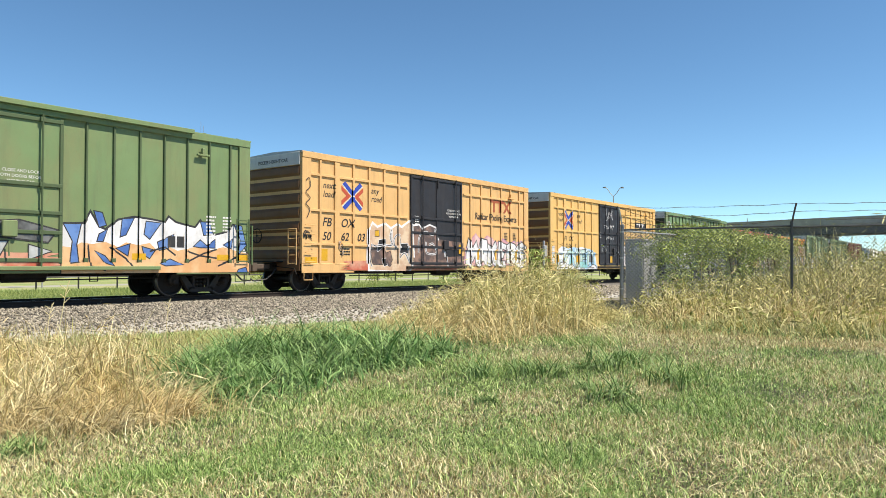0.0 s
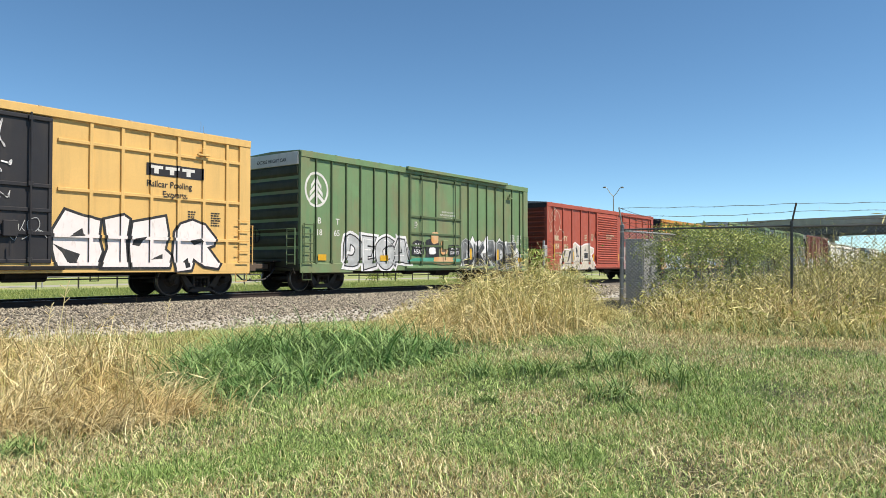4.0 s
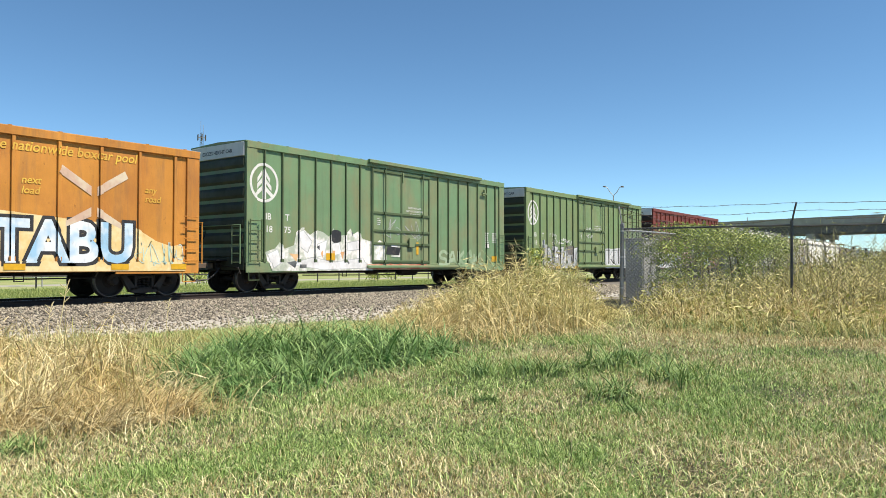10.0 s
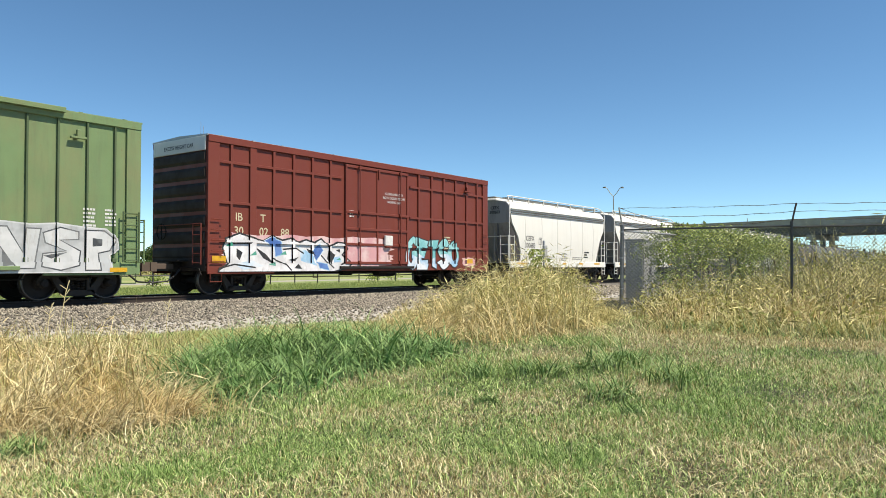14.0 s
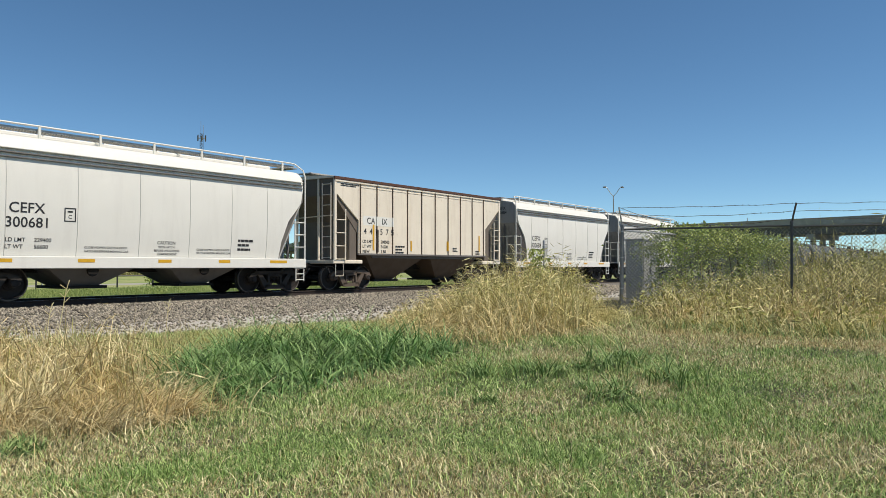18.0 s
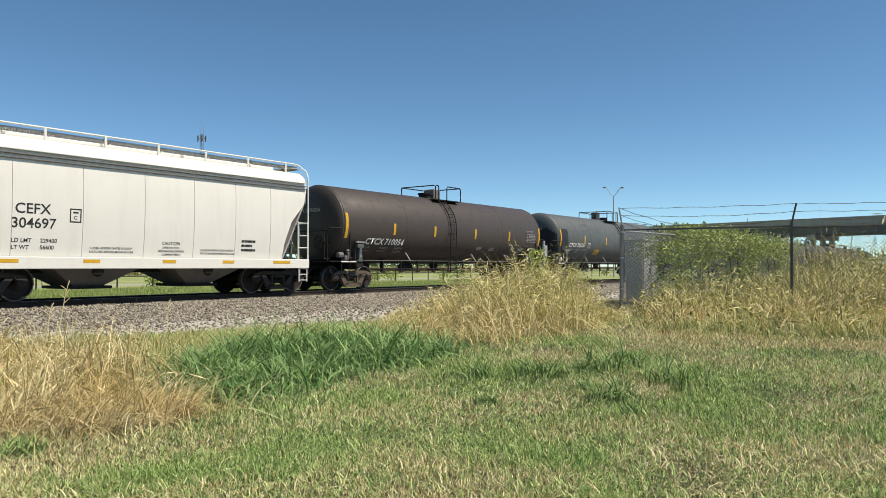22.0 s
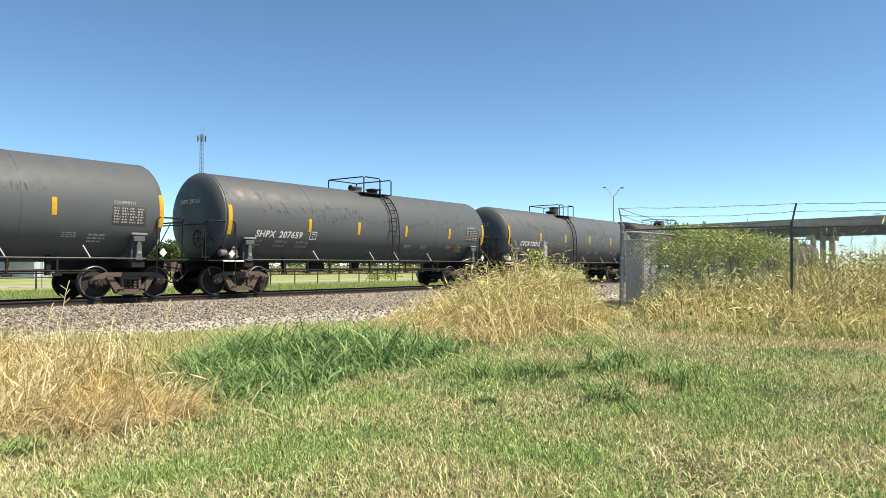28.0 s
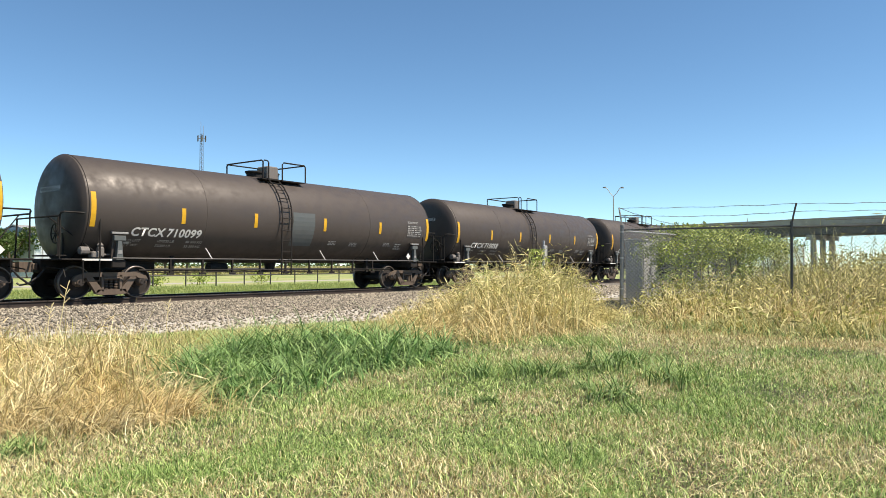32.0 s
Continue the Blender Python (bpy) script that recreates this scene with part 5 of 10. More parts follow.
side.piece(SIER, SP_BLUSH, [[(0.0, 0.36), (0.0, 0.66), (0.06, 0.98), (0.15, 0.90), (0.25, 0.84), (0.24, 0.56), (0.26, 0.34), (0.23, 0.10), (0.02, 0.10)], [(0.26, 0.86), (0.37, 0.95), (0.41, 0.88), (0.39, 0.50), (0.40, 0.08), (0.24, 0.08), (0.28, 0.40)], [(0.42, 0.84), (0.62, 0.97), (0.64, 0.66), (0.62, 0.40), (0.66, 0.30), (0.64, 0.08), (0.41, 0.08), (0.40, 0.44)],
                          [(0.67, 0.70), (0.70, 0.84), (0.79, 0.93), (0.88, 0.84), (0.95, 0.62), (0.94, 0.48), (0.90, 0.44), (0.98, 0.16), (0.96, 0.06), (0.86, 0.10), (0.80, 0.22), (0.78, 0.04), (0.68, 0.0), (0.66, 0.30)]], SP_BLACK, 0.075, "bold white sprayed letters with black outlines")
side.piece(SIER, SP_BLACK, [[(0.08, 0.56), (0.15, 0.70), (0.16, 0.58)], [(0.0, 0.46), (0.06, 0.38), (0.14, 0.30), (0.12, 0.16), (0.08, 0.16), (0.05, 0.32)], [(0.43, 0.56), (0.50, 0.60), (0.46, 0.44), (0.42, 0.46)], [(0.52, 0.22), (0.60, 0.32), (0.60, 0.24)], [(0.77, 0.56), (0.84, 0.60), (0.86, 0.54), (0.80, 0.48)], [(0.73, 0.20), (0.76, 0.26), (0.77, 0.10), (0.74, 0.08)]])
side.scrawl(-0.7, 0.5, 3.75, 4.55, SP_WHITE, 34, 0.03, 3)
side.scrawl(-0.9, 0.6, 3.2, 3.55, SP_WHITE, 35, 0.04, 6)
side.scrawl(-0.6, 0.6, 2.55, 2.75, SP_WHITE, 36, 0.02, 8)
side.scrawl(-1.5, -0.4, 1.7, 2.3, SP_GREY, 37, 0.02, 3)
side.scrawl(0.5, 1.5, 1.5, 2.2, SP_GREY, 38, 0.02, 3)
for x in (-7.0, -4.6, 0.0):
    side.reflector(x, 1.12, 0.3, 0.4)
put(car, 57.2)

# bright green boxcar with a conifer emblem
car, side = green_boxcar("green boxcar with conifer emblem and silver graffiti", GREEN_NEW)
white_panels(side, WHITE)
tree_mark(side, -6.98, 3.62, 0.60, WHITE)
for body, x, z in (("IB", -6.98, 2.42), ("T", -6.0, 2.42), ("18", -6.98, 2.0), ("65", -6.1, 2.0), ("3", -5.2, 2.0)):
    side.text(body, x, z, 0.31, WHITE)
side.tag("DEGA", -5.6, -1.9, 0.85, 2.0, SP_GREY, SP_BLACK, 41, 0.07, 0.05, 0.15, SP_WHITE, None, "grey sprayed letters with black outlines", SP_WHITE)
HALO = (1.75, 7.0, 0.74, 2.35)
side.piece(HALO, SP_WHITE, [[(0.0, 0.1), (0.01, 0.62), (0.04, 0.70), (0.07, 0.88), (0.10, 0.74), (0.16, 0.80), (0.20, 0.98), (0.24, 0.80), (0.31, 0.86), (0.36, 0.76), (0.42, 1.0), (0.46, 0.82), (0.53, 0.90), (0.58, 0.78), (0.64, 0.96), (0.69, 0.80), (0.76, 0.88), (0.80, 0.74), (0.86, 0.92), (0.90, 0.70), (0.96, 0.66), (1.0, 0.44), (0.97, 0.1), (0.8, 0.0), (0.1, 0.0)]], SP_BLACK, 0.025, "spiky white sprayed halo")
side.wild(1.9, 7.1, 0.76, 1.6, SP_GREY, SP_DARK, SP_GREY, SP_BLACK, 43, 4, "grey sprayed shards")
side.tag("DKADE", 1.9, 6.7, 0.78, 2.1, SP_DARK, SP_GREY, 42, 0.10, 0.035, 0.15, None, SP_BLACK, "charcoal sprayed letters with white outlines", SP_GREY, 0.22)
# painted blocks and words on the door
for x0, x1, z0, z1, m in ((-1.75, 1.7, 1.0, 1.25, SP_TEAL), (-0.75, 0.15, 1.25, 2.05, SP_BLACK), (-0.4, 0.1, 1.85, 2.35, SP_ORANGE), (0.25, 0.75, 1.4, 2.0, SP_ORANGE), (-0.2, 1.2, 0.98, 1.3, SP_ORANGE), (-0.55, -0.1, 1.4, 1.7, SP_WHITE), (-1.7, -0.9, 1.35, 1.95, SP_BLACK), (0.85, 1.65, 1.35, 1.85, SP_BLACK)):
    side.patch(x0, x1, z0, z1, m, int(x0 * 20) + 90, 9, 0.12)
for i, row in enumerate(("RAIL", "HEAT")):
    side.text(row, -1.3, 1.68 - 0.26 * i, 0.24, SP_WHITE, align="CENTER", shear=0.2)
for i, row in enumerate(("IRON", "GIANTS")):
    side.text(row, 1.25, 1.62 - 0.2 * i, 0.19, SP_WHITE, align="CENTER", shear=0.2)
for x in (-6.9, -3.6, 6.8):
    side.reflector(x, 1.10, 0.4, 0.22)
for x in (2.5, 4.8):
    side.reflector(x, 1.2, 0.2, 0.5)
put(car, 74.85)

# red oxide boxcar
car, side = boxcar("faded red oxide boxcar with ribbed door and cream graffiti", "ribbed", RED, RED, MAROON, 4.39)
side.text("BK", -6.72, 2.32, 0.38, CREAM_INK, spread=0.013)
side.text("TY", -5.75, 2.32, 0.38, CREAM_INK, spread=0.013)
side.text("154", -6.83, 1.87, 0.38, CREAM_INK, spread=0.013)
side.text("215", -5.78, 1.87, 0.38, CREAM_INK, spread=0.013)
side.text("LD LMT", -6.85, 1.58, 0.13, CREAM_INK)
side.text("LT WT", -6.85, 1.42, 0.13, CREAM_INK)
side.print(-6.3, 1.68, 0.4, 0.26, 2, CREAM_INK)
side.print(-2.2, 2.8, 0.42, 0.4, 6, CREAM_INK)
side.print(-3.1, 2.75, 0.42, 0.4, 4, CREAM_INK, 2)
LAOZ = (-6.25, -1.70, 0.70, 2.27)
side.piece(LAOZ, SP_STONE, [[(0.0, 0.05), (0.03, 0.35), (0.10, 0.70), (0.33, 0.75), (0.36, 0.90), (0.42, 1.0), (0.55, 0.86), (0.62, 0.88), (0.70, 0.95), (0.83, 0.97), (0.86, 0.86), (0.97, 0.80), (0.95, 0.62), (0.88, 0.55), (1.0, 0.2), (0.98, 0.0), (0.0, 0.0)]], SP_BLUSH, 0.07, "grey-cream angular sprayed letters with dark slots")
side.piece(LAOZ, SP_BLACK, [[(0.13, 0.70), (0.18, 0.70), (0.07, 0.14), (0.02, 0.06)], [(0.27, 0.70), (0.32, 0.68), (0.25, 0.30), (0.20, 0.26)], [(0.43, 0.84), (0.47, 0.80), (0.50, 0.46), (0.46, 0.54)], [(0.59, 0.78), (0.61, 0.74), (0.64, 0.26), (0.60, 0.30)], [(0.68, 0.70), (0.71, 0.86), (0.73, 0.68)], [(0.68, 0.40), (0.79, 0.42), (0.79, 0.64), (0.68, 0.63)], [(0.81, 0.58), (0.85, 0.54), (0.89, 0.22), (0.86, 0.24)],
                           [(0.20, 0.0), (0.31, 0.16), (0.36, 0.08), (0.36, 0.0)], [(0.74, 0.0), (0.81, 0.12), (0.88, 0.0)], [(0.45, 0.44), (0.52, 0.46), (0.52, 0.54), (0.45, 0.52)]], SP_BLUSH, 0.02)
for pts in ([(0.36, 0.88), (0.40, 0.40), (0.34, 0.26), (0.15, 0.22)], [(0.46, 0.9), (0.55, 0.30), (0.50, 0.04)], [(0.40, 0.26), (0.48, 0.34), (0.53, 0.28)], [(0.66, 0.34), (0.80, 0.36), (0.86, 0.30), (0.90, 0.10)]):
    side.stroke([(-6.25 + 4.55 * u, 0.70 + 1.5 * v) for u, v in pts], 0.035, SP_BLACK)
side.patch(1.9, 7.0, 0.70, 1.04, SP_PINK, 53, 20, 0.10)
ONE = (0.0, 1.0, 0.0, 1.0)
for x, z0, z1 in ((2.00, 1.06, 2.08), (2.95, 1.10, 1.98)):
    side.piece(ONE, SP_DARK, [[(x, z0), (x + 0.18, z0), (x + 0.16, z1), (x - 0.02, z1)]])
    step = (z1 - z0) / 5
    side.piece(ONE, SP_CHALK, [[(x, z0 + step * k + 0.10), (x + 0.17, z0 + step * k + 0.10), (x + 0.17, z0 + step * (k + 1)), (x, z0 + step * (k + 1) - 0.02)] for k in range(5)])
side.piece(ONE, SP_CHALK, [[(2.05, 2.10), (2.95, 2.14), (2.93, 1.72), (2.78, 1.55), (2.98, 1.02), (2.62, 1.02), (2.55, 1.35), (2.45, 1.03), (2.12, 1.03), (2.28, 1.60), (2.05, 1.62)],
                           [(3.10, 1.88), (3.25, 2.02), (3.60, 2.05), (4.55, 2.08), (4.60, 1.76), (3.95, 1.72), (3.84, 1.62), (4.50, 1.56), (4.65, 1.40), (4.62, 1.15), (4.40, 1.02), (3.30, 1.02), (3.20, 1.22), (3.90, 1.27), (3.90, 1.34), (3.30, 1.38), (3.12, 1.60)],
                           [(4.72, 1.90), (4.82, 2.05), (5.83, 2.06), (5.83, 1.00), (4.72, 1.00)],
                           [(5.88, 1.92), (6.0, 2.02), (6.86, 2.03), (6.92, 0.95), (5.88, 0.95)]], SP_RED, 0.03, "pale block letters with striped dark sides")
side.piece(ONE, SP_UMBER, [[(5.02, 1.34), (5.67, 1.34), (5.67, 1.98), (5.02, 1.98)], [(2.50, 1.86), (2.68, 1.86), (2.66, 1.55), (2.52, 1.55)], [(6.08, 1.02), (6.5, 1.02), (6.5, 1.22), (6.2, 1.28)]])
side.piece(ONE, SP_CHALK, [[(5.08 + 0.14 * i, 1.42 + 0.11 * j), (5.16 + 0.14 * i, 1.42 + 0.11 * j), (5.16 + 0.14 * i, 1.47 + 0.11 * j), (5.08 + 0.14 * i, 1.47 + 0.11 * j)] for i in range(4) for j in range(5) if (i * 3 + j) % 4])
side.piece(ONE, GREEN_NEW, [[(5.40, 1.36), (5.62, 1.36), (5.62, 1.50), (5.40, 1.50)]])
side.piece(ONE, SP_BLACK, [[(6.17, 1.47), (6.63, 1.47), (6.63, 1.80), (6.17, 1.80)]])
side.piece(ONE, SP_CHALK, [[(6.22 + 0.20 * i, 1.52 + 0.13 * j), (6.36 + 0.20 * i, 1.52 + 0.13 * j), (6.36 + 0.20 * i, 1.61 + 0.13 * j), (6.22 + 0.20 * i, 1.61 + 0.13 * j)] for i in range(2) for j in range(2)])
side.piece(ONE, SP_BLUSH, [[(5.0, 0.72), (5.8, 0.72), (5.8, 0.98), (5.0, 0.98)], [(6.1, 0.72), (6.5, 0.72), (6.5, 0.92), (6.1, 0.92)]], SP_RED, 0.03)
side.piece(ONE, SP_ORANGE, [[(6.52, 0.74), (6.95, 0.74), (6.95, 0.92), (6.52, 0.92)]])
side.text("LOUD", 4.92, 2.22, 0.28, SP_CREAM, shear=0.25)
side.text("WT", 6.2, 2.14, 0.24, SP_CREAM, shear=0.2)
side.scrawl(3.8, 4.55, 2.22, 2.46, SP_CREAM, 58, 0.035, 4)
for x, z, h in ((1.70, 1.25, 0.45), (4.62, 1.15, 0.8), (6.80, 1.35, 0.75)):
    side.reflector(x, z, 0.10, h)
side.stroke([(-7.55, 4.2), (-7.54, 3.36), (-7.1, 3.36), (-7.35, 3.9), (-6.7, 3.4)], 0.032, SP_CREAM)
side.stroke([(-7.1, 3.40), (-6.75, 3.55), (-6.6, 3.95), (-6.85, 4.1), (-7.1, 3.75)], 0.032, SP_CREAM)
side.stroke([(-6.85, 3.45), (-6.66, 3.95), (-6.3, 3.80), (-6.16, 3.30), (-6.35, 2.85), (-6.66, 2.80), (-6.85, 3.15)], 0.032, SP_CREAM)
side.stroke([(-6.30, 2.92), (-5.95, 2.90), (-5.83, 2.62), (-6.0, 2.32), (-6.4, 2.40), (-6.62, 2.72)], 0.032, SP_CREAM)
side.scrawl(-7.45, -7.1, 2.70, 3.20, SP_CREAM, 55, 0.03, 4)
side.scrawl(-6.95, -6.7, 2.35, 2.70, SP_CREAM, 56, 0.025, 3)
for i, row in enumerate(("DO NOT HUMP CAR", "WHEN LOADED")):
    side.text(row, -0.35, 2.75 - 0.17 * i, 0.13, CREAM_INK)
for x, z, h in ((-6.98, 1.3, 0.8), (-4.62, 1.22, 0.5), (-1.98, 1.2, 0.4)):
    side.reflector(x, z, 0.14, h)
put(car, 92.4)

# orange boxcar with a dark ribbed door
car, side = boxcar("rusting orange boxcar with dark ribbed door and blue graffiti", "ribbed", ORANGE, DOOR_BROWN, BROWN_BLACK, 4.34)
for k, (x, z, w, h, m) in enumerate(((-6.75, 3.4, 0.5, 0.6, SP_YELLOW), (-6.2, 3.7, 0.35, 0.3, SP_YELLOW), (-5.6, 3.4, 0.5, 0.7, SP_YELLOW), (-5.0, 3.45, 0.4, 0.5, SP_YELLOW), (-4.3, 3.4, 0.55, 0.6, SP_YELLOW),
                                     (-6.9, 2.65, 0.7, 0.5, SP_YELLOW), (-5.6, 2.7, 0.6, 0.45, SP_YELLOW), (-4.85, 2.75, 0.45, 0.45, SP_DARK), (-4.2, 2.7, 0.6, 0.45, SP_DARK), (-3.3, 2.65, 0.7, 0.4, SP_YELLOW), (-2.5, 2.65, 0.6, 0.35, SP_YELLOW))):
    side.lay(flat([(x, z), (x + w * 0.7, z), (x + w, z + h), (x + w * 0.3, z + h)], 0).mesh("faded_letter", m), m, "faded_letter", "worn block of the old lettering")
BOW = (-7.65, -1.62, 0.72, 3.45)
side.piece(BOW, SP_BLEACH, [[(0.0, 0.0), (1.0, 0.0), (1.0, 0.56), (0.90, 0.60), (0.86, 0.66), (0.74, 0.62), (0.70, 0.68), (0.62, 0.66), (0.52, 0.60), (0.40, 0.66), (0.30, 0.64), (0.16, 0.66), (0.13, 0.98), (0.02, 0.96)]], None, 0, "bleached paler paint of the lower side")
side.block_word("BOWZER", -6.95, 0.76, 4.2, 1.42, SP_WHITE, SP_PALE_BLUE, 0.16, 0.06, None, "white block letters on pale blue spray")
for k in range(16):
    x = -6.8 + 0.25 * k
    side.stroke([(x, 0.9 + 0.07 * (k % 4)), (x + 0.10, 1.45 + 0.1 * (k % 3)), (x + 0.14, 2.0)], 0.022, SP_NAVY)
side.piece((-3.50, -2.76, 1.42, 2.05), SP_BLEACH, [[(0, 0.02), (1, 0), (0.98, 1), (0.02, 0.97)]])
side.piece((1.62, 7.4, 0.74, 2.3), SP_BLEACH, [[(0.0, 0.0), (0.98, 0.0), (0.96, 0.50), (0.90, 0.46), (0.82, 0.55), (0.70, 0.80), (0.55, 0.84), (0.30, 0.90), (0.06, 0.98), (0.0, 0.9)]], None, 0, "bleached paler paint of the lower side")
side.patch(-5.85, -3.9, 1.75, 2.42, SP_BLACK, 4, 4, 0.01)
side.text("RB", -5.6, 2.14, 0.36, WHITE)
side.text("OX", -4.72, 2.14, 0.36, WHITE)
side.text("369", -5.8, 1.8, 0.34, WHITE)
side.text("69", -4.72, 1.8, 0.34, WHITE)
side.block_word("TABU", 2.0, 0.95, 3.65, 1.12, SP_SKY, SP_BLACK, 0.09, 0.0, None, "pale blue block letters edged in black")
side.text("the nationwide boxcar pool", 1.9, 3.75, 0.36, SP_YELLOW, shear=0.2, tight=0.95)
for sx in (-1, 1):
    side.lay(flat([(4.55 + sx * 0.08, 3.0), (4.55 + sx * 0.85, 3.5), (4.55 + sx * 0.95, 3.3), (4.55 + sx * 0.08, 2.75)], 0).mesh("emblem_bar", SP_CREAM), SP_CREAM, "emblem_bar", "pale bar of the crossed emblem")
    side.lay(flat([(4.55 + sx * 0.08, 2.45), (4.55 + sx * 0.75, 2.05), (4.55 + sx * 0.75, 1.9), (4.55 + sx * 0.08, 2.2)], 0).mesh("emblem_bar", SP_CREAM), SP_CREAM, "emblem_bar", "pale bar of the crossed emblem")
for i, (a, x) in enumerate((("next", 2.7), ("load", 2.7), ("any", 6.0), ("road", 6.0))):
    side.text(a, x, 2.95 - 0.26 * (i % 2), 0.26, SP_YELLOW, shear=0.2)
for pts in ([(-0.95, 1.75), (-0.75, 2.02), (-0.55, 1.85), (-0.85, 1.62), (-0.6, 1.5), (-0.75, 1.1)], [(0.15, 1.0), (0.35, 1.6), (0.60, 2.15), (0.62, 1.5), (0.60, 1.15)], [(0.05, 1.55), (0.45, 1.62), (0.85, 1.75)], [(0.75, 1.15), (0.95, 1.65), (1.05, 2.1)], [(1.15, 1.2), (1.2, 1.7), (1.3, 2.3)], [(0.95, 1.8), (1.45, 1.95)], [(-0.75, 1.2), (0.1, 1.12), (1.3, 1.05)]):
    side.stroke(pts, 0.07, SP_WORN)
side.text("mown", -0.45, 1.46, 0.34, SP_WHITE, shear=0.3, spread=0.012)
side.scrawl(-2.3, -1.7, 2.3, 2.9, SP_GREY, 92, 0.03, 4)
side.scrawl(5.7, 7.2, 0.9, 1.6, SP_MINT, 93, 0.025, 6)
side.scrawl(-1.4, 1.4, 0.85, 1.05, SP_SKY, 94, 0.03, 8)
side.patch(-3.0, -2.4, 1.1, 1.55, SP_DARK, 91, 4, 0.03)
for x in (-7.2, -5.2, 2.3, 5.0, 6.8):
    side.reflector(x, 0.78, 0.5, 0.16)
put(car, 109.5)

# two green boxcars with conifer emblems
car, side = green_boxcar("weathered green boxcar with conifer emblem and white scrawls", GREEN_WORN)
white_panels(side, WHITE)
tree_mark(side, -7.02, 3.62, 0.62, WHITE)
for body, x, z in (("IB", -6.95, 2.42), ("T", -6.1, 2.42), ("18", -6.95, 2.0), ("75", -6.15, 2.0), ("5", -5.35, 2.0)):
    side.text(body, x, z, 0.31, WHITE)
WASH = (-6.95, -1.75, 0.71, 2.28)
side.piece(WASH, SP_WORN, [[(0.0, 0.40), (0.08, 0.48), (0.12, 0.62), (0.16, 0.48), (0.24, 0.56), (0.26, 0.86), (0.31, 0.96), (0.38, 0.80), (0.44, 0.92), (0.50, 0.88), (0.56, 0.78), (0.60, 0.98), (0.64, 0.80), (0.72, 0.84), (0.77, 1.0), (0.80, 0.86), (0.85, 0.94), (0.90, 0.76), (1.0, 0.70), (1.0, 0.0), (0.05, 0.0), (0.02, 0.2)]], None, 0, "worn white wash of interlocking sprayed letters")
side.piece(WASH, SP_WHITE, [[(0.02, 0.36), (0.10, 0.46), (0.14, 0.2), (0.06, 0.06)], [(0.27, 0.84), (0.32, 0.90), (0.40, 0.66), (0.36, 0.40), (0.30, 0.52)], [(0.45, 0.60), (0.54, 0.70), (0.52, 0.36), (0.44, 0.30)], [(0.58, 0.62), (0.66, 0.66), (0.68, 0.40), (0.60, 0.34)], [(0.74, 0.66), (0.86, 0.72), (0.86, 0.50), (0.74, 0.46)], [(0.20, 0.14), (0.40, 0.30), (0.62, 0.20), (0.90, 0.30), (0.96, 0.06), (0.5, 0.02)]], SP_GREY, 0.03)
side.piece(WASH, SP_PEACH, [[(0.20, 0.38), (0.28, 0.36), (0.26, 0.20)], [(0.48, 0.40), (0.50, 0.46), (0.50, 0.28)], [(0.58, 0.46), (0.62, 0.46), (0.60, 0.28)], [(0.67, 0.44), (0.71, 0.44), (0.69, 0.26)]])
side.piece(WASH, SP_DARK, [[(0.17, 0.18), (0.26, 0.22), (0.24, 0.06)], [(0.28, 0.14), (0.34, 0.14), (0.34, 0.06), (0.28, 0.06)], [(0.44, 0.54), (0.47, 0.58), (0.47, 0.46)], [(0.72, 0.28), (0.76, 0.20), (0.74, 0.14)], [(0.60, 0.86), (0.62, 0.84), (0.61, 0.76)], [(0.78, 0.92), (0.80, 0.90), (0.79, 0.80)]])
side.piece((-1.7, 1.0, 0.9, 2.0), SP_WORN, [[(0.0, 0.7), (0.12, 0.9), (0.25, 0.75), (0.28, 0.2), (0.0, 0.1)], [(0.38, 0.8), (0.58, 0.8), (0.58, 0.3), (0.38, 0.3)]])
side.piece((-1.0, 0.0, 1.3, 1.65), SP_BLACK, [[(0.0, 0.1), (0.8, 0.0), (0.9, 0.9), (0.1, 1.0)]])
side.patch(-2.0, 1.7, 0.74, 0.95, SP_RED, 77, 22, 0.2)
side.patch(-3.98, -3.42, 1.72, 2.2, SP_BLACK, 4, 5, 0.01)
side.tag("SAKAK", 2.5, 5.8, 0.85, 1.55, SP_SAGE, SP_SAGE, 72, -0.06, 0.006, 0.1, None, None, "faint grey-green sprayed letters")
side.scrawl(-1.0, 1.4, 1.9, 2.8, SP_GREY, 74, 0.025, 4)
side.patch(6.2, 6.5, 1.7, 1.95, SP_BLACK, 5, 4, 0.01)
side.patch(6.23, 6.47, 1.73, 1.92, SP_WORN, 6, 4, 0.01)
for x in (-4.2, 6.7):
    side.reflector(x, 1.08, 0.45, 0.26)
side.reflector(0.9, 1.35, 0.14, 0.5)
put(car, 126.75)

car, side = green_boxcar("olive green boxcar with conifer emblem and silver graffiti")
white_panels(side, WHITE)
tree_mark(side, -7.0, 3.66, 0.62, WHITE)
for body, x, z in (("IB", -6.85, 2.42), ("T", -6.0, 2.42), ("18", -6.85, 2.0), ("6", -6.0, 2.0)):
    side.text(body, x, z, 0.31, WHITE)
side.wild(-5.9, -1.9, 0.74, 1.8, SP_GREY, SP_GREY, SP_WHITE, SP_BLACK, 78, 4, "silver sprayed shards")
side.tag("OTINT", -5.8, -1.9, 0.75, 1.95, SP_GREY, SP_BLACK, 75, 0.08, 0.03, 0.3, None, None, "silver sprayed letters with thin dark outlines", SP_WHITE)
side.scrawl(-4.9, -2.6, 2.05, 2.4, SP_WHITE, 79, 0.03, 7)
SILVER = (1.85, 7.15, 0.74, 2.0)
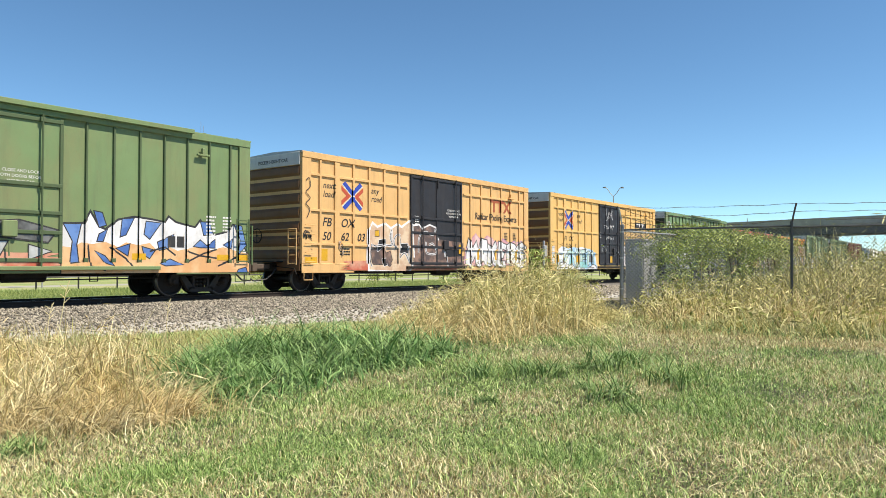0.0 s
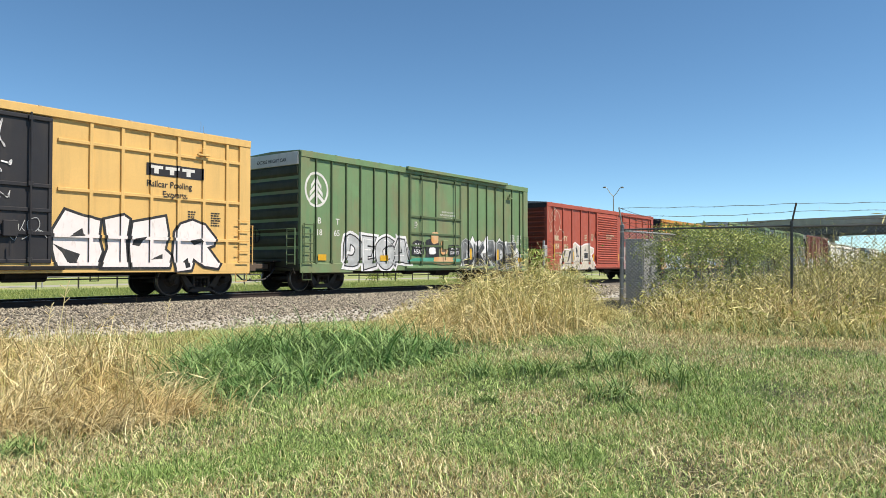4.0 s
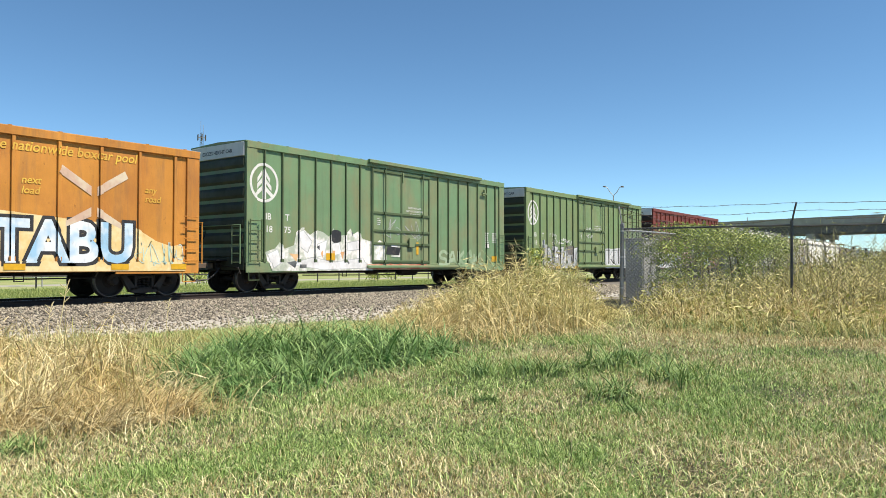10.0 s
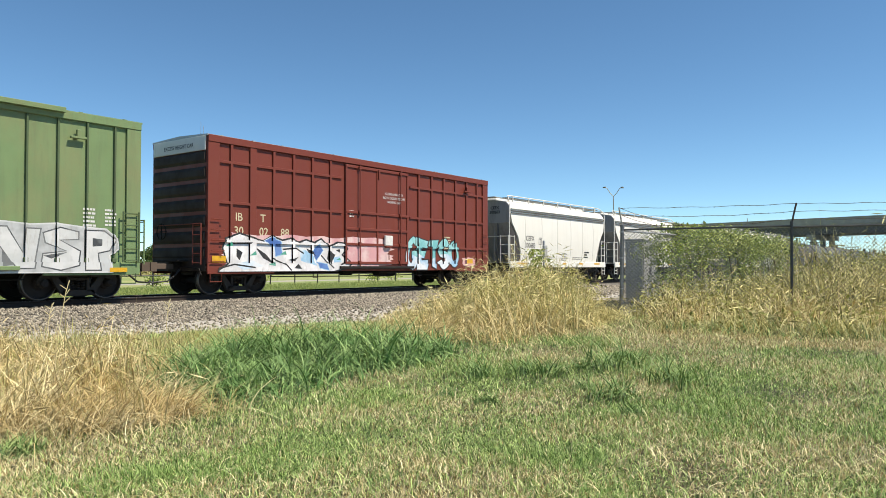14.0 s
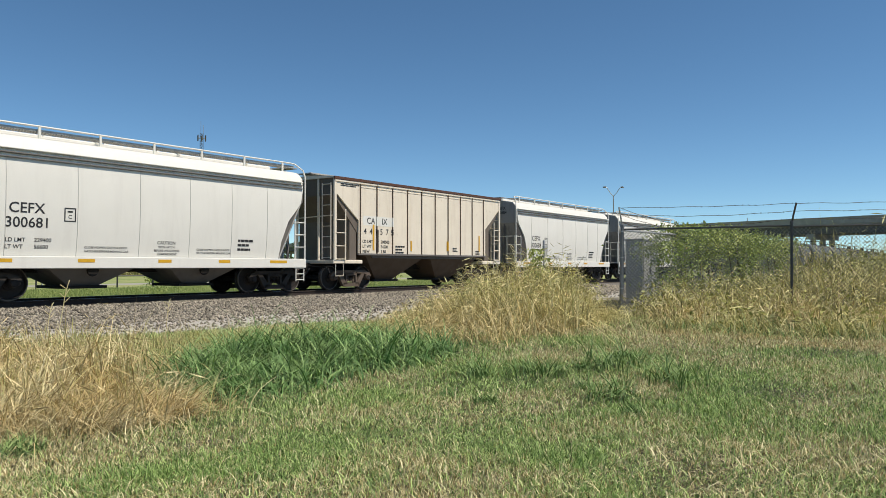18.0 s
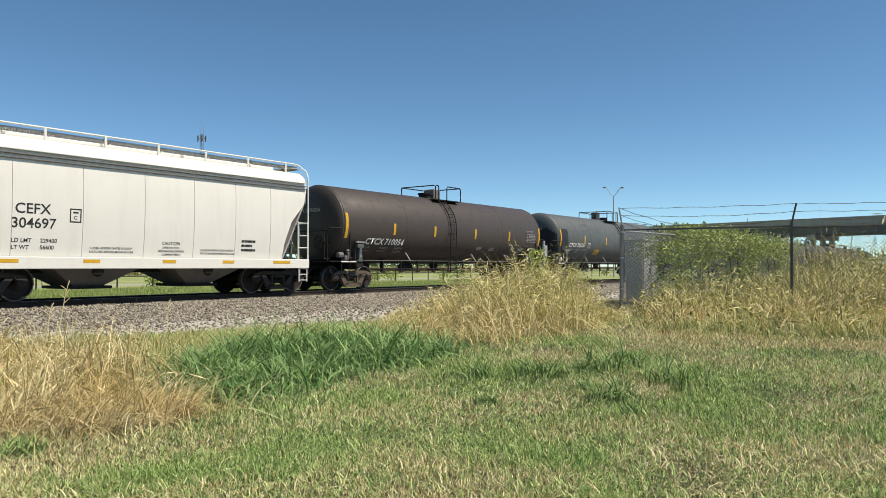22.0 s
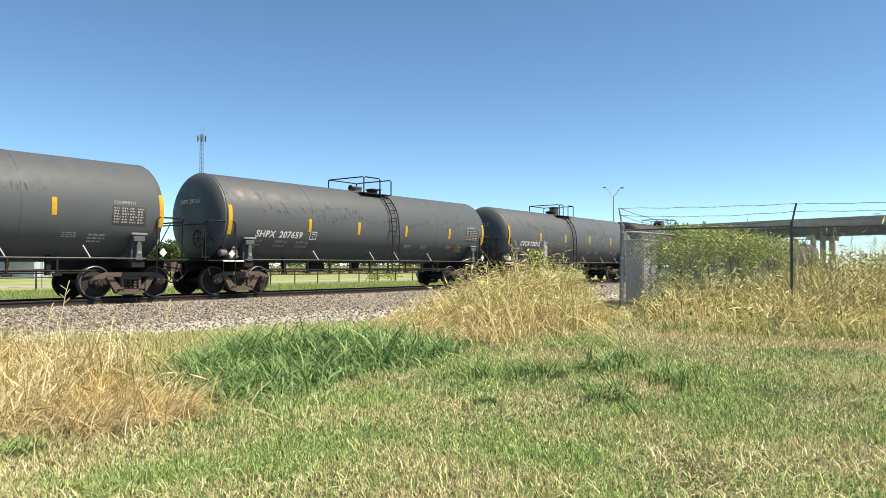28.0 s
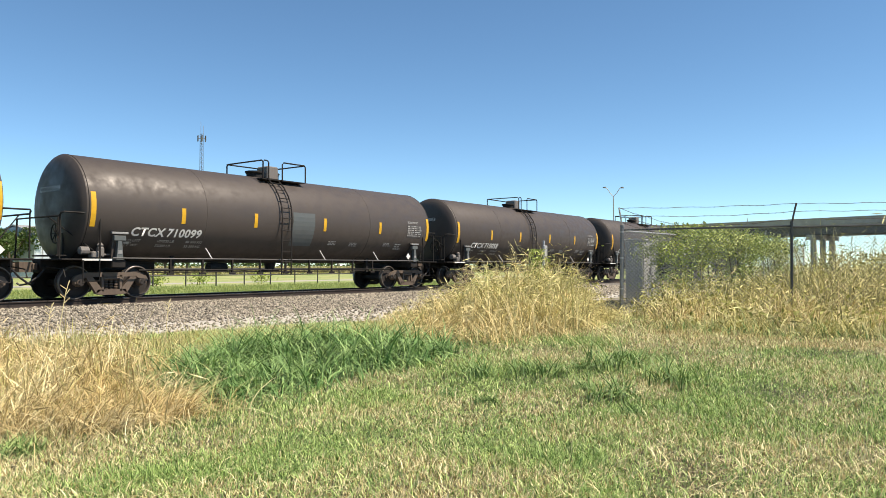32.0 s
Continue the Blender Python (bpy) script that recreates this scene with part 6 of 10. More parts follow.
side.piece(SILVER, SP_GREY, [[(0.0, 0.92), (0.10, 0.95), (0.22, 0.93), (0.34, 0.97), (0.44, 1.0), (0.56, 0.96), (0.68, 1.0), (0.80, 0.95), (0.93, 0.92), (0.99, 0.72), (1.0, 0.5), (0.95, 0.36), (0.96, 0.0), (0.0, 0.0)]], SP_BRIGHT, 0.035, "silver sprayed letters with thin dark outlines")
side.piece(SILVER, SP_BRIGHT, [[(0.03, 0.86), (0.13, 0.86), (0.13, 0.56), (0.22, 0.86), (0.34, 0.88), (0.20, 0.50), (0.33, 0.08), (0.22, 0.08), (0.14, 0.36), (0.14, 0.06), (0.04, 0.06)],
                              [(0.37, 0.90), (0.46, 0.90), (0.53, 0.40), (0.54, 0.88), (0.61, 0.88), (0.58, 0.08), (0.50, 0.08), (0.43, 0.52), (0.42, 0.08), (0.35, 0.08)],
                              [(0.79, 0.84), (0.70, 0.92), (0.62, 0.80), (0.63, 0.60), (0.73, 0.44), (0.62, 0.38), (0.61, 0.12), (0.70, 0.04), (0.79, 0.14), (0.80, 0.44), (0.70, 0.66), (0.79, 0.68)],
                              [(0.82, 0.88), (0.92, 0.88), (0.98, 0.70), (0.95, 0.46), (0.89, 0.40), (0.90, 0.04), (0.82, 0.04)]], SP_DARK, 0.035)
side.piece(SILVER, SP_DARK, [[(0.15, 0.44), (0.19, 0.44), (0.30, 0.14), (0.26, 0.16)], [(0.86, 0.72), (0.91, 0.70), (0.91, 0.56), (0.86, 0.54)], [(0.62, 0.34), (0.74, 0.42), (0.66, 0.28)], [(0.44, 0.44), (0.49, 0.16), (0.44, 0.12)]])
for z, x in ((2.5, -5.2), (3.0, -0.9), (2.6, -0.8)):
    side.scrawl(x, x + 0.8, z - 0.1, z + 0.15, SP_WHITE, int(90 + z * 10), 0.02, 5)
side.patch(-3.15, -2.45, 1.5, 2.0, SHADE_GREY, 8, 4, 0.02)
side.reflector(-6.85, 1.05, 0.5, 0.22)
for x in (-4.6, -2.3, 6.85):
    side.reflector(x, 0.74, 0.5, 0.12)
put(car, 144.4)

# maroon boxcar
car, side = boxcar("clean maroon boxcar with white, blue and aqua graffiti", "grid", MAROON, MAROON, BROWN_BLACK, 4.97, WHITE_CAR)
for body, x in (("IB", -6.7), ("T", -5.7)):
    side.text(body, x, 2.35, 0.36, CREAM_INK)
for body, x in (("30", -6.75), ("02", -5.75), ("88", -4.85)):
    side.text(body, x, 1.90, 0.38, CREAM_INK)
door_words(side, 0.95, 3.72, 0.13, WHITE)
end_words(car, HALF, 4.97, INK)
side.print(-1.6, 3.0, 0.3, 0.3, 3, WHITE)
side.print(4.3, 2.2, 0.9, 0.6, 5, CREAM_INK, 2)
side.patch(-7.2, 0.6, 0.8, 1.95, SP_PINK, 80, 30, 0.12)
CRE = (-7.35, -1.45, 0.70, 1.98)
side.piece(CRE, SP_WHITE, [[(0.0, 0.06), (0.06, 0.22), (0.03, 0.60), (0.05, 0.84), (0.14, 0.98), (0.24, 0.86), (0.30, 0.80), (0.36, 0.94), (0.44, 0.84), (0.50, 0.90), (0.56, 0.80), (0.62, 0.88), (0.68, 0.80), (0.74, 0.92), (0.80, 0.72), (0.88, 0.84), (0.93, 0.82), (0.96, 0.66), (0.92, 0.48), (1.0, 0.24), (0.96, 0.10), (0.84, 0.0), (0.0, 0.0)]], SP_BLACK, 0.06, "white and blue sprayed letters with black outlines")
side.piece(CRE, SP_NAVY, [[(0.30, 0.80), (0.36, 0.92), (0.42, 0.82), (0.44, 0.46), (0.38, 0.40), (0.37, 0.66)], [(0.66, 0.56), (0.72, 0.78), (0.76, 0.60), (0.70, 0.30)], [(0.70, 0.28), (0.78, 0.22), (0.80, 0.04), (0.72, 0.10)]], SP_SKY, 0.03, "blue fill of the letters")
side.piece(CRE, SP_SKY, [[(0.56, 0.70), (0.66, 0.50), (0.70, 0.16), (0.58, 0.30)], [(0.84, 0.40), (0.90, 0.44), (0.92, 0.28), (0.85, 0.26)], [(0.10, 0.20), (0.22, 0.30), (0.30, 0.16), (0.16, 0.06)]])
side.piece(CRE, SP_TEAL, [[(0.05, 0.64), (0.08, 0.76), (0.10, 0.66)], [(0.20, 0.42), (0.24, 0.54), (0.25, 0.44)], [(0.42, 0.46), (0.46, 0.56), (0.47, 0.46)], [(0.33, 0.20), (0.38, 0.28), (0.38, 0.16)], [(0.87, 0.34), (0.90, 0.40), (0.91, 0.32)]])
side.piece(CRE, SP_BLACK, [[(0.08, 0.74), (0.22, 0.76), (0.21, 0.72), (0.09, 0.70)], [(0.24, 0.66), (0.32, 0.46), (0.38, 0.20), (0.30, 0.36)], [(0.48, 0.32), (0.56, 0.40), (0.53, 0.28)], [(0.12, 0.60), (0.16, 0.50), (0.14, 0.30), (0.12, 0.40)], [(0.62, 0.64), (0.66, 0.58), (0.70, 0.44), (0.64, 0.52)], [(0.80, 0.60), (0.86, 0.48), (0.82, 0.20), (0.79, 0.36)], [(0.86, 0.62), (0.90, 0.64), (0.90, 0.54)], [(0.52, 0.10), (0.55, 0.22), (0.58, 0.08)]])
for pts in ([(0.0, 0.1), (0.10, 0.20), (0.24, 0.12)], [(0.36, 0.36), (0.46, 0.20), (0.50, 0.04)], [(0.44, 0.60), (0.54, 0.64), (0.60, 0.50)], [(0.74, 0.46), (0.78, 0.30), (0.84, 0.10)], [(0.90, 0.20), (0.98, 0.30)]):
    side.stroke([(-7.35 + 5.9 * u, 0.70 + 1.28 * v) for u, v in pts], 0.05, SP_BLACK)
side.tag("GETSO", 1.75, 5.4, 0.76, 2.05, SP_AQUA, SP_BLACK, 82, 0.10, 0.04, 0.1, None, SP_SKY, "aqua sprayed letters with black outlines")
side.patch(5.7, 6.7, 0.9, 1.3, SP_PINK, 83, 10, 0.2)
for x in (-7.6, 6.0):
    side.reflector(x, 1.02, 0.55, 0.2)
part("valve_box", Shape().box(0.3, 0.75, -1.62, -1.53, 1.7, 2.1, 0.02), WHITE, car)
put(car, 162.1)

# ---- covered hoppers ----
HALF_H = 5.6
SEAM = plain("dusty_weld_seam", (0.54, 0.53, 0.49), 0.6)
# grey on the white hoppers' ends stands in for the shade there
HOPPER_END = paint("shaded_grey_end_paint", (0.36, 0.35, 0.33), 0.45, 0.08, 0.6)
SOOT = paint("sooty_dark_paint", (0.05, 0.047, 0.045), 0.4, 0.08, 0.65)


def hopper_shell(prof, ext):
    """A car body from (half width, height) rows, each with its own half length."""
    s = Shape()
    n = len(prof)
    pts = []
    for (w, z), l in zip(prof, ext):
        pts += [(-l, -w, z), (l, -w, z), (l, w, z), (-l, w, z)]
    f = [(3, 2, 1, 0), tuple(4 * (n - 1) + k for k in range(4))]
    for i in range(n - 1):
        for k in range(4):
            f.append((4 * i + k, 4 * i + (k + 1) % 4, 4 * i + 4 + (k + 1) % 4, 4 * i + 4 + k))
    return s.add(pts, f)


def white_hopper(label):
    car = thing("covered_hopper", label, "hopper car", "cars of the freight train")
    prof = [(1.40, 1.10), (1.47, 1.7), (1.50, 2.4), (1.50, 3.05), (1.47, 3.55), (1.41, 3.92), (1.22, 4.14), (0.7, 4.24), (0.02, 4.28)]
    ext = [4.44, 4.52, 4.80, 5.36, 5.48, 5.48, 5.48, 5.48, 5.48]
    part("body", hopper_shell(prof, ext), WHITE_CAR, car, "", 35)
    # the two lower eave ribs are darker grey than the top one
    for k, z in enumerate((3.57, 3.68, 3.79)):
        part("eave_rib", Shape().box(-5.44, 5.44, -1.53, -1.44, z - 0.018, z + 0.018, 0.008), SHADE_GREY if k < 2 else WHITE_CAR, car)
    for x in (-4.1, -2.35, -0.6, 1.0, 2.5, 3.9):
        s = Shape()
        s.tube([(x, -1.402, 1.12), (x, -1.472, 1.7), (x, -1.502, 2.4), (x, -1.502, 3.05), (x, -1.474, 3.5)], 0.009, 4)
        part("weld_seam", s, SEAM, car)
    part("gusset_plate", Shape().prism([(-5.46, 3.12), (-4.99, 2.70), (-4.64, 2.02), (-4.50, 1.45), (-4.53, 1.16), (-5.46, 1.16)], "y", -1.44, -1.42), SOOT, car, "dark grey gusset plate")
    # end plates, their shade put into a greyer colour, and hopper chutes
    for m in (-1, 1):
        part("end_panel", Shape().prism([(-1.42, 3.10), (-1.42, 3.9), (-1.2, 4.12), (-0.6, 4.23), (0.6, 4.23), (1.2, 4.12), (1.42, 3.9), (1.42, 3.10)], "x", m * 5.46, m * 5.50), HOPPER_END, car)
        part("slope_sheet", Shape().add([(m * 4.46, -1.36, 1.10), (m * 5.47, -1.36, 3.12), (m * 5.47, 1.36, 3.12), (m * 4.46, 1.36, 1.10), (m * 4.51, -1.36, 1.08), (m * 5.52, -1.36, 3.10), (m * 5.52, 1.36, 3.10), (m * 4.51, 1.36, 1.08)], [(0, 1, 2, 3), (7, 6, 5, 4), (0, 4, 5, 1), (1, 5, 6, 2), (2, 6, 7, 3), (3, 7, 4, 0)]), HOPPER_END, car, "slope sheet in grey with its shade painted in")
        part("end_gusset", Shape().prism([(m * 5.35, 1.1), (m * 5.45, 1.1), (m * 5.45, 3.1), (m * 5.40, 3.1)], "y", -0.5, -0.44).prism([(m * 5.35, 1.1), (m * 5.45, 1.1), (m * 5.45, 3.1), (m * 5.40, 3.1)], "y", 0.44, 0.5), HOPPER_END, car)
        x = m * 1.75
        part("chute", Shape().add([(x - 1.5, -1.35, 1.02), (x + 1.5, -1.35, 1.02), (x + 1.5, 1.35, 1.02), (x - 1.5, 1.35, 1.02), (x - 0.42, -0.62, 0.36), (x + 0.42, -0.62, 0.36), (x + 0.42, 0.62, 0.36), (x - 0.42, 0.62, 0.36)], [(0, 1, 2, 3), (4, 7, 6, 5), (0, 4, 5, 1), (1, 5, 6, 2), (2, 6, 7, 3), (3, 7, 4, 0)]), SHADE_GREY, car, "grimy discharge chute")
        part("chute_gate", Shape().box(x - 0.62, x + 0.62, -0.75, 0.75, 0.28, 0.36, 0.01), UNDER, car)
        part("vibrator_bracket", Shape().lathe([(-1.16, 0.16), (-1.12, 0.17)], "y", 12, (x, 0, 0.78)), UNDER, car)
    for m in (-1, 1):
        part("side_sill", Shape().box(-HALF_H, HALF_H, m * 1.44, m * 1.52, 0.83, 1.14, 0.015), WHITE_CAR, car)
    part("centre_sill", Shape().box(-HALF_H + 0.1, HALF_H - 0.1, -0.24, 0.24, 0.72, 1.0, 0.02), UNDER, car)
    part("end_deck", Shape().box(-HALF_H, -4.3, -1.4, 1.4, 0.98, 1.06, 0.01), UNDER, car)
    part("end_deck", Shape().box(4.3, HALF_H, -1.4, 1.4, 0.98, 1.06, 0.01), UNDER, car)
    # roof walk with its rail
    for m in (-1, 1):
        part("roof_rail", Shape().tube([(-5.58, m * 1.46, 0.9), (-5.58, m * 1.46, 4.0), (-5.54, m * 1.40, 4.22), (-5.34, m * 1.20, 4.44), (-5.1, m * 1.18, 4.46), (5.1, m * 1.18, 4.46), (5.34, m * 1.20, 4.44), (5.54, m * 1.40, 4.22), (5.58, m * 1.46, 4.0), (5.58, m * 1.46, 0.9)], 0.028, 6), WHITE_CAR, car)
        for k in range(7):
            x = -4.8 + k * 1.6
            part("rail_stanchion", Shape().box(x - 0.035, x + 0.035, m * 1.16, m * 1.20, 4.12, 4.46, 0.008).tube([(x, m * 1.18, 4.2), (x + 0.4, m * 0.8, 4.36)], 0.012, 4), WHITE_CAR, car)
        walkway = Shape()
        for k in range(150):
            x = -5.2 + k * 0.07
            walkway.box(x, x + 0.028, m * 0.72, m * 1.12, 4.35, 4.385)
        for q in (0.72, 0.92, 1.12):
            walkway.box(-5.25, 5.35, m * q - 0.012, m * q + 0.012, 4.335, 4.39)
        tagged(part("roof_walk", walkway, ROOF, car, "galvanised grating along the roof"), kind="stuff")
    for m in (-1, 1):
        part("end_walk", Shape().box(m * 5.3, m * 5.85, -0.75, 0.75, 4.36, 4.40, 0.008), ROOF, car, "grating platform over the end")
    part("hatch_trough", Shape().box(-5.0, 5.0, -0.32, 0.32, 4.24, 4.4, 0.03), WHITE_CAR, car)
    for k in range(4):
        part("hatch_strap", Shape().box(-3.9 + k * 2.6, -3.8 + k * 2.6, -0.38, 0.38, 4.36, 4.44, 0.01), WHITE_CAR, car)
    # ladders, steps, end rails
    for m in (-1, 1):
        ladder(car, m * 5.56, m * 5.12, -1.47, 1.12, 2.40, 4, WHITE_CAR, True, "side_ladder")
        ladder(car, -1.42, -0.95, m * 5.62, 1.1, 2.4, 4, WHITE_CAR, True, "end_ladder", "y")
        ladder(car, m * 5.55 - 0.02, m * 5.55 - 0.02 - m * 0.36, -1.47, 0.42, 0.82, 3, WHITE_CAR, True, "step_ladder")
        part("end_handrail", Shape().tube([(m * 5.62, -1.42, 2.40), (m * 5.62, 1.42, 2.40)], 0.02, 5), WHITE_CAR, car)
        for y in (-0.71, 0.71):
            part("end_post", Shape().box(m * 5.42, m * 5.50, y - 0.04, y + 0.04, 1.05, 3.1, 0.01), SHADE_GREY, car)
    part("brake_wheel", Shape().tube([(-5.72, 0.5 + 0.27 * math.cos(a * 0.5236), 1.75 + 0.27 * math.sin(a * 0.5236)) for a in range(13)], 0.02, 5).tube([(-5.72, 0.23, 1.75), (-5.72, 0.77, 1.75)], 0.015).tube([(-5.72, 0.5, 1.48), (-5.72, 0.5, 2.02)], 0.015), WHITE_CAR, car)
    part("brake_reservoir", Shape().lathe([(4.5, 0.05), (4.56, 0.2), (5.3, 0.2), (5.36, 0.05)], "x", 12, (0, -0.2, 1.5)), WHITE_CAR, car, "", 40)
    part("valve_rack", Shape().box(4.6, 4.95, -0.9, -0.5, 1.1, 1.6, 0.03).box(4.7, 4.9, -1.1, -0.9, 1.3, 1.9, 0.02), UNDER, car)
    couplings(car, HALF_H, 6.36)
    trucks(car, (-4.6, 4.6), TRUCK_DARK)
    return car


def hopper_side_y(z):
    return -np.interp(z, [1.1, 1.7, 2.4, 3.0, 3.45], [1.40, 1.47, 1.50, 1.50, 1.47])


def curve_onto(me, fn, lift=0.006):
    for v in me.vertices:
        v.co.y = fn(v.co.z) - lift
    return me


def hopper_text(car, body, x, z, size, material=None):
    me = text_mesh(body, size, material or INK, spread=0.01 * size)
    me.transform(Matrix.Translation((x, 0, z)))
    part("lettering", curve_onto(me, hopper_side_y), material or INK, car)


def hopper_print(car, x, z, w, h, lines, cols=1):
    ob = bars(x, 0, z, w, h, lines, INK, car)
    for v in ob.data.vertices:
        v.co.y = hopper_side_y(v.co.z) - (0.008 if v.co.y < 0.002 else -0.004)
    tagged(ob, kind="stuff")


def dress_hopper(car, number):
    hopper_text(car, "CEFX", -4.04, 2.22, 0.36)
    hopper_text(car, number, -4.12, 1.86, 0.36)
    for i, (a, b) in enumerate((("LD LMT", "229400"), ("LT WT", "56600"))):
        hopper_text(car, a, -4.1, 1.50 - 0.17 * i, 0.14)
        hopper_text(car, b, -3.42, 1.50 - 0.17 * i, 0.14)
    s = Shape()
    for x0, x1, z0, z1 in ((-2.70, -2.40, 2.04, 2.07), (-2.70, -2.40, 2.37, 2.40), (-2.70, -2.67, 2.07, 2.37), (-2.43, -2.40, 2.07, 2.37), (-2.62, -2.48, 2.28, 2.32)):
        s.add([(x0, 0, z0), (x1, 0, z0), (x1, 0, z1), (x0, 0, z1)], [(0, 1, 2, 3)])
    part("plate_mark", curve_onto(s.mesh("plate_mark", INK), hopper_side_y), INK, car)
    hopper_text(car, "C", -2.60, 2.12, 0.14)
    for x in (-2.15, 1.25):
        hopper_text(car, "CLOSE HOPPER GATES & ROOF", x, 1.36, 0.085)
        hopper_text(car, "HATCHES BEFORE MOVING CAR", x, 1.26, 0.085)
    hopper_text(car, "CAUTION", -0.05, 1.52, 0.13)
    for i, row in enumerate(("OPEN HATCH", "BEFORE UNLOADING", "COMPARTMENT")):
        hopper_text(car, row, (-0.02, -0.14, -0.03)[i], 1.41 - 0.10 * i, 0.085)
    hopper_print(car, 2.75, 1.75, 0.75, 0.42, 3, 2)
    for row, z in (("CEFX", 3.78), (number, 3.56)):
        part("end_lettering", text_mesh(row, 0.21, INK, align="CENTER", spread=0.003), INK, car).matrix_basis = Matrix.Translation((-5.515, -0.55, z)) @ Matrix.Rotation(radians(-90), 4, "Z")
    for x, w in ((-4.95, 1.0), (-2.35, 0.45), (-0.05, 0.42), (2.0, 0.42), (4.0, 0.72)):
        part("reflector", Shape().box(x, x + w, -1.526, -1.52, 0.99, 1.08), REFLECT, car, "yellow reflective strip")


base = white_hopper("white two-bay covered hopper with a roof walkway")
dress = [("300683", 177.45), ("300681", 190.1), ("300684", 215.43), ("304697", 228.1)]
hoppers = [base] + [copy_thing(base, Matrix()) for _ in dress[1:]]
for car, (number, middle) in zip(hoppers, dress):
    dress_hopper(car, number)
    put(car, middle)


RUST_EDGE = paint("rusty_roof_edge", (0.10, 0.045, 0.028), 0.5, 0.4)
SLOPE_BROWN = paint("brown_slope_paint", (0.15, 0.125, 0.10), 0.5, 0.15, 0.65)
CHUTE = paint("rust_stained_chute_steel", (0.11, 0.075, 0.05), 0.5, 0.3)


def cream_hopper():
    car = thing("covered_hopper", "old cream covered hopper with flat ribbed sides and rusty roof edge", "hopper car", "cars of the freight train")
    top = 4.14
    poly = [(-5.6, top), (-5.6, 3.65), (-4.33, 2.62), (-4.33, 1.34), (4.33, 1.34), (4.33, 2.62), (5.6, 3.65), (5.6, top)]
    for m in (-1, 1):
        part("side_sheet", Shape().prism(poly, "y", m * 1.40, m * 1.46), CREAM, car)
    part("inner_body", Shape().prism([(-5.56, top), (-5.56, 3.50), (-3.5, 1.2), (3.5, 1.2), (5.56, 3.50), (5.56, top)], "y", -1.40, 1.40), SLOPE_BROWN, car, "dark brown slope sheets and ends")
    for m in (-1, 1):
        part("bulkhead", Shape().box(m * 4.36, m * 4.75, -1.38, 1.38, 1.1, 2.8, 0.02), SLOPE_BROWN, car, "dark brown bulkhead under the slope sheet")
    part("roof", Shape().prism([(-1.50, top), (-1.46, top + 0.05), (0, top + 0.16), (1.46, top + 0.05), (1.50, top)], "x", -5.65, 5.65), CREAM, car)
    part("roof_edge", Shape().box(-5.65, 5.65, -1.52, -1.44, top - 0.06, top + 0.05, 0.01), RUST_EDGE, car, "rust-brown roof edge")
    part("roof_edge", Shape().box(-5.65, 5.65, 1.44, 1.52, top - 0.06, top + 0.05, 0.01), RUST_EDGE, car, "rust-brown roof edge")
    part("roof_walk", Shape().box(-5.75, 5.75, -0.35, 0.35, top + 0.2, top + 0.25, 0.01), ROOF, car)
    for k in range(10):
        x = -4.25 + k * 0.933
        part("side_post", Shape().box(x - 0.018, x + 0.018, -1.50, -1.46, 1.34, top - 0.1, 0.004), CHUTE, car)
    part("top_rail", Shape().box(-5.6, 5.6, -1.50, -1.455, top - 0.14, top - 0.06, 0.01), CREAM, car)
    for k in range(9):
        x = -4.25 + k * 0.933
        part("panel_rail", Shape().box(x + 0.05, x + 0.88, -1.475, -1.458, 3.88, 3.92, 0.004), CREAM, car)
    part("bottom_rail", Shape().box(-4.35, 4.35, -1.49, -1.40, 1.30, 1.38, 0.01), SHADE_GREY, car)
    for m in (-1, 1):
        part("end_sill", Shape().box(m * 4.1, m * 5.65, -1.46, 1.46, 0.98, 1.12, 0.02), CREAM, car)
        part("corner_pillar", Shape().box(m * 5.5, m * 5.62, -1.48, -1.40, 1.1, top, 0.01), CREAM, car)
        part("corner_pillar", Shape().box(m * 5.5, m * 5.62, 1.40, 1.48, 1.1, top, 0.01), CREAM, car)
        part("end_post", Shape().box(m * 5.52, m * 5.60, -0.62, -0.54, 1.1, top, 0.01), CREAM, car)
        part("end_post", Shape().box(m * 5.52, m * 5.60, 0.54, 0.62, 1.1, top, 0.01), CREAM, car)
        part("end_handrail", Shape().tube([(m * 5.64, -1.4, 2.75), (m * 5.64, 1.4, 2.68)], 0.02, 5), CREAM, car)
        ladder(car, m * 5.55, m * 5.05, -1.49, 1.15, 2.6, 4, CREAM, False, "side_ladder")
        part("ladder_rail", Shape().box(m * 5.03, m * 5.08, -1.50, -1.46, 1.0, 3.0, 0.008), CREAM, car)
        ladder(car, -1.35, -0.9, m * 5.68, 1.2, 3.9, 8, CREAM, True, "end_ladder", "y")
        stirrup(car, m * 5.3 - 0.2, -1.42, 0.98, CREAM, 0.4, 0.45)
        x = m * 2.0
        part("chute", Shape().add([(x - 1.9, -1.4, 1.32), (x + 1.9, -1.4, 1.32), (x + 1.9, 1.4, 1.32), (x - 1.9, 1.4, 1.32), (x - 0.5, -0.65, 0.34), (x + 0.5, -0.65, 0.34), (x + 0.5, 0.65, 0.34), (x - 0.5, 0.65, 0.34)], [(0, 1, 2, 3), (4, 7, 6, 5), (0, 4, 5, 1), (1, 5, 6, 2), (2, 6, 7, 3), (3, 7, 4, 0)]), CHUTE, car, "rust-brown discharge chute")
        part("chute_gate", Shape().box(x - 0.75, x + 0.75, -0.8, 0.8, 0.27, 0.35, 0.01), UNDER, car)
    part("brake_housing", Shape().box(4.5, 5.2, -1.2, -0.5, 1.12, 2.5, 0.05), UNDER, car)
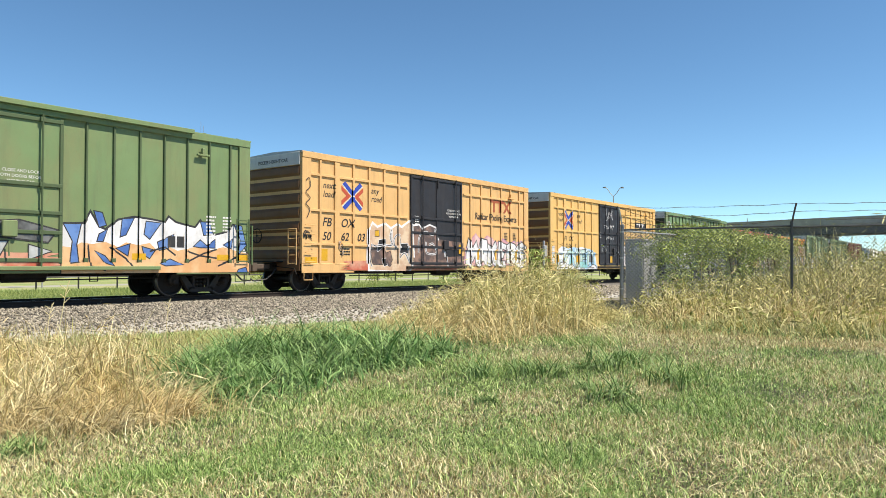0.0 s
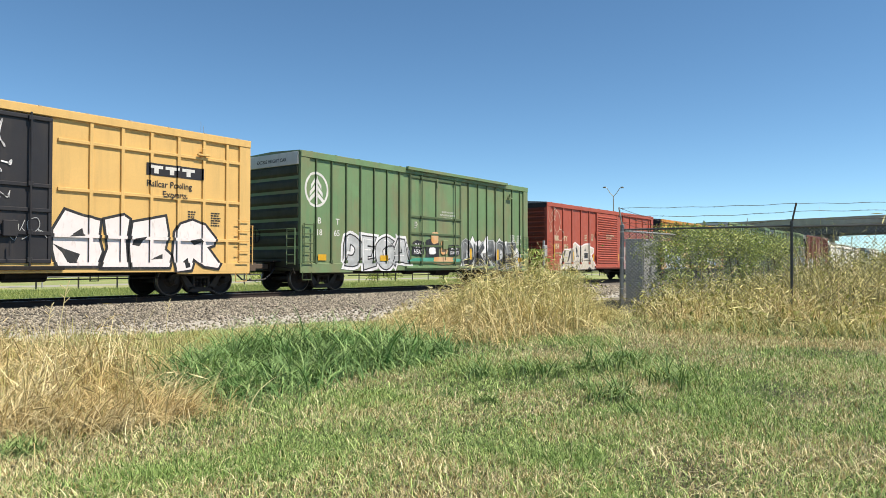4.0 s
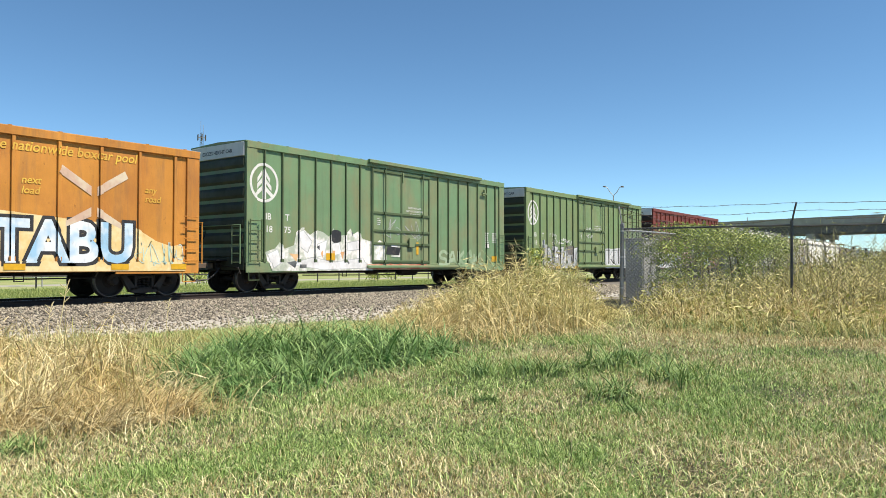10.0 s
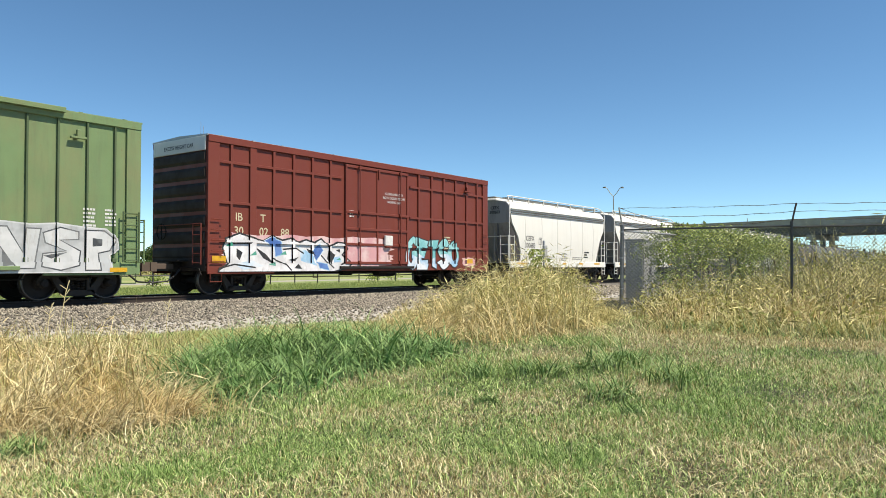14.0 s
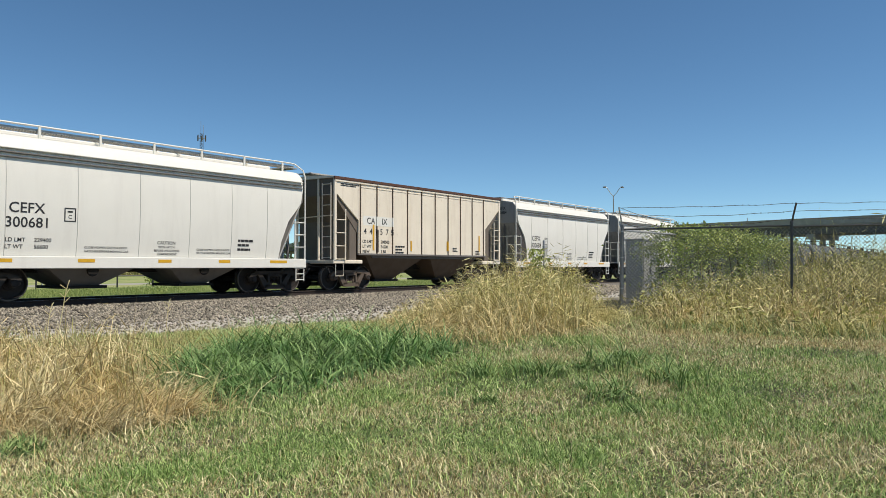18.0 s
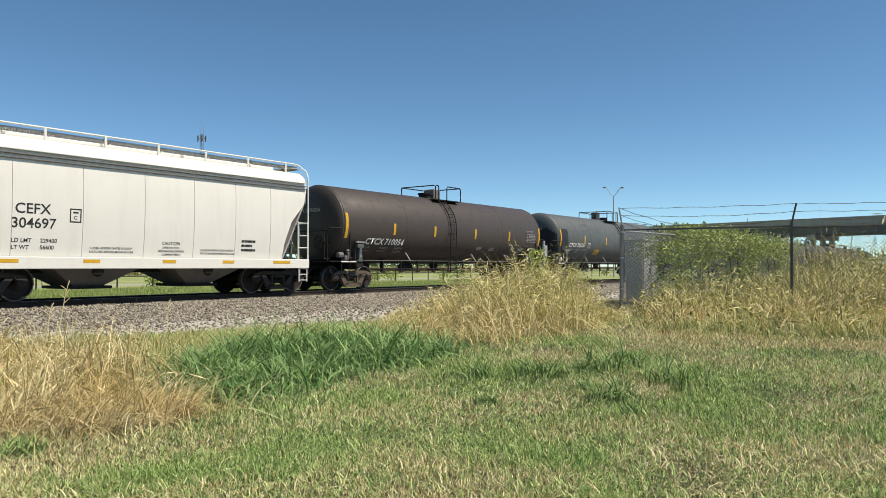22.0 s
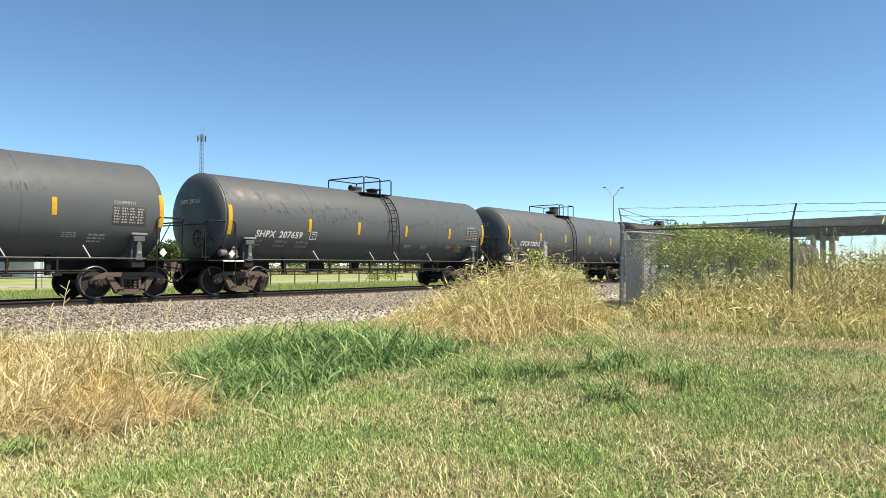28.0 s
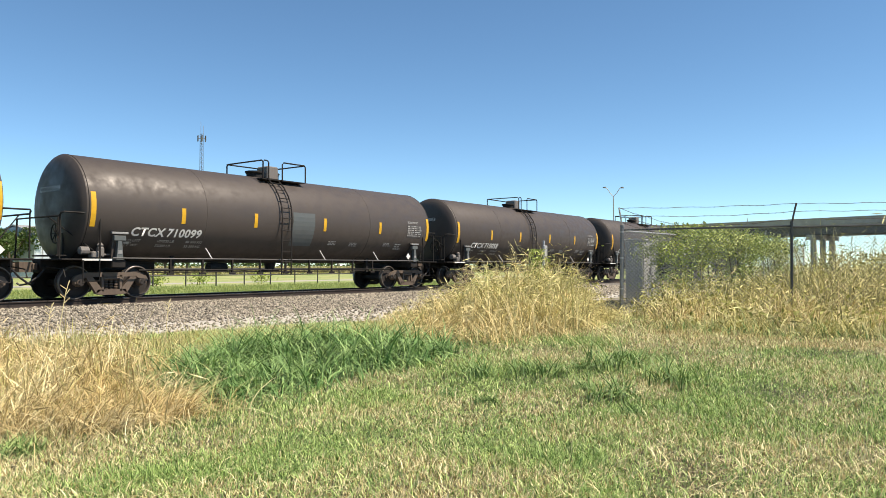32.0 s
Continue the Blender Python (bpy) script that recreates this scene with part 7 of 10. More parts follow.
    part("centre_sill", Shape().box(-5.5, 5.5, -0.24, 0.24, 0.74, 1.0, 0.02), UNDER, car)
    side = Side(car, -1.46, [(-4.275 + k * 0.933, -4.225 + k * 0.933) for k in range(10)], [], 0.042)
    side.patch(-4.1, -2.3, 2.45, 2.82, WHITE_CAR, 3, 4, 0.01)
    side.text("CA", -3.88, 2.52, 0.34, INK)
    side.text("IX", -3.02, 2.52, 0.34, INK)
    for ch, x in (("4", -4.05), ("4", -3.72), ("1", -3.42), ("5", -3.12), ("7", -2.78), ("5", -2.48)):
        side.text(ch, x, 2.12, 0.32, INK)
    for i, (a, b) in enumerate((("LD LMT", "208500"), ("LT WT", "54500"), ("NEW", "3 88"))):
        side.text(a, -4.12, 1.78 - 0.19 * i, 0.17, INK)
        side.text(b, -3.08, 1.78 - 0.19 * i, 0.17, INK)
    side.print(-2.2, 1.72, 0.7, 0.36, 3, INK)
    side.print(1.7, 1.7, 0.5, 0.2, 3, INK)
    side.print(3.5, 1.6, 0.45, 0.22, 2, INK)
    side.print(-5.3, 3.96, 1.2, 0.12, 2, INK)
    for x, z, h in ((-3.55, 1.5, 1.0), (-1.25, 1.5, 0.42), (1.25, 1.55, 0.42), (3.75, 1.55, 0.75)):
        side.reflector(x, z, 0.10, h)
    part("stain_strip", Shape().box(-3.34, -3.24, -1.505, -1.462, 1.42, 2.3, 0.005), RAIL_SIDE, car, "rust-red streak of an old placard holder")
    couplings(car, HALF_H, 6.36)
    trucks(car, (-4.3, 4.3))
    return car


put(cream_hopper(), 202.72)

# ---- tank cars ----
def tank_car(label, shell_mat, half_shell, truck_x, r, ladder_x, deck, box_kind, zc=2.55, d=0.27, ticks=()):
    """half_shell: half the cylinder's length; deck: ends of the platform on top; zc: height of the axis; d: depth of the domed ends; ticks: where brackets tie the side rail to the shell."""
    car = thing("tank_car", label, "tank car", "cars of the freight train")
    prof = []
    for k in range(9):
        a = k / 8 * math.pi / 2
        prof.append((-half_shell - d * math.cos(a), max(0.02, r * math.sin(a) ** 0.7)))
    prof = prof + [(-x, q) for x, q in prof[::-1]]
    part("shell", Shape().lathe(prof, "x", 56, (0, 0, zc)), shell_mat, car, "", 28)
    for x in (-half_shell, -half_shell * 0.5, half_shell * 0.5, half_shell):
        part("shell_seam", Shape().lathe([(x - 0.012, r - 0.01), (x - 0.008, r + 0.006), (x + 0.008, r + 0.006), (x + 0.012, r - 0.01)], "x", 56, (0, 0, zc)), UNDER if abs(x) == half_shell and d < 0.3 else shell_mat, car, "", 28)
    end = truck_x + 1.55
    for m in (-1, 1):
        part("stub_sill", Shape().box(m * (truck_x - 1.8), m * end, -0.25, 0.25, 0.78, 1.08, 0.02), UNDER, car)
        part("saddle", Shape().prism([(-1.30, 1.08), (1.30, 1.08), (1.36, 1.75), (1.0, 1.32), (0.5, 1.12), (-0.5, 1.12), (-1.0, 1.32), (-1.36, 1.75)], "x", m * truck_x - 0.16, m * truck_x + 0.16), shell_mat, car)
        part("bolster", Shape().box(m * truck_x - 0.2, m * truck_x + 0.2, -1.42, 1.42, 0.86, 1.08, 0.02), UNDER, car)
        part("jacking_pad", Shape().prism([(m * truck_x - 0.10, 1.08), (m * truck_x + 0.10, 1.08), (m * truck_x + 0.05, 1.62), (m * truck_x - 0.05, 1.62)], "y", -1.47, -1.36).box(m * truck_x - 0.17, m * truck_x + 0.17, -1.48, -1.36, 1.60, 1.74, 0.01), GREY_TANK, car)
        part("end_deck", Shape().box(m * (truck_x + 0.25), m * end, -1.42, 1.42, 1.06, 1.10, 0.008), UNDER, car)
        x0, x1 = m * (truck_x + 0.55), m * (end - 0.03)
        part("end_handrail", Shape().tube([(x0, -1.44, 1.1), (x0, -1.44, 2.22), (x0 + m * 0.07, -1.44, 2.31), (x1 - m * 0.05, -1.36, 2.32), (x1, -1.28, 2.29), (x1, -1.24, 2.22), (x1, 1.24, 2.22), (x1, 1.34, 1.1)], 0.026, 6).tube([(x1, -1.24, 2.22), (x1, -1.24, 1.1)], 0.022, 5).tube([(x1, -0.6, 2.2), (x0 - m * 0.1, -1.40, 1.14)], 0.018, 5), UNDER, car)
        part("corner_step", Shape().tube([(x0, -1.44, 1.06), (x0, -1.44, 0.5), (x0 + m * 0.45, -1.44, 0.5), (x0 + m * 0.45, -1.44, 1.06)], 0.02, 5), UNDER, car)
        for y in (-1.46, 1.46):
            part("side_rail", Shape().tube([(-truck_x - 0.2, y, 1.12), (truck_x + 0.2, y, 1.12)], 0.022, 6), DARK_POST if y < 0 else UNDER, car) if m > 0 else None
        if m > 0 or box_kind != "brown":
            px = m * (truck_x - 0.48 if box_kind == "brown" else truck_x + 0.72)
            part("placard", Shape().prism([(px, 1.17), (px + 0.125, 1.30), (px, 1.43), (px - 0.125, 1.30)], "y", -1.50, -1.49), WHITE, car, "white diamond placard")
    for x in ticks:
        part("rail_bracket", Shape().tube([(x, -1.46, 1.12), (x - 0.13, -1.30, 1.46)], 0.022, 5), GALV, car)
    for x in (-truck_x, truck_x):
        part("pad_plate", Shape().box(x - 0.24, x + 0.24, -1.485, -1.40, 1.78, 1.84, 0.01).box(x - 0.06, x + 0.06, -1.482, -1.47, 1.24, 1.34), GALV_DULL, car)
    part("stencil_strip", Shape().box(-truck_x - 0.02 - 1.0, -truck_x - 0.2, -1.435, -1.43, 1.05, 1.10), WHITE, car, "row of white stencilled print on the sill")
    # hanging pipes and brackets under the shell
    for k in range(9):
        x = -truck_x + 1.9 + k * (2 * truck_x - 3.9) / 8
        part("pipe_hanger", Shape().box(x, x + 0.05, -0.90, -0.84, 0.66, 1.16).box(x - 0.1, x + 0.14, -0.92, -0.86, 0.64, 0.70, 0.01), UNDER, car)
    part("train_line_pipe", Shape().tube([(-truck_x + 0.9, -0.87, 0.78), (truck_x - 0.9, -0.87, 0.78)], 0.03, 6), UNDER, car)
    # brake wheel and valve at the left end
    xb = -end + 0.25
    part("brake_wheel", Shape().tube([(xb, -0.55 + 0.27 * math.cos(a * 0.5236), 1.78 + 0.27 * math.sin(a * 0.5236)) for a in range(13)], 0.02, 5).tube([(xb, -0.82, 1.78), (xb, -0.28, 1.78)], 0.015).tube([(xb, -0.74, 1.59), (xb, -0.36, 1.97)], 0.015).tube([(xb, -0.74, 1.97), (xb, -0.36, 1.59)], 0.015).tube([(xb, -0.55, 1.51), (xb, -0.55, 2.05)], 0.015).tube([(xb, -0.55, 1.78), (xb + 0.2, -0.55, 1.78), (xb + 0.2, -0.55, 1.1)], 0.03), UNDER, car)
    part("brake_valve", Shape().box(-truck_x - 0.72, -truck_x - 0.50, -1.36, -1.12, 1.12, 1.30, 0.03).box(-truck_x - 0.50, -truck_x - 0.34, -1.30, -1.10, 1.14, 1.42, 0.03).lathe([(-truck_x - 1.02, 0.05), (-truck_x - 1.0, 0.11), (-truck_x - 0.78, 0.11), (-truck_x - 0.74, 0.05)], "x", 10, (0, -1.24, 1.32)).tube([(-truck_x - 0.34, -1.2, 1.22), (-truck_x - 0.12, -1.2, 1.22), (-truck_x - 0.08, -1.2, 1.12)], 0.028, 5).lathe([(1.40, 0.06), (1.48, 0.09), (1.54, 0.04)], "z", 8, (-truck_x - 0.42, -1.2, 0)), SHADE_GREY, car, "dusty brake valves and pipes on the end deck")
    part("brake_platform", Shape().box(-end - 0.02, -end + 0.28, -1.1, 0.2, 1.16, 1.20, 0.008).tube([(-end + 0.1, -1.0, 1.2), (-end + 0.1, -1.0, 2.2)], 0.02, 5), UNDER, car)
    part("outlet_valve", Shape().lathe([(0.72, 0.10), (0.78, 0.16), (zc - r + 0.05, 0.22)], "z", 12).box(-0.3, 0.3, -0.2, 0.2, 0.7, 0.8, 0.03), UNDER, car)
    part("brake_rod", Shape().tube([(-truck_x + 1, -0.7, 0.72), (truck_x - 1, -0.7, 0.72)], 0.02, 5), UNDER, car)
    for x in (-truck_x + 2.0, truck_x - 2.2):
        part("rod_hanger", Shape().box(x, x + 0.12, -0.76, -0.64, 0.66, 1.2, 0.01), UNDER, car)
    part("brake_cylinder", Shape().lathe([(-2.9, 0.05), (-2.85, 0.16), (-2.2, 0.16), (-2.15, 0.05)], "x", 12, (0, -0.4, 0.86)), UNDER, car, "", 40)
    # ladder that follows the shell, with its platform
    def at(a, q):
        return (-q * math.cos(a), zc + q * math.sin(a))
    lad = part("ladder", Shape(), UNDER, car, "curved ladder of black steel bars")
    for x in (ladder_x - 0.21, ladder_x + 0.21):
        pts = [(x, -1.56, 0.62), (x, -1.58, zc - 0.4)] + [(x, *at(a, r + 0.10)) for a in (0.0, 0.25, 0.5, 0.75, 0.98)]
        part("ladder_rail", Shape().tube(pts, 0.026, 6), UNDER, lad)
    rungs = [(-1.56, 0.70), (-1.565, 1.05), (-1.57, 1.40), (-1.575, 1.75), (-1.58, 2.1)] + [at(a, r + 0.10) for a in (0.0, 0.22, 0.44, 0.66, 0.88)]
    for y, z in rungs:
        part("rung", Shape().tube([(ladder_x - 0.21, y, z), (ladder_x + 0.21, y, z)], 0.016, 5), UNDER, lad)
    a, b = deck
    top = zc + r
    plat = part("platform", Shape().box(a, b, -0.95, -0.55, top - 0.16, top - 0.12), UNDER, car, "walkway platform round the manway")
    part("platform_board", Shape().box(a, b, 0.55, 0.95, top - 0.16, top - 0.12), UNDER, plat)
    for y in (-0.98, 0.98):
        if y < 0:
            for u, w in ((a, ladder_x - 0.3), (ladder_x + 0.3, b)):
                if w - u > 0.2:
                    part("platform_rail", Shape().tube([(u, y, top - 0.14), (u, y, top + 0.42), (u + 0.06, y, top + 0.48), (w - 0.06, y, top + 0.48), (w, y, top + 0.42), (w, y, top - 0.14)], 0.026, 6), UNDER, plat)
        else:
            part("platform_rail", Shape().tube([(a, y, top - 0.14), (a, y, top + 0.48), (b, y, top + 0.48), (b, y, top - 0.14)], 0.026, 6), UNDER, plat)
    for x in (a, b):
        part("platform_rail", Shape().tube([(x, -0.98, top - 0.14), (x, -0.98, top + 0.42), (x, -0.9, top + 0.48), (x, 0.9, top + 0.48), (x, 0.98, top + 0.42), (x, 0.98, top - 0.14)], 0.026, 6), UNDER, plat)
    if box_kind == "brown":
        part("valve_housing", Shape().box(b - 1.15, b - 0.65, -0.3, 0.3, top - 0.05, top + 0.42, 0.04), SHADE_GREY, plat)
        part("manway", Shape().lathe([(top - 0.05, 0.28), (top + 0.10, 0.28), (top + 0.13, 0.33), (top + 0.19, 0.33), (top + 0.22, 0.1)], "z", 16, (a + 0.35, -0.1, 0)), UNDER, plat, "", 40)
        part("vent_valve", Shape().lathe([(top - 0.05, 0.06), (top + 0.2, 0.06), (top + 0.22, 0.12), (top + 0.28, 0.05)], "z", 10, (b - 0.3, 0.2, 0)), UNDER, plat)
    else:
        hx, vx = (ladder_x - 0.72, ladder_x + 0.2) if ladder_x > 0 else (ladder_x + 0.42, ladder_x - 0.25)
        tall = 0.08 if box_kind == "flat" else 0.36
        part("valve_housing", Shape().lathe([(top - 0.05, 0.27), (top + tall, 0.27), (top + tall + 0.02, 0.29), (top + tall + 0.08, 0.29), (top + tall + 0.10, 0.2)], "z", 20, (hx, 0, 0)), DARK_POST, plat, "", 40)
        part("manway", Shape().lathe([(top - 0.05, 0.22), (top + 0.08, 0.22), (top + 0.10, 0.27), (top + 0.15, 0.27), (top + 0.18, 0.1)], "z", 16, (vx, -0.1, 0)), UNDER, plat, "", 40)
        for q, w in ((hx - 0.42, 0.05), (vx + 0.42, 0.04)):
            part("vent_valve", Shape().lathe([(top - 0.05, w), (top + 0.14, w), (top + 0.16, w + 0.05), (top + 0.22, 0.03)], "z", 10, (q, -0.15, 0)), UNDER, plat)
    couplings(car, end - 0.25, end + 0.53)
    trucks(car, (-truck_x, truck_x))
    return car, r, zc


def wrap(me, r, zc, lift):
    """Lays a flat mesh in x and z on the shell."""
    for v in me.vertices:
        a = (v.co.z - zc) / r
        q = r + lift
        v.co.y, v.co.z = -q * math.cos(a), zc + q * math.sin(a)
    return me


def on_tank(tank, me, material, name, label="", lift=0.006):
    car, r, zc = tank
    return part(name, wrap(me, r, zc, lift), material, car, label)


def tank_strip(tank, x, z, w, h, material=None, name="reflector", label="yellow reflective strip"):
    s = Shape()
    n = 8
    s.add([(x + q, 0, z + h * k / n) for k in range(n + 1) for q in (0, w)], [(2 * k, 2 * k + 1, 2 * k + 3, 2 * k + 2) for k in range(n)])
    return on_tank(tank, s.mesh(name, material or REFLECT), material or REFLECT, name, label)


def tank_text(tank, body, x, z, size, material=None, **more):
    me = text_mesh(body, size, material or WHITE, **more)
    me.transform(Matrix.Translation((x, 0, z)))
    return on_tank(tank, me, material or WHITE, "lettering")


def tank_print(tank, x, z, w, h, lines, material=None, cols=1):
    material = material or GREY_TANK_LETTER
    s = Shape()
    step = h / lines
    for i in range(lines):
        for c in range(cols):
            cw = w / cols
            a = x + c * cw
            b = a + cw * (0.6 + 0.3 * random.random())
            while a < b:
                n = min(b, a + cw * random.uniform(0.12, 0.3))
                z1, z0 = z - i * step - 0.1 * step, z - (i + 0.62) * step
                s.add([(a, 0, z0), (n, 0, z0), (n, 0, z1), (a, 0, z1)], [(0, 1, 2, 3)])
                a = n + 0.03
    tagged(on_tank(tank, s.mesh("small_print", material), material, "small_print"), kind="stuff")


GREY_TANK_LETTER = plain("dusty_white_lettering", (0.42, 0.42, 0.40), 0.6)
TABLE = plain("faded_data_panel", (0.062, 0.058, 0.054), 0.6)
SIGN_BROWN = plain("orange_brown_sign_enamel", (0.30, 0.15, 0.05), 0.5)


def dress_tank(tank, mark, number, x0, strips, tx, size=0.36, dz=-0.82, sz=-0.42, plate=0.0, outer=-0.05):
    """outer: how far the end strips stand out past the seam."""
    car, r, zc = tank
    tank_text(tank, mark, tx, zc + dz, size, WHITE, shear=0.12, spacing=1.08, spread=0.03 * size)
    tank_text(tank, number, tx + 3.1 * size, zc + dz, size, WHITE, shear=0.12, spacing=1.08, spread=0.03 * size)
    for i, rows in enumerate((("LD LMT", "189800 LB", "86 090 KG"), ("LT WT", "73200 LB", "33 200 KG"))):
        for j, row in enumerate(rows):
            tank_text(tank, row, tx - 0.08 + 0.95 * j, zc + dz - 0.20 - 0.17 * i, 0.13, GREY_TANK_LETTER, shear=0.1)
    if plate:
        s = Shape()
        z0 = zc + dz - 0.04
        for a, b, c, e in ((0, 0.32, 0, 0.025), (0, 0.32, 0.275, 0.30), (0, 0.025, 0.025, 0.275), (0.295, 0.32, 0.025, 0.275), (0.08, 0.24, 0.20, 0.23)):
            s.add([(plate + a, 0, z0 + c), (plate + b, 0, z0 + c), (plate + b, 0, z0 + e), (plate + a, 0, z0 + e)], [(0, 1, 2, 3)])
        on_tank(tank, s.mesh("plate_mark", WHITE), WHITE, "plate_mark", "white outlined clearance plate mark")
        tank_text(tank, "C", plate + 0.11, z0 + 0.05, 0.15)
    tank_strip(tank, x0 - outer, zc + sz - 0.10, 0.14, 0.95)
    tank_strip(tank, -x0 + outer - 0.10, zc + sz - 0.10, 0.14, 0.95)
    for x in strips:
        tank_strip(tank, x - 0.065, zc + sz + 0.10, 0.13, 0.46)
    tank_strip(tank, -x0 - 1.42, zc - 0.44, 0.98, 0.52, TABLE, "data_panel", "dark panel of small print")
    car, r, zc = tank
    me_tank = (car, r + 0.003, zc)
    tank_print(me_tank, -x0 - 1.38, zc + 0.05, 0.92, 0.46, 6, GREY_TANK_LETTER, 4)
    tank_text(tank, "EQUIPMENT", -x0 - 1.38, zc + 0.14, 0.12, GREY_TANK_LETTER)
    for x, z, w in ((1.6, zc - 0.72, 0.6), (2.7, zc - 0.75, 0.55), (-x0 - 2.7, zc - 0.7, 0.5)):
        tank_print(tank, x, z, w, 0.18, 3)
    tank_print(tank, -x0 - 2.0, zc - 0.72, 0.55, 0.32, 3)
    tank_print(tank, x0 + 0.85, zc - 0.98, 0.6, 0.12, 1)
    me = text_mesh(mark + " " + number, 0.20, WHITE, align="CENTER")
    me.transform(Matrix.Rotation(radians(-90), 4, "Z"))
    me.transform(Matrix.Translation((0, 0.15, 0.45)))
    for v in me.vertices:
        q = min(0.98, math.hypot(v.co.y, v.co.z) / r)
        v.co.x, v.co.z = x0 - (0.38 if r < 1.48 and x0 < -7.4 else 0.27) * math.sqrt(max(0.0, 1 - q ** 2.86)) - 0.012, v.co.z + zc
    part("end_lettering", me, WHITE, car)


def flake(tank, pts, w):
    s = Shape()
    s.add([(u + q, 0, v + q * 0.5) for u, v in pts for q in (0, w)], [(2 * j, 2 * j + 1, 2 * j + 3, 2 * j + 2) for j in range(len(pts) - 1)])
    on_tank(tank, s.mesh("paint_scratch", INK), INK, "paint_scratch")


def scratches(tank, seed, rows, cracks):
    """Dark marks where the paint has flaked: rows (from, to, height, count) of short ticks along a wavy line, and long thin cracks."""
    rng = random.Random(seed)
    zc = tank[2]
    for x0, x1, z, n in rows:
        ph = rng.uniform(0, 6)
        for k in range(n):
            x = x0 + (x1 - x0) * (k + rng.uniform(-0.45, 0.45)) / n
            z0 = zc + z + 0.10 * math.sin(x * 2.3 + ph) + rng.gauss(0, 0.05)
            lean, h = rng.uniform(-0.07, 0.05), 0.03 + 0.16 * rng.random() ** 2
            flake(tank, [(x, z0), (x + lean * 0.4, z0 + h * 0.5), (x + lean, z0 + h)], rng.uniform(0.010, 0.026))
    for x, z, dx, drop in cracks:
        pts = []
        for j in range(9):
            u = j / 8
            pts.append((x + dx * u ** 0.8 + rng.uniform(-0.025, 0.025), zc + z - drop * u ** 1.4 + rng.uniform(-0.02, 0.02)))
        flake(tank, pts, 0.013)


BROWN_STRIPS = (-4.46, -1.80, 1.28, 4.24)
brown = tank_car("dark brown tank car with a top platform and yellow reflectors", BROWN_TANK, 7.30, 6.42, 1.50, -0.58, (-1.12, 0.78), "brown", 2.51, 0.27, (-3.45, 1.32, 4.15))
brown_cars = [brown[0]] + [copy_thing(brown[0], Matrix()) for _ in range(4)]
for car, number, middle in zip(brown_cars, ("710054", "710099", "710058", "710036", "710061"), (242.78, 329.13, 345.83, 362.53, 379.23)):
    tank = (car, brown[1], brown[2])
    dress_tank(tank, "CTCX", number, -7.30, BROWN_STRIPS, -6.05, 0.36, -0.78, -0.46)
    put(car, middle)
part("shell_patch", wrap(Shape().add([(-0.22 + q * 1.0, 0, 1.55 + 0.15 * k) for k in range(9) for q in (0, 1)], [(2 * k, 2 * k + 1, 2 * k + 3, 2 * k + 2) for k in range(8)]).mesh("shell_patch", GREY_TANK_B), 1.50, 2.51, 0.004), GREY_TANK_B, brown_cars[1], "slightly greyer repainted patch on the shell")
scratches((brown_cars[0], 1.50, 2.51), 4, ((-5.4, -3.6, 0.95, 9),), ())

# paint, marks, number, half shell, truck, ladder, platform, place, text, height of text, strips, height of strips, tick rows, cracks
GREYS = ((GREY_TANK, "CTCX", "725161", 7.52, 6.88, 0.72, (-0.38, 1.25), 260.1, -6.48, -0.47, (-4.54, -1.55, 1.52, 4.50), -0.36,
          ((-6.2, -4.0, 0.40, 12), (-5.0, -1.2, 0.75, 26), (-4.2, -2.0, 0.50, 16), (1.6, 4.6, 0.35, 22), (4.5, 6.3, -0.05, 14)), ((-6.0, 1.1, 0.5, 0.5), (-4.3, 1.0, 0.45, 0.4), (2.6, 0.9, 0.3, 0.5)),
          "mid-grey tank car with black end panel and yellow reflectors"),
         (GREY_TANK_B, "CTCX", "725208", 7.52, 6.88, 0.72, (-0.38, 1.25), 277.93, -6.34, -0.50, (-4.04, -1.5, 1.56, 4.55), -0.36,
          ((-6.3, -3.2, 0.45, 22), (1.4, 4.6, 0.40, 20)), ((-5.4, 1.0, 0.5, 0.6),), "slate grey tank car with scratched paint"),
         (GREY_TANK_B, "SHPX", "207659", 7.23, 6.36, 0.74, (-0.5, 1.12), 295.0, -6.07, -0.62, (-3.74, -1.25, 1.54, 4.53), -0.48,
          ((-6.0, -4.4, 0.22, 10), (-4.3, -1.2, 0.45, 24), (-3.4, 0.5, 0.15, 26), (1.3, 4.6, 0.10, 28), (4.4, 6.2, 0.3, 8)), ((-5.9, 0.9, 0.12, 0.3), (-5.0, 0.6, 0.25, 0.4)), "slate grey tank car with many dark scratches"),
         (GREY_TANK, "CTCX", "725212", 7.52, 6.85, -0.60, (-1.35, 0.36), 312.08, -6.40, -0.52, (-4.36, -1.52, 1.56, 4.58), -0.36,
          ((-5.6, -4.5, 0.35, 12), (-3.9, -2.9, 0.42, 9), (-2.9, -1.4, 0.1, 14), (1.3, 2.9, 0.30, 14), (2.8, 5.0, 0.15, 20)), ((-7.3, 1.0, 0.35, 0.7), (-6.9, 1.15, 1.1, 1.0), (-5.6, 1.0, 0.15, 0.5), (-4.6, 1.0, 0.7, 0.6), (1.2, 0.8, 0.5, 0.5), (3.3, 0.7, 0.4, 0.4)),
          "grey tank car with brown placard and yellow reflectors"))
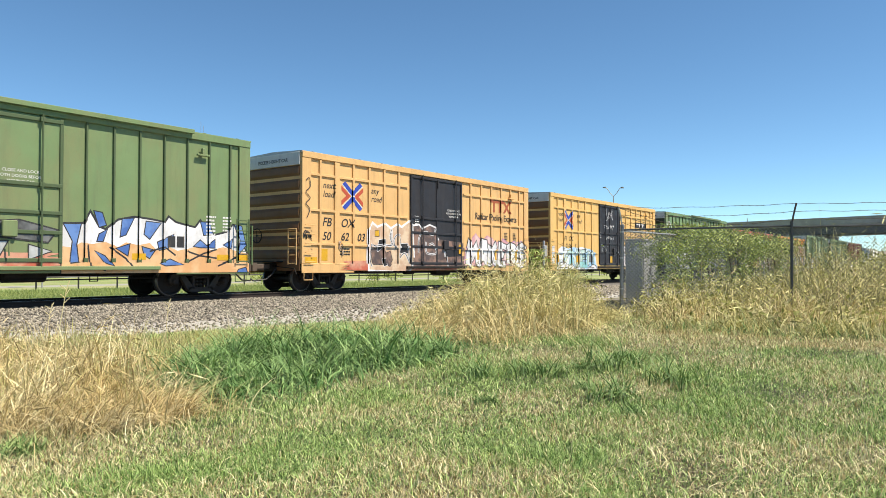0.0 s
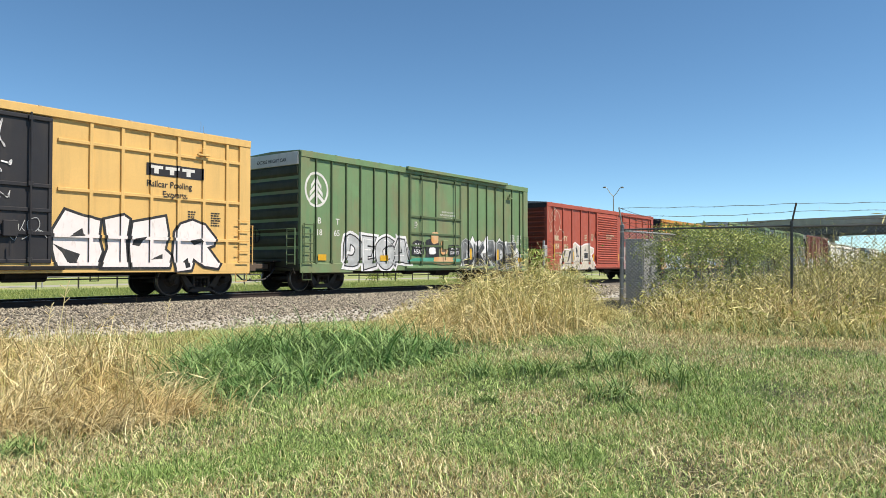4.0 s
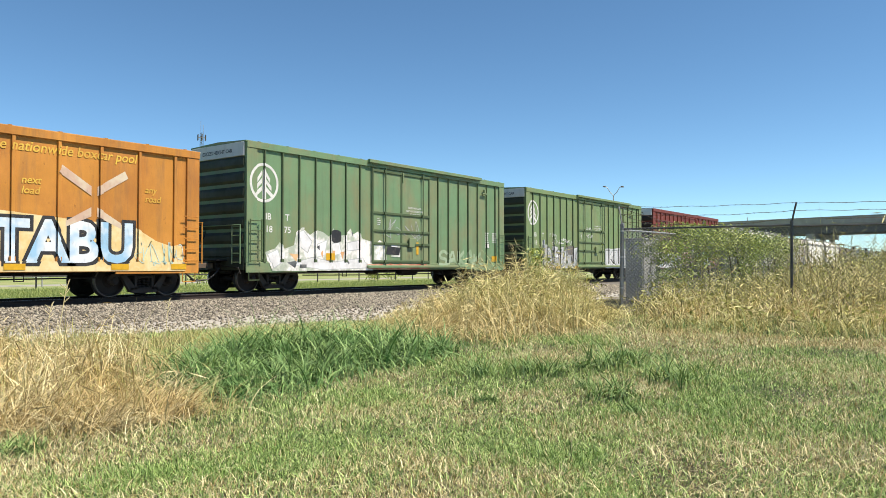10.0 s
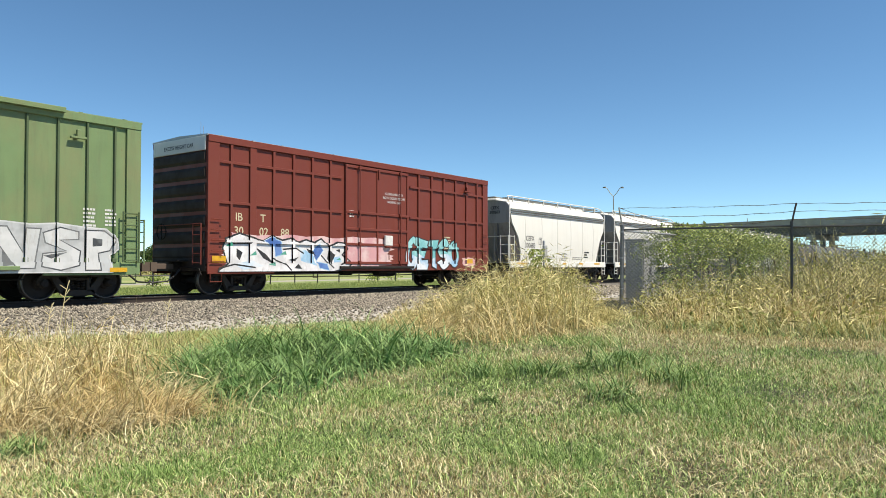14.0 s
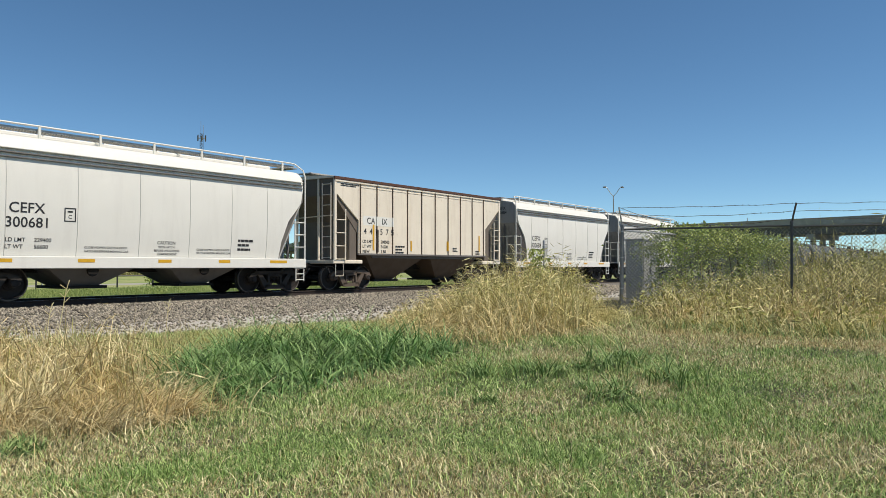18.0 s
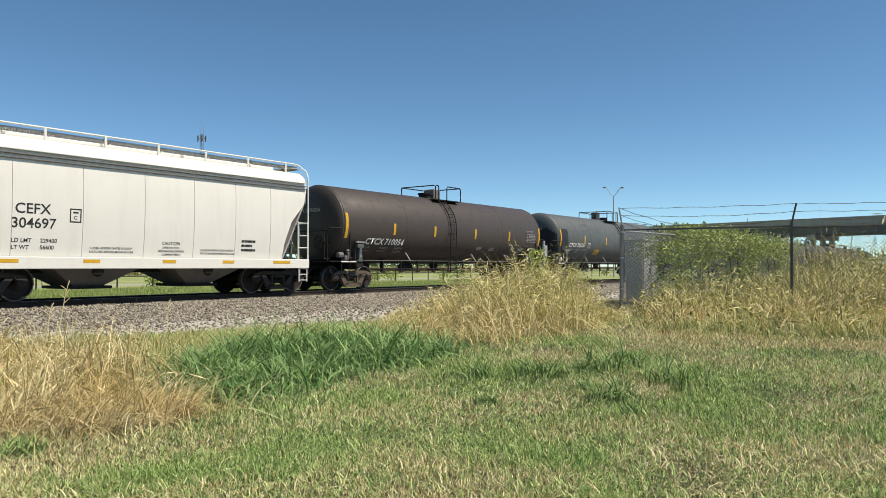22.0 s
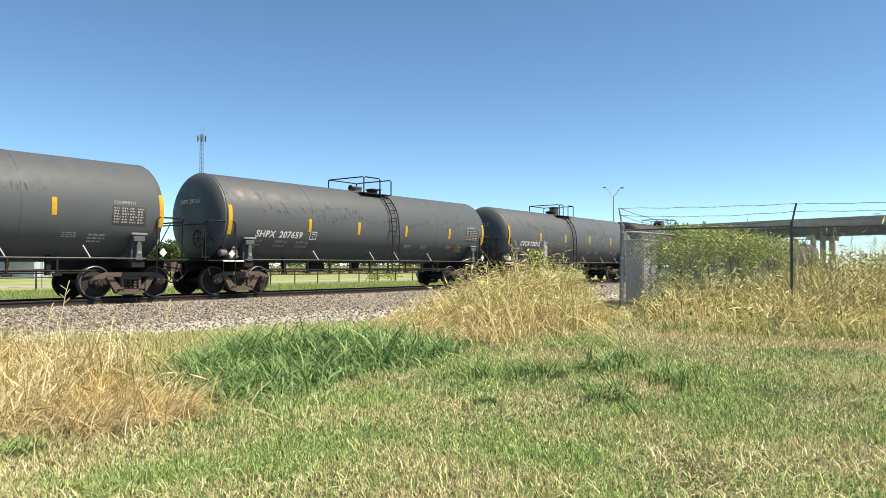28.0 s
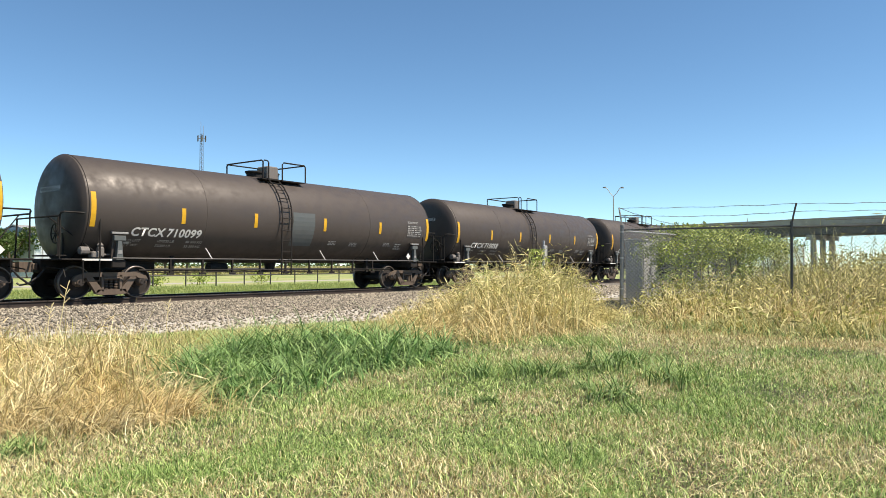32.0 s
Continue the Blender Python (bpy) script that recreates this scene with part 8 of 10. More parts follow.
for k, (mat, mark, number, hs, tx, lx, deck, middle, wx, wz, strips, sz, rows, cracks, label) in enumerate(GREYS):
    tank = tank_car(label, mat, hs, tx, 1.46, lx, deck, "flat" if k == 2 else "grey", 2.48, 0.27 if k == 2 else 0.38, (-4.15, -1.6, 0.95, 3.4, 5.5) if k != 2 else (-3.35, -0.4, 1.05, 3.2))
    dress_tank(tank, mark, number, -hs, strips, wx, 0.32, wz, sz, strips[0] + (0.45 if k != 2 else 0.05), -0.05 if k == 2 else 0.08)
    scratches(tank, k + 5, rows, cracks)
    if k == 0:
        tank_strip(tank, -hs + 0.10, 2.02, 0.74, 1.0, BLACK, "black_panel", "black repainted panel")
        tank_strip(tank, -3.05, 1.56, 0.68, 0.34, REFLECT, "yellow_sign", "yellow warning sign")
        tank_print((tank[0], 1.463, 2.48), -3.0, 1.86, 0.6, 0.26, 3, INK)
        s = Shape()
        for i in range(14):
            for j in range(14):
                y0, z0 = -1.30 + 0.1 * i, -0.75 + 0.1 * j
                if abs(y0 + 0.55) > 0.75 or z0 < -0.75 or z0 > 0.46 or abs(y0 + 0.55) * 0.5 + z0 > 0.62 or 0.9 * (y0 + 0.55) - z0 > 0.85:
                    continue
                ring = []
                for y, z in ((y0, z0), (y0 + 0.1, z0), (y0 + 0.1, z0 + 0.1), (y0, z0 + 0.1)):
                    q = min(0.985, math.hypot(y, z) / 1.46)
                    ring.append((-hs - 0.38 * math.sqrt(1 - q ** 2.86) - 0.006, y, 2.48 + z))
                s.add(ring, [(0, 1, 2, 3)])
        part("end_panel", s, BLACK, tank[0], "black repainted panel on the domed end")
    else:
        sign = -3.62 if k == 3 else -3.0 if k == 1 else 4.75
        tank_strip(tank, sign, 1.60, 0.70, 0.26, SIGN_BROWN, "brown_sign", "small orange-brown warning sign")
        tank_print((tank[0], 1.463, 2.48), sign + 0.04, 1.83, 0.62, 0.2, 3, INK)
    put(tank[0], middle)

# ---- far things: overpass, street lamp, mast, shed, trees, pipe fence ----
def overpass():
    root = thing("overpass", "grey concrete road overpass on dark girders and columns", "bridge")
    ax, ay = 0.2267, 0.974            # along the bridge
    bx, by = 0.974, -0.2267           # across it
    ox, oy = 159.8, 31.9
    def at(u, w, z):
        return (ox + ax * u + bx * w, oy + ay * u + by * w, z)
    def beam(u0, u1, w0, w1, z0, z1):
        s = Shape()
        return s.add([at(u, w, z) for u in (u0, u1) for w in (w0, w1) for z in (z0, z1)],
                     [(0, 1, 3, 2), (4, 6, 7, 5), (0, 4, 5, 1), (2, 3, 7, 6), (0, 2, 6, 4), (1, 5, 7, 3)])
    part("deck", beam(-260, 520, -0.6, 12.6, 9.35, 9.75), CONCRETE, root)
    for w in (-0.75, 12.4):
        part("parapet", beam(-260, 520, w, w + 0.35, 9.55, 10.75), CONCRETE, root)
        part("parapet_cap", beam(-260, 520, w - 0.08, w + 0.43, 10.75, 10.9), CONCRETE, root)
    for k in range(6):
        w = 0.6 + k * 2.15
        g = part("girder", beam(-260, 520, w - 0.09, w + 0.09, 7.85, 9.35), GIRDER, root)
        part("flange", beam(-260, 520, w - 0.32, w + 0.32, 7.75, 7.85), GIRDER, g)
    for k in range(-4, 9):
        u = -3.5 + k * 32
        part("pier_cap", beam(u - 0.8, u + 0.8, 0.2, 11.8, 6.75, 7.74), CONCRETE, root)
        for w in (1.6, 6.0, 10.4):
            x, y, _ = at(u, w, 0)
            part("column", Shape().lathe([(-0.1, 0.55), (6.76, 0.55)], "z", 16, (x, y, 0)), CONCRETE, root, "", 40)
    for k in range(-5, 12):
        u = k * 26 + 9
        part("light_bracket", beam(u, u + 0.12, -0.5, -0.4, 10.9, 11.6), GALV, root) if k % 4 == 0 else None
    return root


overpass()

lampx, lampy = 95.0, 41.7
lamp_post = thing("street_lamp", "tall galvanised street lamp with two arms", "street lamp", at=(lampx, lampy, 0.05))
part("pole", Shape().lathe([(0, 0.13), (0.3, 0.12), (11.2, 0.07)], "z", 10), GALV, lamp_post, "", 40)
for m in (-1, 1):
    arm = part("arm", Shape().tube([(0, 0, 11.1), (m * 0.28, -m * 0.37, 11.6), (m * 0.52, -m * 0.70, 12.25), (m * 0.70, -m * 0.93, 12.35)], 0.05, 6), GALV, lamp_post)
    part("lamp_head", Shape().prism([(m * 0.62, 12.40), (m * 0.72, 12.48), (m * 1.1, 12.40), (m * 1.1, 12.29), (m * 0.62, 12.29)], "y", -m * 0.93 - 0.16, -m * 0.93 + 0.16), SHADE_GREY, arm)

mast = thing("radio_mast", "slender steel lattice mast with small antennas", "mast", at=(120.1, 173.2, 0.05))
legs = [(1.0, 0), (-0.5, 0.866), (-0.5, -0.866)]
H = 38.0
for a, b in legs:
    part("mast_leg", Shape().tube([(a * 0.72, b * 0.72, 0), (a * 0.45, b * 0.45, H)], 0.07, 5), DARK_POST, mast)
for k in range(30):
    z0, z1 = k * H / 30, (k + 1) * H / 30
    q0, q1 = 0.72 - 0.27 * z0 / H, 0.72 - 0.27 * z1 / H
    for i in range(3):
        (a, b), (c, d) = legs[i], legs[(i + 1) % 3]
        part("mast_brace", Shape().tube([(a * q0, b * q0, z0), (c * q1, d * q1, z1)], 0.035, 4, False), DARK_POST, mast)
for k in range(6):
    a = k * math.pi / 3
    part("antenna_panel", Shape().box(-0.12, 0.12, -0.1, 0.1, H - 2.2, H - 0.6, 0.03), DARK_POST, mast).location = (1.15 * math.cos(a), 1.15 * math.sin(a), 0)
    part("antenna_arm", Shape().tube([(0, 0, H - 1.4), (1.15 * math.cos(a), 1.15 * math.sin(a), H - 1.4)], 0.06, 4), GALV, mast)
for x, h in ((-0.3, 3.2), (0.5, 2.2)):
    part("whip_antenna", Shape().tube([(x, 0, H), (x, 0, H + h)], 0.05, 4), GALV, mast)

shed = thing("shed", "pale blue sheet-metal shed with a low gable roof", "shed", at=(42.0, 94.5, 0.05, 0, 0, 22))
part("wall", Shape().box(-3.4, 3.4, -3, 3, 0, 5.2), SHED, shed)
part("roof", Shape().prism([(-3.3, 5.15), (0, 6.3), (3.3, 5.15), (3.3, 5.3), (0, 6.45), (-3.3, 5.3)], "x", -3.6, 3.6), ROOF, shed)
part("gable", Shape().prism([(-3, 5.18), (0, 6.25), (3, 5.18)], "x", -3.4, 3.4), SHED, shed)
for k in range(9):
    part("wall_rib", Shape().box(-3.3 + k * 0.8, -3.22 + k * 0.8, -3.04, -3.0, 0, 5.15), SHED, shed)
part("shed_door", Shape().box(-1.2, 1.2, -3.08, -3.0, 0, 3.4, 0.02), ROOF, shed)
part("window", Shape().box(1.8, 2.9, -3.07, -3.0, 1.6, 2.6, 0.02), BLACK, shed)


def leaf_material(name, a, b, c, patch=1.2, clear=0.25):
    """Leaves and blades: a hue for each, patches over metres, some light through them."""
    m, nt, p = nodes(name)
    geo = nt.nodes.new("ShaderNodeNewGeometry")
    col = blend(nt, geo.outputs["Random Per Island"], a, b)
    col = blend(nt, ramp(nt, tex_noise(nt, patch, 3), 0.42, 0.62), col, c)
    nt.links.new(col, p.inputs["Base Color"])
    p.inputs["Roughness"].default_value = 0.55
    p.inputs["Specular IOR Level"].default_value = 0.3
    tr = nt.nodes.new("ShaderNodeBsdfTranslucent")
    nt.links.new(col, tr.inputs["Color"])
    mix = nt.nodes.new("ShaderNodeMixShader")
    mix.inputs[0].default_value = clear
    nt.links.new(p.outputs[0], mix.inputs[1])
    nt.links.new(tr.outputs[0], mix.inputs[2])
    nt.links.new(mix.outputs[0], nt.nodes["Material Output"].inputs[0])
    return m


LEAF = leaf_material("tree_leaves", (0.045, 0.085, 0.02), (0.10, 0.15, 0.04), (0.07, 0.11, 0.03))
VINE = leaf_material("vine_leaves", (0.075, 0.135, 0.026), (0.62, 0.66, 0.22), (0.32, 0.40, 0.10), 0.8, 0.18)


def raw_mesh(name, verts, loops, sizes, material):
    me = bpy.data.meshes.new(name)
    me.vertices.add(len(verts))
    me.vertices.foreach_set("co", np.asarray(verts, np.float32).ravel())
    me.loops.add(len(loops))
    me.loops.foreach_set("vertex_index", np.asarray(loops, np.int32))
    starts = np.concatenate([[0], np.cumsum(sizes)[:-1]]).astype(np.int32)
    me.polygons.add(len(sizes))
    me.polygons.foreach_set("loop_start", starts)
    me.update(calc_edges=True)
    me.materials.append(material)
    return me


def leaves(name, centres, size, material, rng, flatness=0.0, aspect=0.45):
    """A pointed leaf of four corners at each centre."""
    n = len(centres)
    a = rng.normal(size=(n, 3))
    a[:, 2] *= 1 - flatness
    a /= np.linalg.norm(a, axis=1)[:, None]
    b = np.cross(a, rng.normal(size=(n, 3)))
    b /= np.linalg.norm(b, axis=1)[:, None]
    s = size * rng.uniform(0.6, 1.3, (n, 1))
    v = np.stack([centres - a * s, centres + b * s * aspect, centres + a * s, centres - b * s * aspect], 1).reshape(-1, 3)
    return raw_mesh(name, v, np.arange(4 * n), np.full(n, 4), material)


def tree(x, y, h, seed, label):
    rng = np.random.default_rng(seed)
    root = thing("tree", label, "tree", "trees behind the track", at=(x, y, 0.05))
    part("trunk", Shape().tube([(0, 0, 0), (0.1, 0, h * 0.25), (0.05, 0.1, h * 0.5)], 0.16, 7), BARK, root)
    tips = []
    for k in range(6):
        a = rng.uniform(0, 6.28)
        tip = (math.cos(a) * h * rng.uniform(0.2, 0.42), math.sin(a) * h * rng.uniform(0.2, 0.42), h * rng.uniform(0.5, 0.85))
        tips.append(tip)
        part("limb", Shape().tube([(0.05, 0.05, h * rng.uniform(0.2, 0.4)), (tip[0] * 0.6, tip[1] * 0.6, tip[2] * 0.8), tip], 0.07, 5), BARK, root)
    pts = []
    for t in tips + [(0, 0, h * 0.75)]:
        n = 260
        d = rng.normal(size=(n, 3))
        d *= (rng.uniform(0.3, 1, (n, 1)) ** 0.5) * h * 0.21 / np.linalg.norm(d, axis=1)[:, None]
        d[:, 2] *= 0.75
        pts.append(np.array(t) + d)
    tagged(part("crown", leaves("crown", np.concatenate(pts), 0.22, LEAF, rng), LEAF, root), kind="stuff")
    return root


rng = np.random.default_rng(3)
for k in range(34):
    u = k / 33
    tree(-70 + 300 * u + rng.uniform(-4, 4), 128 + 60 * rng.random() + 10 * u, rng.uniform(5.0, 8.5), 10 + k, "leafy green tree on the edge of the meadow")

# road sign beyond the track
SIGN_ORANGE = plain("orange_sign_sheet", (0.85, 0.14, 0.02), 0.45)
sign = thing("road_sign", "orange diamond road sign turned away on a thin post", "road sign", at=(23.1, 51.0, 0.05, 0, 0, 28))
part("post", Shape().box(-0.04, 0.04, 0.02, 0.08, -0.05, 4.3, 0.005), GALV, sign)
plate = part("sign_plate", Shape().prism([(0, 3.02), (0.66, 3.70), (0, 4.38), (-0.66, 3.70)], "y", -0.02, 0.0), SIGN_ORANGE, sign, "orange diamond plate")
for z, w in ((3.92, 0.22), (3.72, 0.40), (3.52, 0.30)):
    part("sign_line", Shape().box(-w, w, -0.026, -0.02, z - 0.06, z + 0.05), INK, plate, "row of small print")

# trees nearer to the track, beside the shed and where the meadow ends
for k, (x, y, h) in enumerate(((34.7, 89.5, 6.8), (37.6, 91.6, 6.2), (40.1, 92.7, 6.2), (52.9, 98.7, 5.5), (59.7, 94.7, 5.5), (65.5, 98.1, 5.0))):
    tree(x, y, h, 80 + k, "leafy green tree beside the shed" if k < 3 else "small leafy green tree on the meadow")

hedge_rng = np.random.default_rng(21)
n = 34000
hx = hedge_rng.uniform(-90, 260, n)
hz = hedge_rng.uniform(0, 1, n) * (2.4 + 0.9 * np.sin(hx * 0.35) + 0.6 * np.sin(hx * 0.9 + 1))
hedge = thing("hedgerow", "scrubby green hedgerow at the far edge of the meadow", "hedge")
tagged(part("leaves", leaves("leaves", np.stack([hx, 118 + hedge_rng.normal(0, 1.2, n) + 0.03 * hx, hz], -1), 0.34, LEAF, hedge_rng), LEAF, hedge), kind="stuff")

n = 26000
hx = hedge_rng.uniform(-60, 220, n)
verge = leaf_material("dry_verge_grass", (0.30, 0.27, 0.12), (0.52, 0.46, 0.24), (0.36, 0.36, 0.15), 0.1)
tagged(part("dry_verge", leaves("dry_verge", np.stack([hx, 104 + hedge_rng.normal(0, 1.5, n) + 0.03 * hx, 0.1 + hedge_rng.uniform(0, 1.35, n)], -1), 0.32, verge, hedge_rng), None), "tall beige grass along the far side of the meadow", "grass", kind="stuff")

pipes = thing("pipe_fence", "dark pipe fence with two rails along the meadow", "fence")
for z in (0.85, 1.32):
    part("fence_rail", Shape().tube([(-60, 45, z), (140, 45, z)], 0.045, 6), PIPE, pipes)
for k in range(81):
    part("fence_post", Shape().tube([(-60 + 2.5 * k, 45, -0.02), (-60 + 2.5 * k, 45, 1.36)], 0.05, 6), PIPE, pipes)

# shrubs along the pipe fence
for k in range(16):
    x, y, h = 28 + 7.0 * k + rng.uniform(-3, 3), 46.5 + rng.uniform(0, 4), rng.uniform(0.7, 1.2)
    root = thing("shrub", "low straggly green shrub beside the pipe fence", "shrub", "shrubs", at=(x, y, 0.05))
    part("stem", Shape().tube([(0, 0, 0), (0.05, 0, h * 0.6)], 0.03, 5), BARK, root)
    d = rng.normal(size=(260, 3)) * (0.5, 0.5, 0.25) * h + (0, 0, h * 0.6)
    d[:, 2] = np.abs(d[:, 2])
    tagged(part("crown", leaves("crown", d, 0.12, VINE, rng), VINE, root), kind="stuff")

# ---- chain-link fence with barbed wire ----
FX, FY, FZ = 14.62, 6.22, 0.46
ALONG = Vector((0.293, -0.956, 0)).normalized()     # front run, away from the track
H_LINK = 1.83
fence = thing("chain_link_fence", "galvanised chain-link fence topped with three strands of barbed wire", "fence")


def fence_post(p, r, tilt, steel=GALV, parent=fence):
    s = Shape().tube([(p[0] - tilt[0] * 0.3, p[1] - tilt[1] * 0.3, FZ - 0.3), (p[0] + tilt[0], p[1] + tilt[1], FZ + H_LINK + 0.05)], r, 10)
    post = part("fence_post", s, steel, parent)
    top = Vector((p[0] + tilt[0], p[1] + tilt[1], FZ + H_LINK + 0.03))
    part("post_cap", Shape().lathe([(0, r * 1.15), (0.05, r * 1.1), (0.08, r * 0.4)], "z", 10, tuple(top)), steel, post)
    return post, top


def wire(a, b, r, sag, material, n=14, barbs=True):
    s = Shape()
    a, b = Vector(a), Vector(b)
    pts = []
    for k in range(n + 1):
        u = k / n
        p = a.lerp(b, u)
        p.z -= sag * 4 * u * (1 - u) + 0.008 * math.sin(u * 23 + sag * 90)
        pts.append(p)
    s.tube(pts, r, 4)
    if barbs:
        count = int((b - a).length / 0.13)
        for k in range(count):
            u = (k + 0.5) / count
            i = min(int(u * n), n - 1)
            p = pts[i].lerp(pts[i + 1], u * n - i)
            d = Vector((math.sin(k * 2.3), math.cos(k * 1.7), math.sin(k * 3.1))).normalized() * 0.022
            s.tube([p - d, p + d], 0.0025, 3, False)
            e = d.cross(Vector((0.3, 0.5, 0.8)))
            s.tube([p - e, p + e], 0.0025, 3, False)
    return s


def mesh_panel(start, along, length, h, z0, seed):
    """Two families of slanting wires, clipped to the panel."""
    s = Shape()
    pitch = 0.075
    normal = Vector((-along.y, along.x, 0)) * 0.003
    for fam in (1, -1):
        k = -int(h / pitch) - 1
        while k * pitch < length + h:
            x0, x1 = (k * pitch, k * pitch + h)
            a, b = max(0, x0), min(length, x1)
            if b - a > 0.02:
                za, zb = a - x0, b - x0
                if fam < 0:
                    za, zb = h - za, h - zb
                p = start + along * a + normal * fam
                q = start + along * b + normal * fam
                s.tube([(p.x, p.y, z0 + za), (q.x, q.y, z0 + zb)], 0.0029, 3, False)
            k += 1
    return s


corner = Vector((FX, FY, 0))
post1, top1 = fence_post((FX - 0.03, FY + 0.02), 0.042, (0.05, -0.01), POST_GREY)
run = [corner + ALONG * d for d in (3.24, 6.45, 9.7)]
tops = [top1]
for k, p in enumerate(run):
    post, top = fence_post((p.x, p.y), 0.028, (0.01, -0.01), DARK_POST)
    tops.append(top)
for k in range(3):
    a, b = tops[k], tops[k + 1]
    part("top_rail", Shape().tube([a - Vector((0, 0, 0.05)), b - Vector((0, 0, 0.03))], 0.02, 8), DARK_POST, fence)
length = 9.7
tagged(part("chain_link_mesh", mesh_panel(corner, ALONG, length, H_LINK, FZ, 1), GALV_DULL, fence, "galvanised diamond wire mesh"), kind="stuff")
# arms that lean outwards carry the barbed wire
arms = []
for k, top in enumerate(tops):
    out = Vector((-0.10, 0.03, 0)) if k == 0 else Vector((0.0, -0.09, 0))
    tip = top + out + Vector((0, 0, 0.42))
    part("wire_arm", Shape().tube([top, top.lerp(tip, 0.4) + Vector((0, 0, 0.02)), tip], 0.018, 6), GALV if k == 0 else RUST_WIRE, fence)
    arms.append((top, tip))
for k in range(3):
    for j, u in enumerate((0.25, 0.62, 0.97)):
        a = arms[k][0].lerp(arms[k][1], u)
        b = arms[k + 1][0].lerp(arms[k + 1][1], u)
        part("barbed_wire", wire(a, b, 0.0045, 0.02 + 0.04 * (2 - j) * (k == 0), RUST_WIRE), RUST_WIRE, fence, "rusty barbed wire")
# side run parallel to the track
SIDE = Vector((1, 0, 0))
side_posts = [corner + SIDE * d for d in (5.2, 8.6, 12.0, 15.4, 18.8)]
last = top1
for p in side_posts:
    post, top = fence_post((p.x, p.y), 0.026, (0, 0))
    part("top_rail", Shape().tube([last - Vector((0, 0, 0.07)), top - Vector((0, 0, 0.03))], 0.02, 8), GALV, fence)
    tip = top + Vector((0, -0.1, 0.4))
    part("wire_arm", Shape().tube([top, tip], 0.016, 6), GALV, fence)
    last = top
tagged(part("chain_link_mesh", mesh_panel(corner, SIDE, 18.8, H_LINK, FZ, 2), GALV_DULL, fence, "galvanised diamond wire mesh"), kind="stuff")
for j, u in enumerate((0.25, 0.62, 0.97)):
    a = arms[0][0].lerp(arms[0][1], u)
    b = Vector((side_posts[0].x, side_posts[0].y - 0.1 * u, FZ + H_LINK + 0.03 + 0.4 * u - 0.25))
    part("barbed_wire", wire(a, b, 0.0045, 0.05, RUST_WIRE), RUST_WIRE, fence, "rusty barbed wire")
for z in (0.55, 1.2, 1.75):
    part("post_band", Shape().lathe([(FZ + z, 0.044), (FZ + z + 0.03, 0.044)], "z", 10, (FX - 0.03 + 0.02 * z, FY + 0.015, 0)), GALV, post1)

cabinet = thing("utility_cabinet", "pale grey steel utility cabinet behind the fence", "cabinet", at=(19.28, 7.62, 0.46))
part("case", Shape().box(0, 1.12, 0, 0.5, 0.0, 1.74, 0.015), CABINET, cabinet)
part("plinth", Shape().box(-0.05, 1.17, -0.05, 0.55, -0.2, 0.06, 0.01), CONCRETE, cabinet)
part("roof", Shape().box(-0.03, 1.15, -0.03, 0.53, 1.74, 1.79, 0.01), CABINET, cabinet)
for x in (0.04, 0.58):
    door = part("cabinet_door", Shape().box(x, x + 0.5, -0.02, 0.0, 0.1, 1.68, 0.008), CABINET, cabinet)
    part("handle", Shape().box(x + 0.40, x + 0.43, -0.05, -0.02, 0.85, 1.0, 0.005), SHADE_GREY, door)
part("label_plate", Shape().box(-0.012, 0.0, 0.1, 0.24, 1.45, 1.58, 0.002), WHITE, cabinet)

marker = thing("marker_post", "slim grey marker post with a small box", "post", at=(20.2, 11.2, 0.3))
part("post", Shape().box(-0.03, 0.03, -0.03, 0.03, -0.1, 2.0, 0.008), GALV, marker)
part("box", Shape().box(-0.10, 0.10, -0.08, 0.0, 1.5, 1.85, 0.015), CABINET, marker)

# vines over the side run
rng = np.random.default_rng(8)
def vine(x0, x1, n, label, top_fn, seed):
    rng = np.random.default_rng(seed)
    root = thing("vine", label, "vine", "vines on the fence", at=((x0 + x1) / 2, FY, FZ))
    cx = (x0 + x1) / 2
    for k in range(7):
        x = rng.uniform(x0, x1) - cx
        part("stem", Shape().tube([(x, -0.04, 0), (x + 0.2, -0.06, 0.7), (x - 0.1, -0.05, 1.4), (x + 0.3, -0.03, 1.9)], 0.012, 4), BARK, root)
    x = rng.uniform(x0, x1, n)
    top = top_fn(x)
    z = top * rng.uniform(0, 1, n) ** 0.6
    bulge = 0.16 + 0.22 * np.sin(x * 2.1) ** 2 + 0.15 * (z > 1.5)
    y = rng.normal(0, 1, n) * bulge
    keep = (np.sin(x * 3.7 + z * 2.9) + np.sin(x * 1.3 - z * 4.1) + rng.normal(0, 0.6, n) > 0.75) | (z > top * (0.78 + 0.14 * np.sin(x * 4.4)))
    c = np.stack([x - cx, y, z], -1)[keep]
    tagged(part("leaves", leaves("leaves", c, 0.046, VINE, rng), VINE, root, "small green leaves"), kind="stuff")


vine(16.6, 23.6, 17500, "green creeper sprawling over the chain-link fence", lambda x: 1.5 + 0.55 * smooth(16.6, 18.2, x) + 0.12 * np.sin(x * 5), 1)
vine(22.5, 30.0, 17000, "thick green creeper heaped along the fence", lambda x: 1.95 + 0.14 * np.sin(x * 3.3), 2)

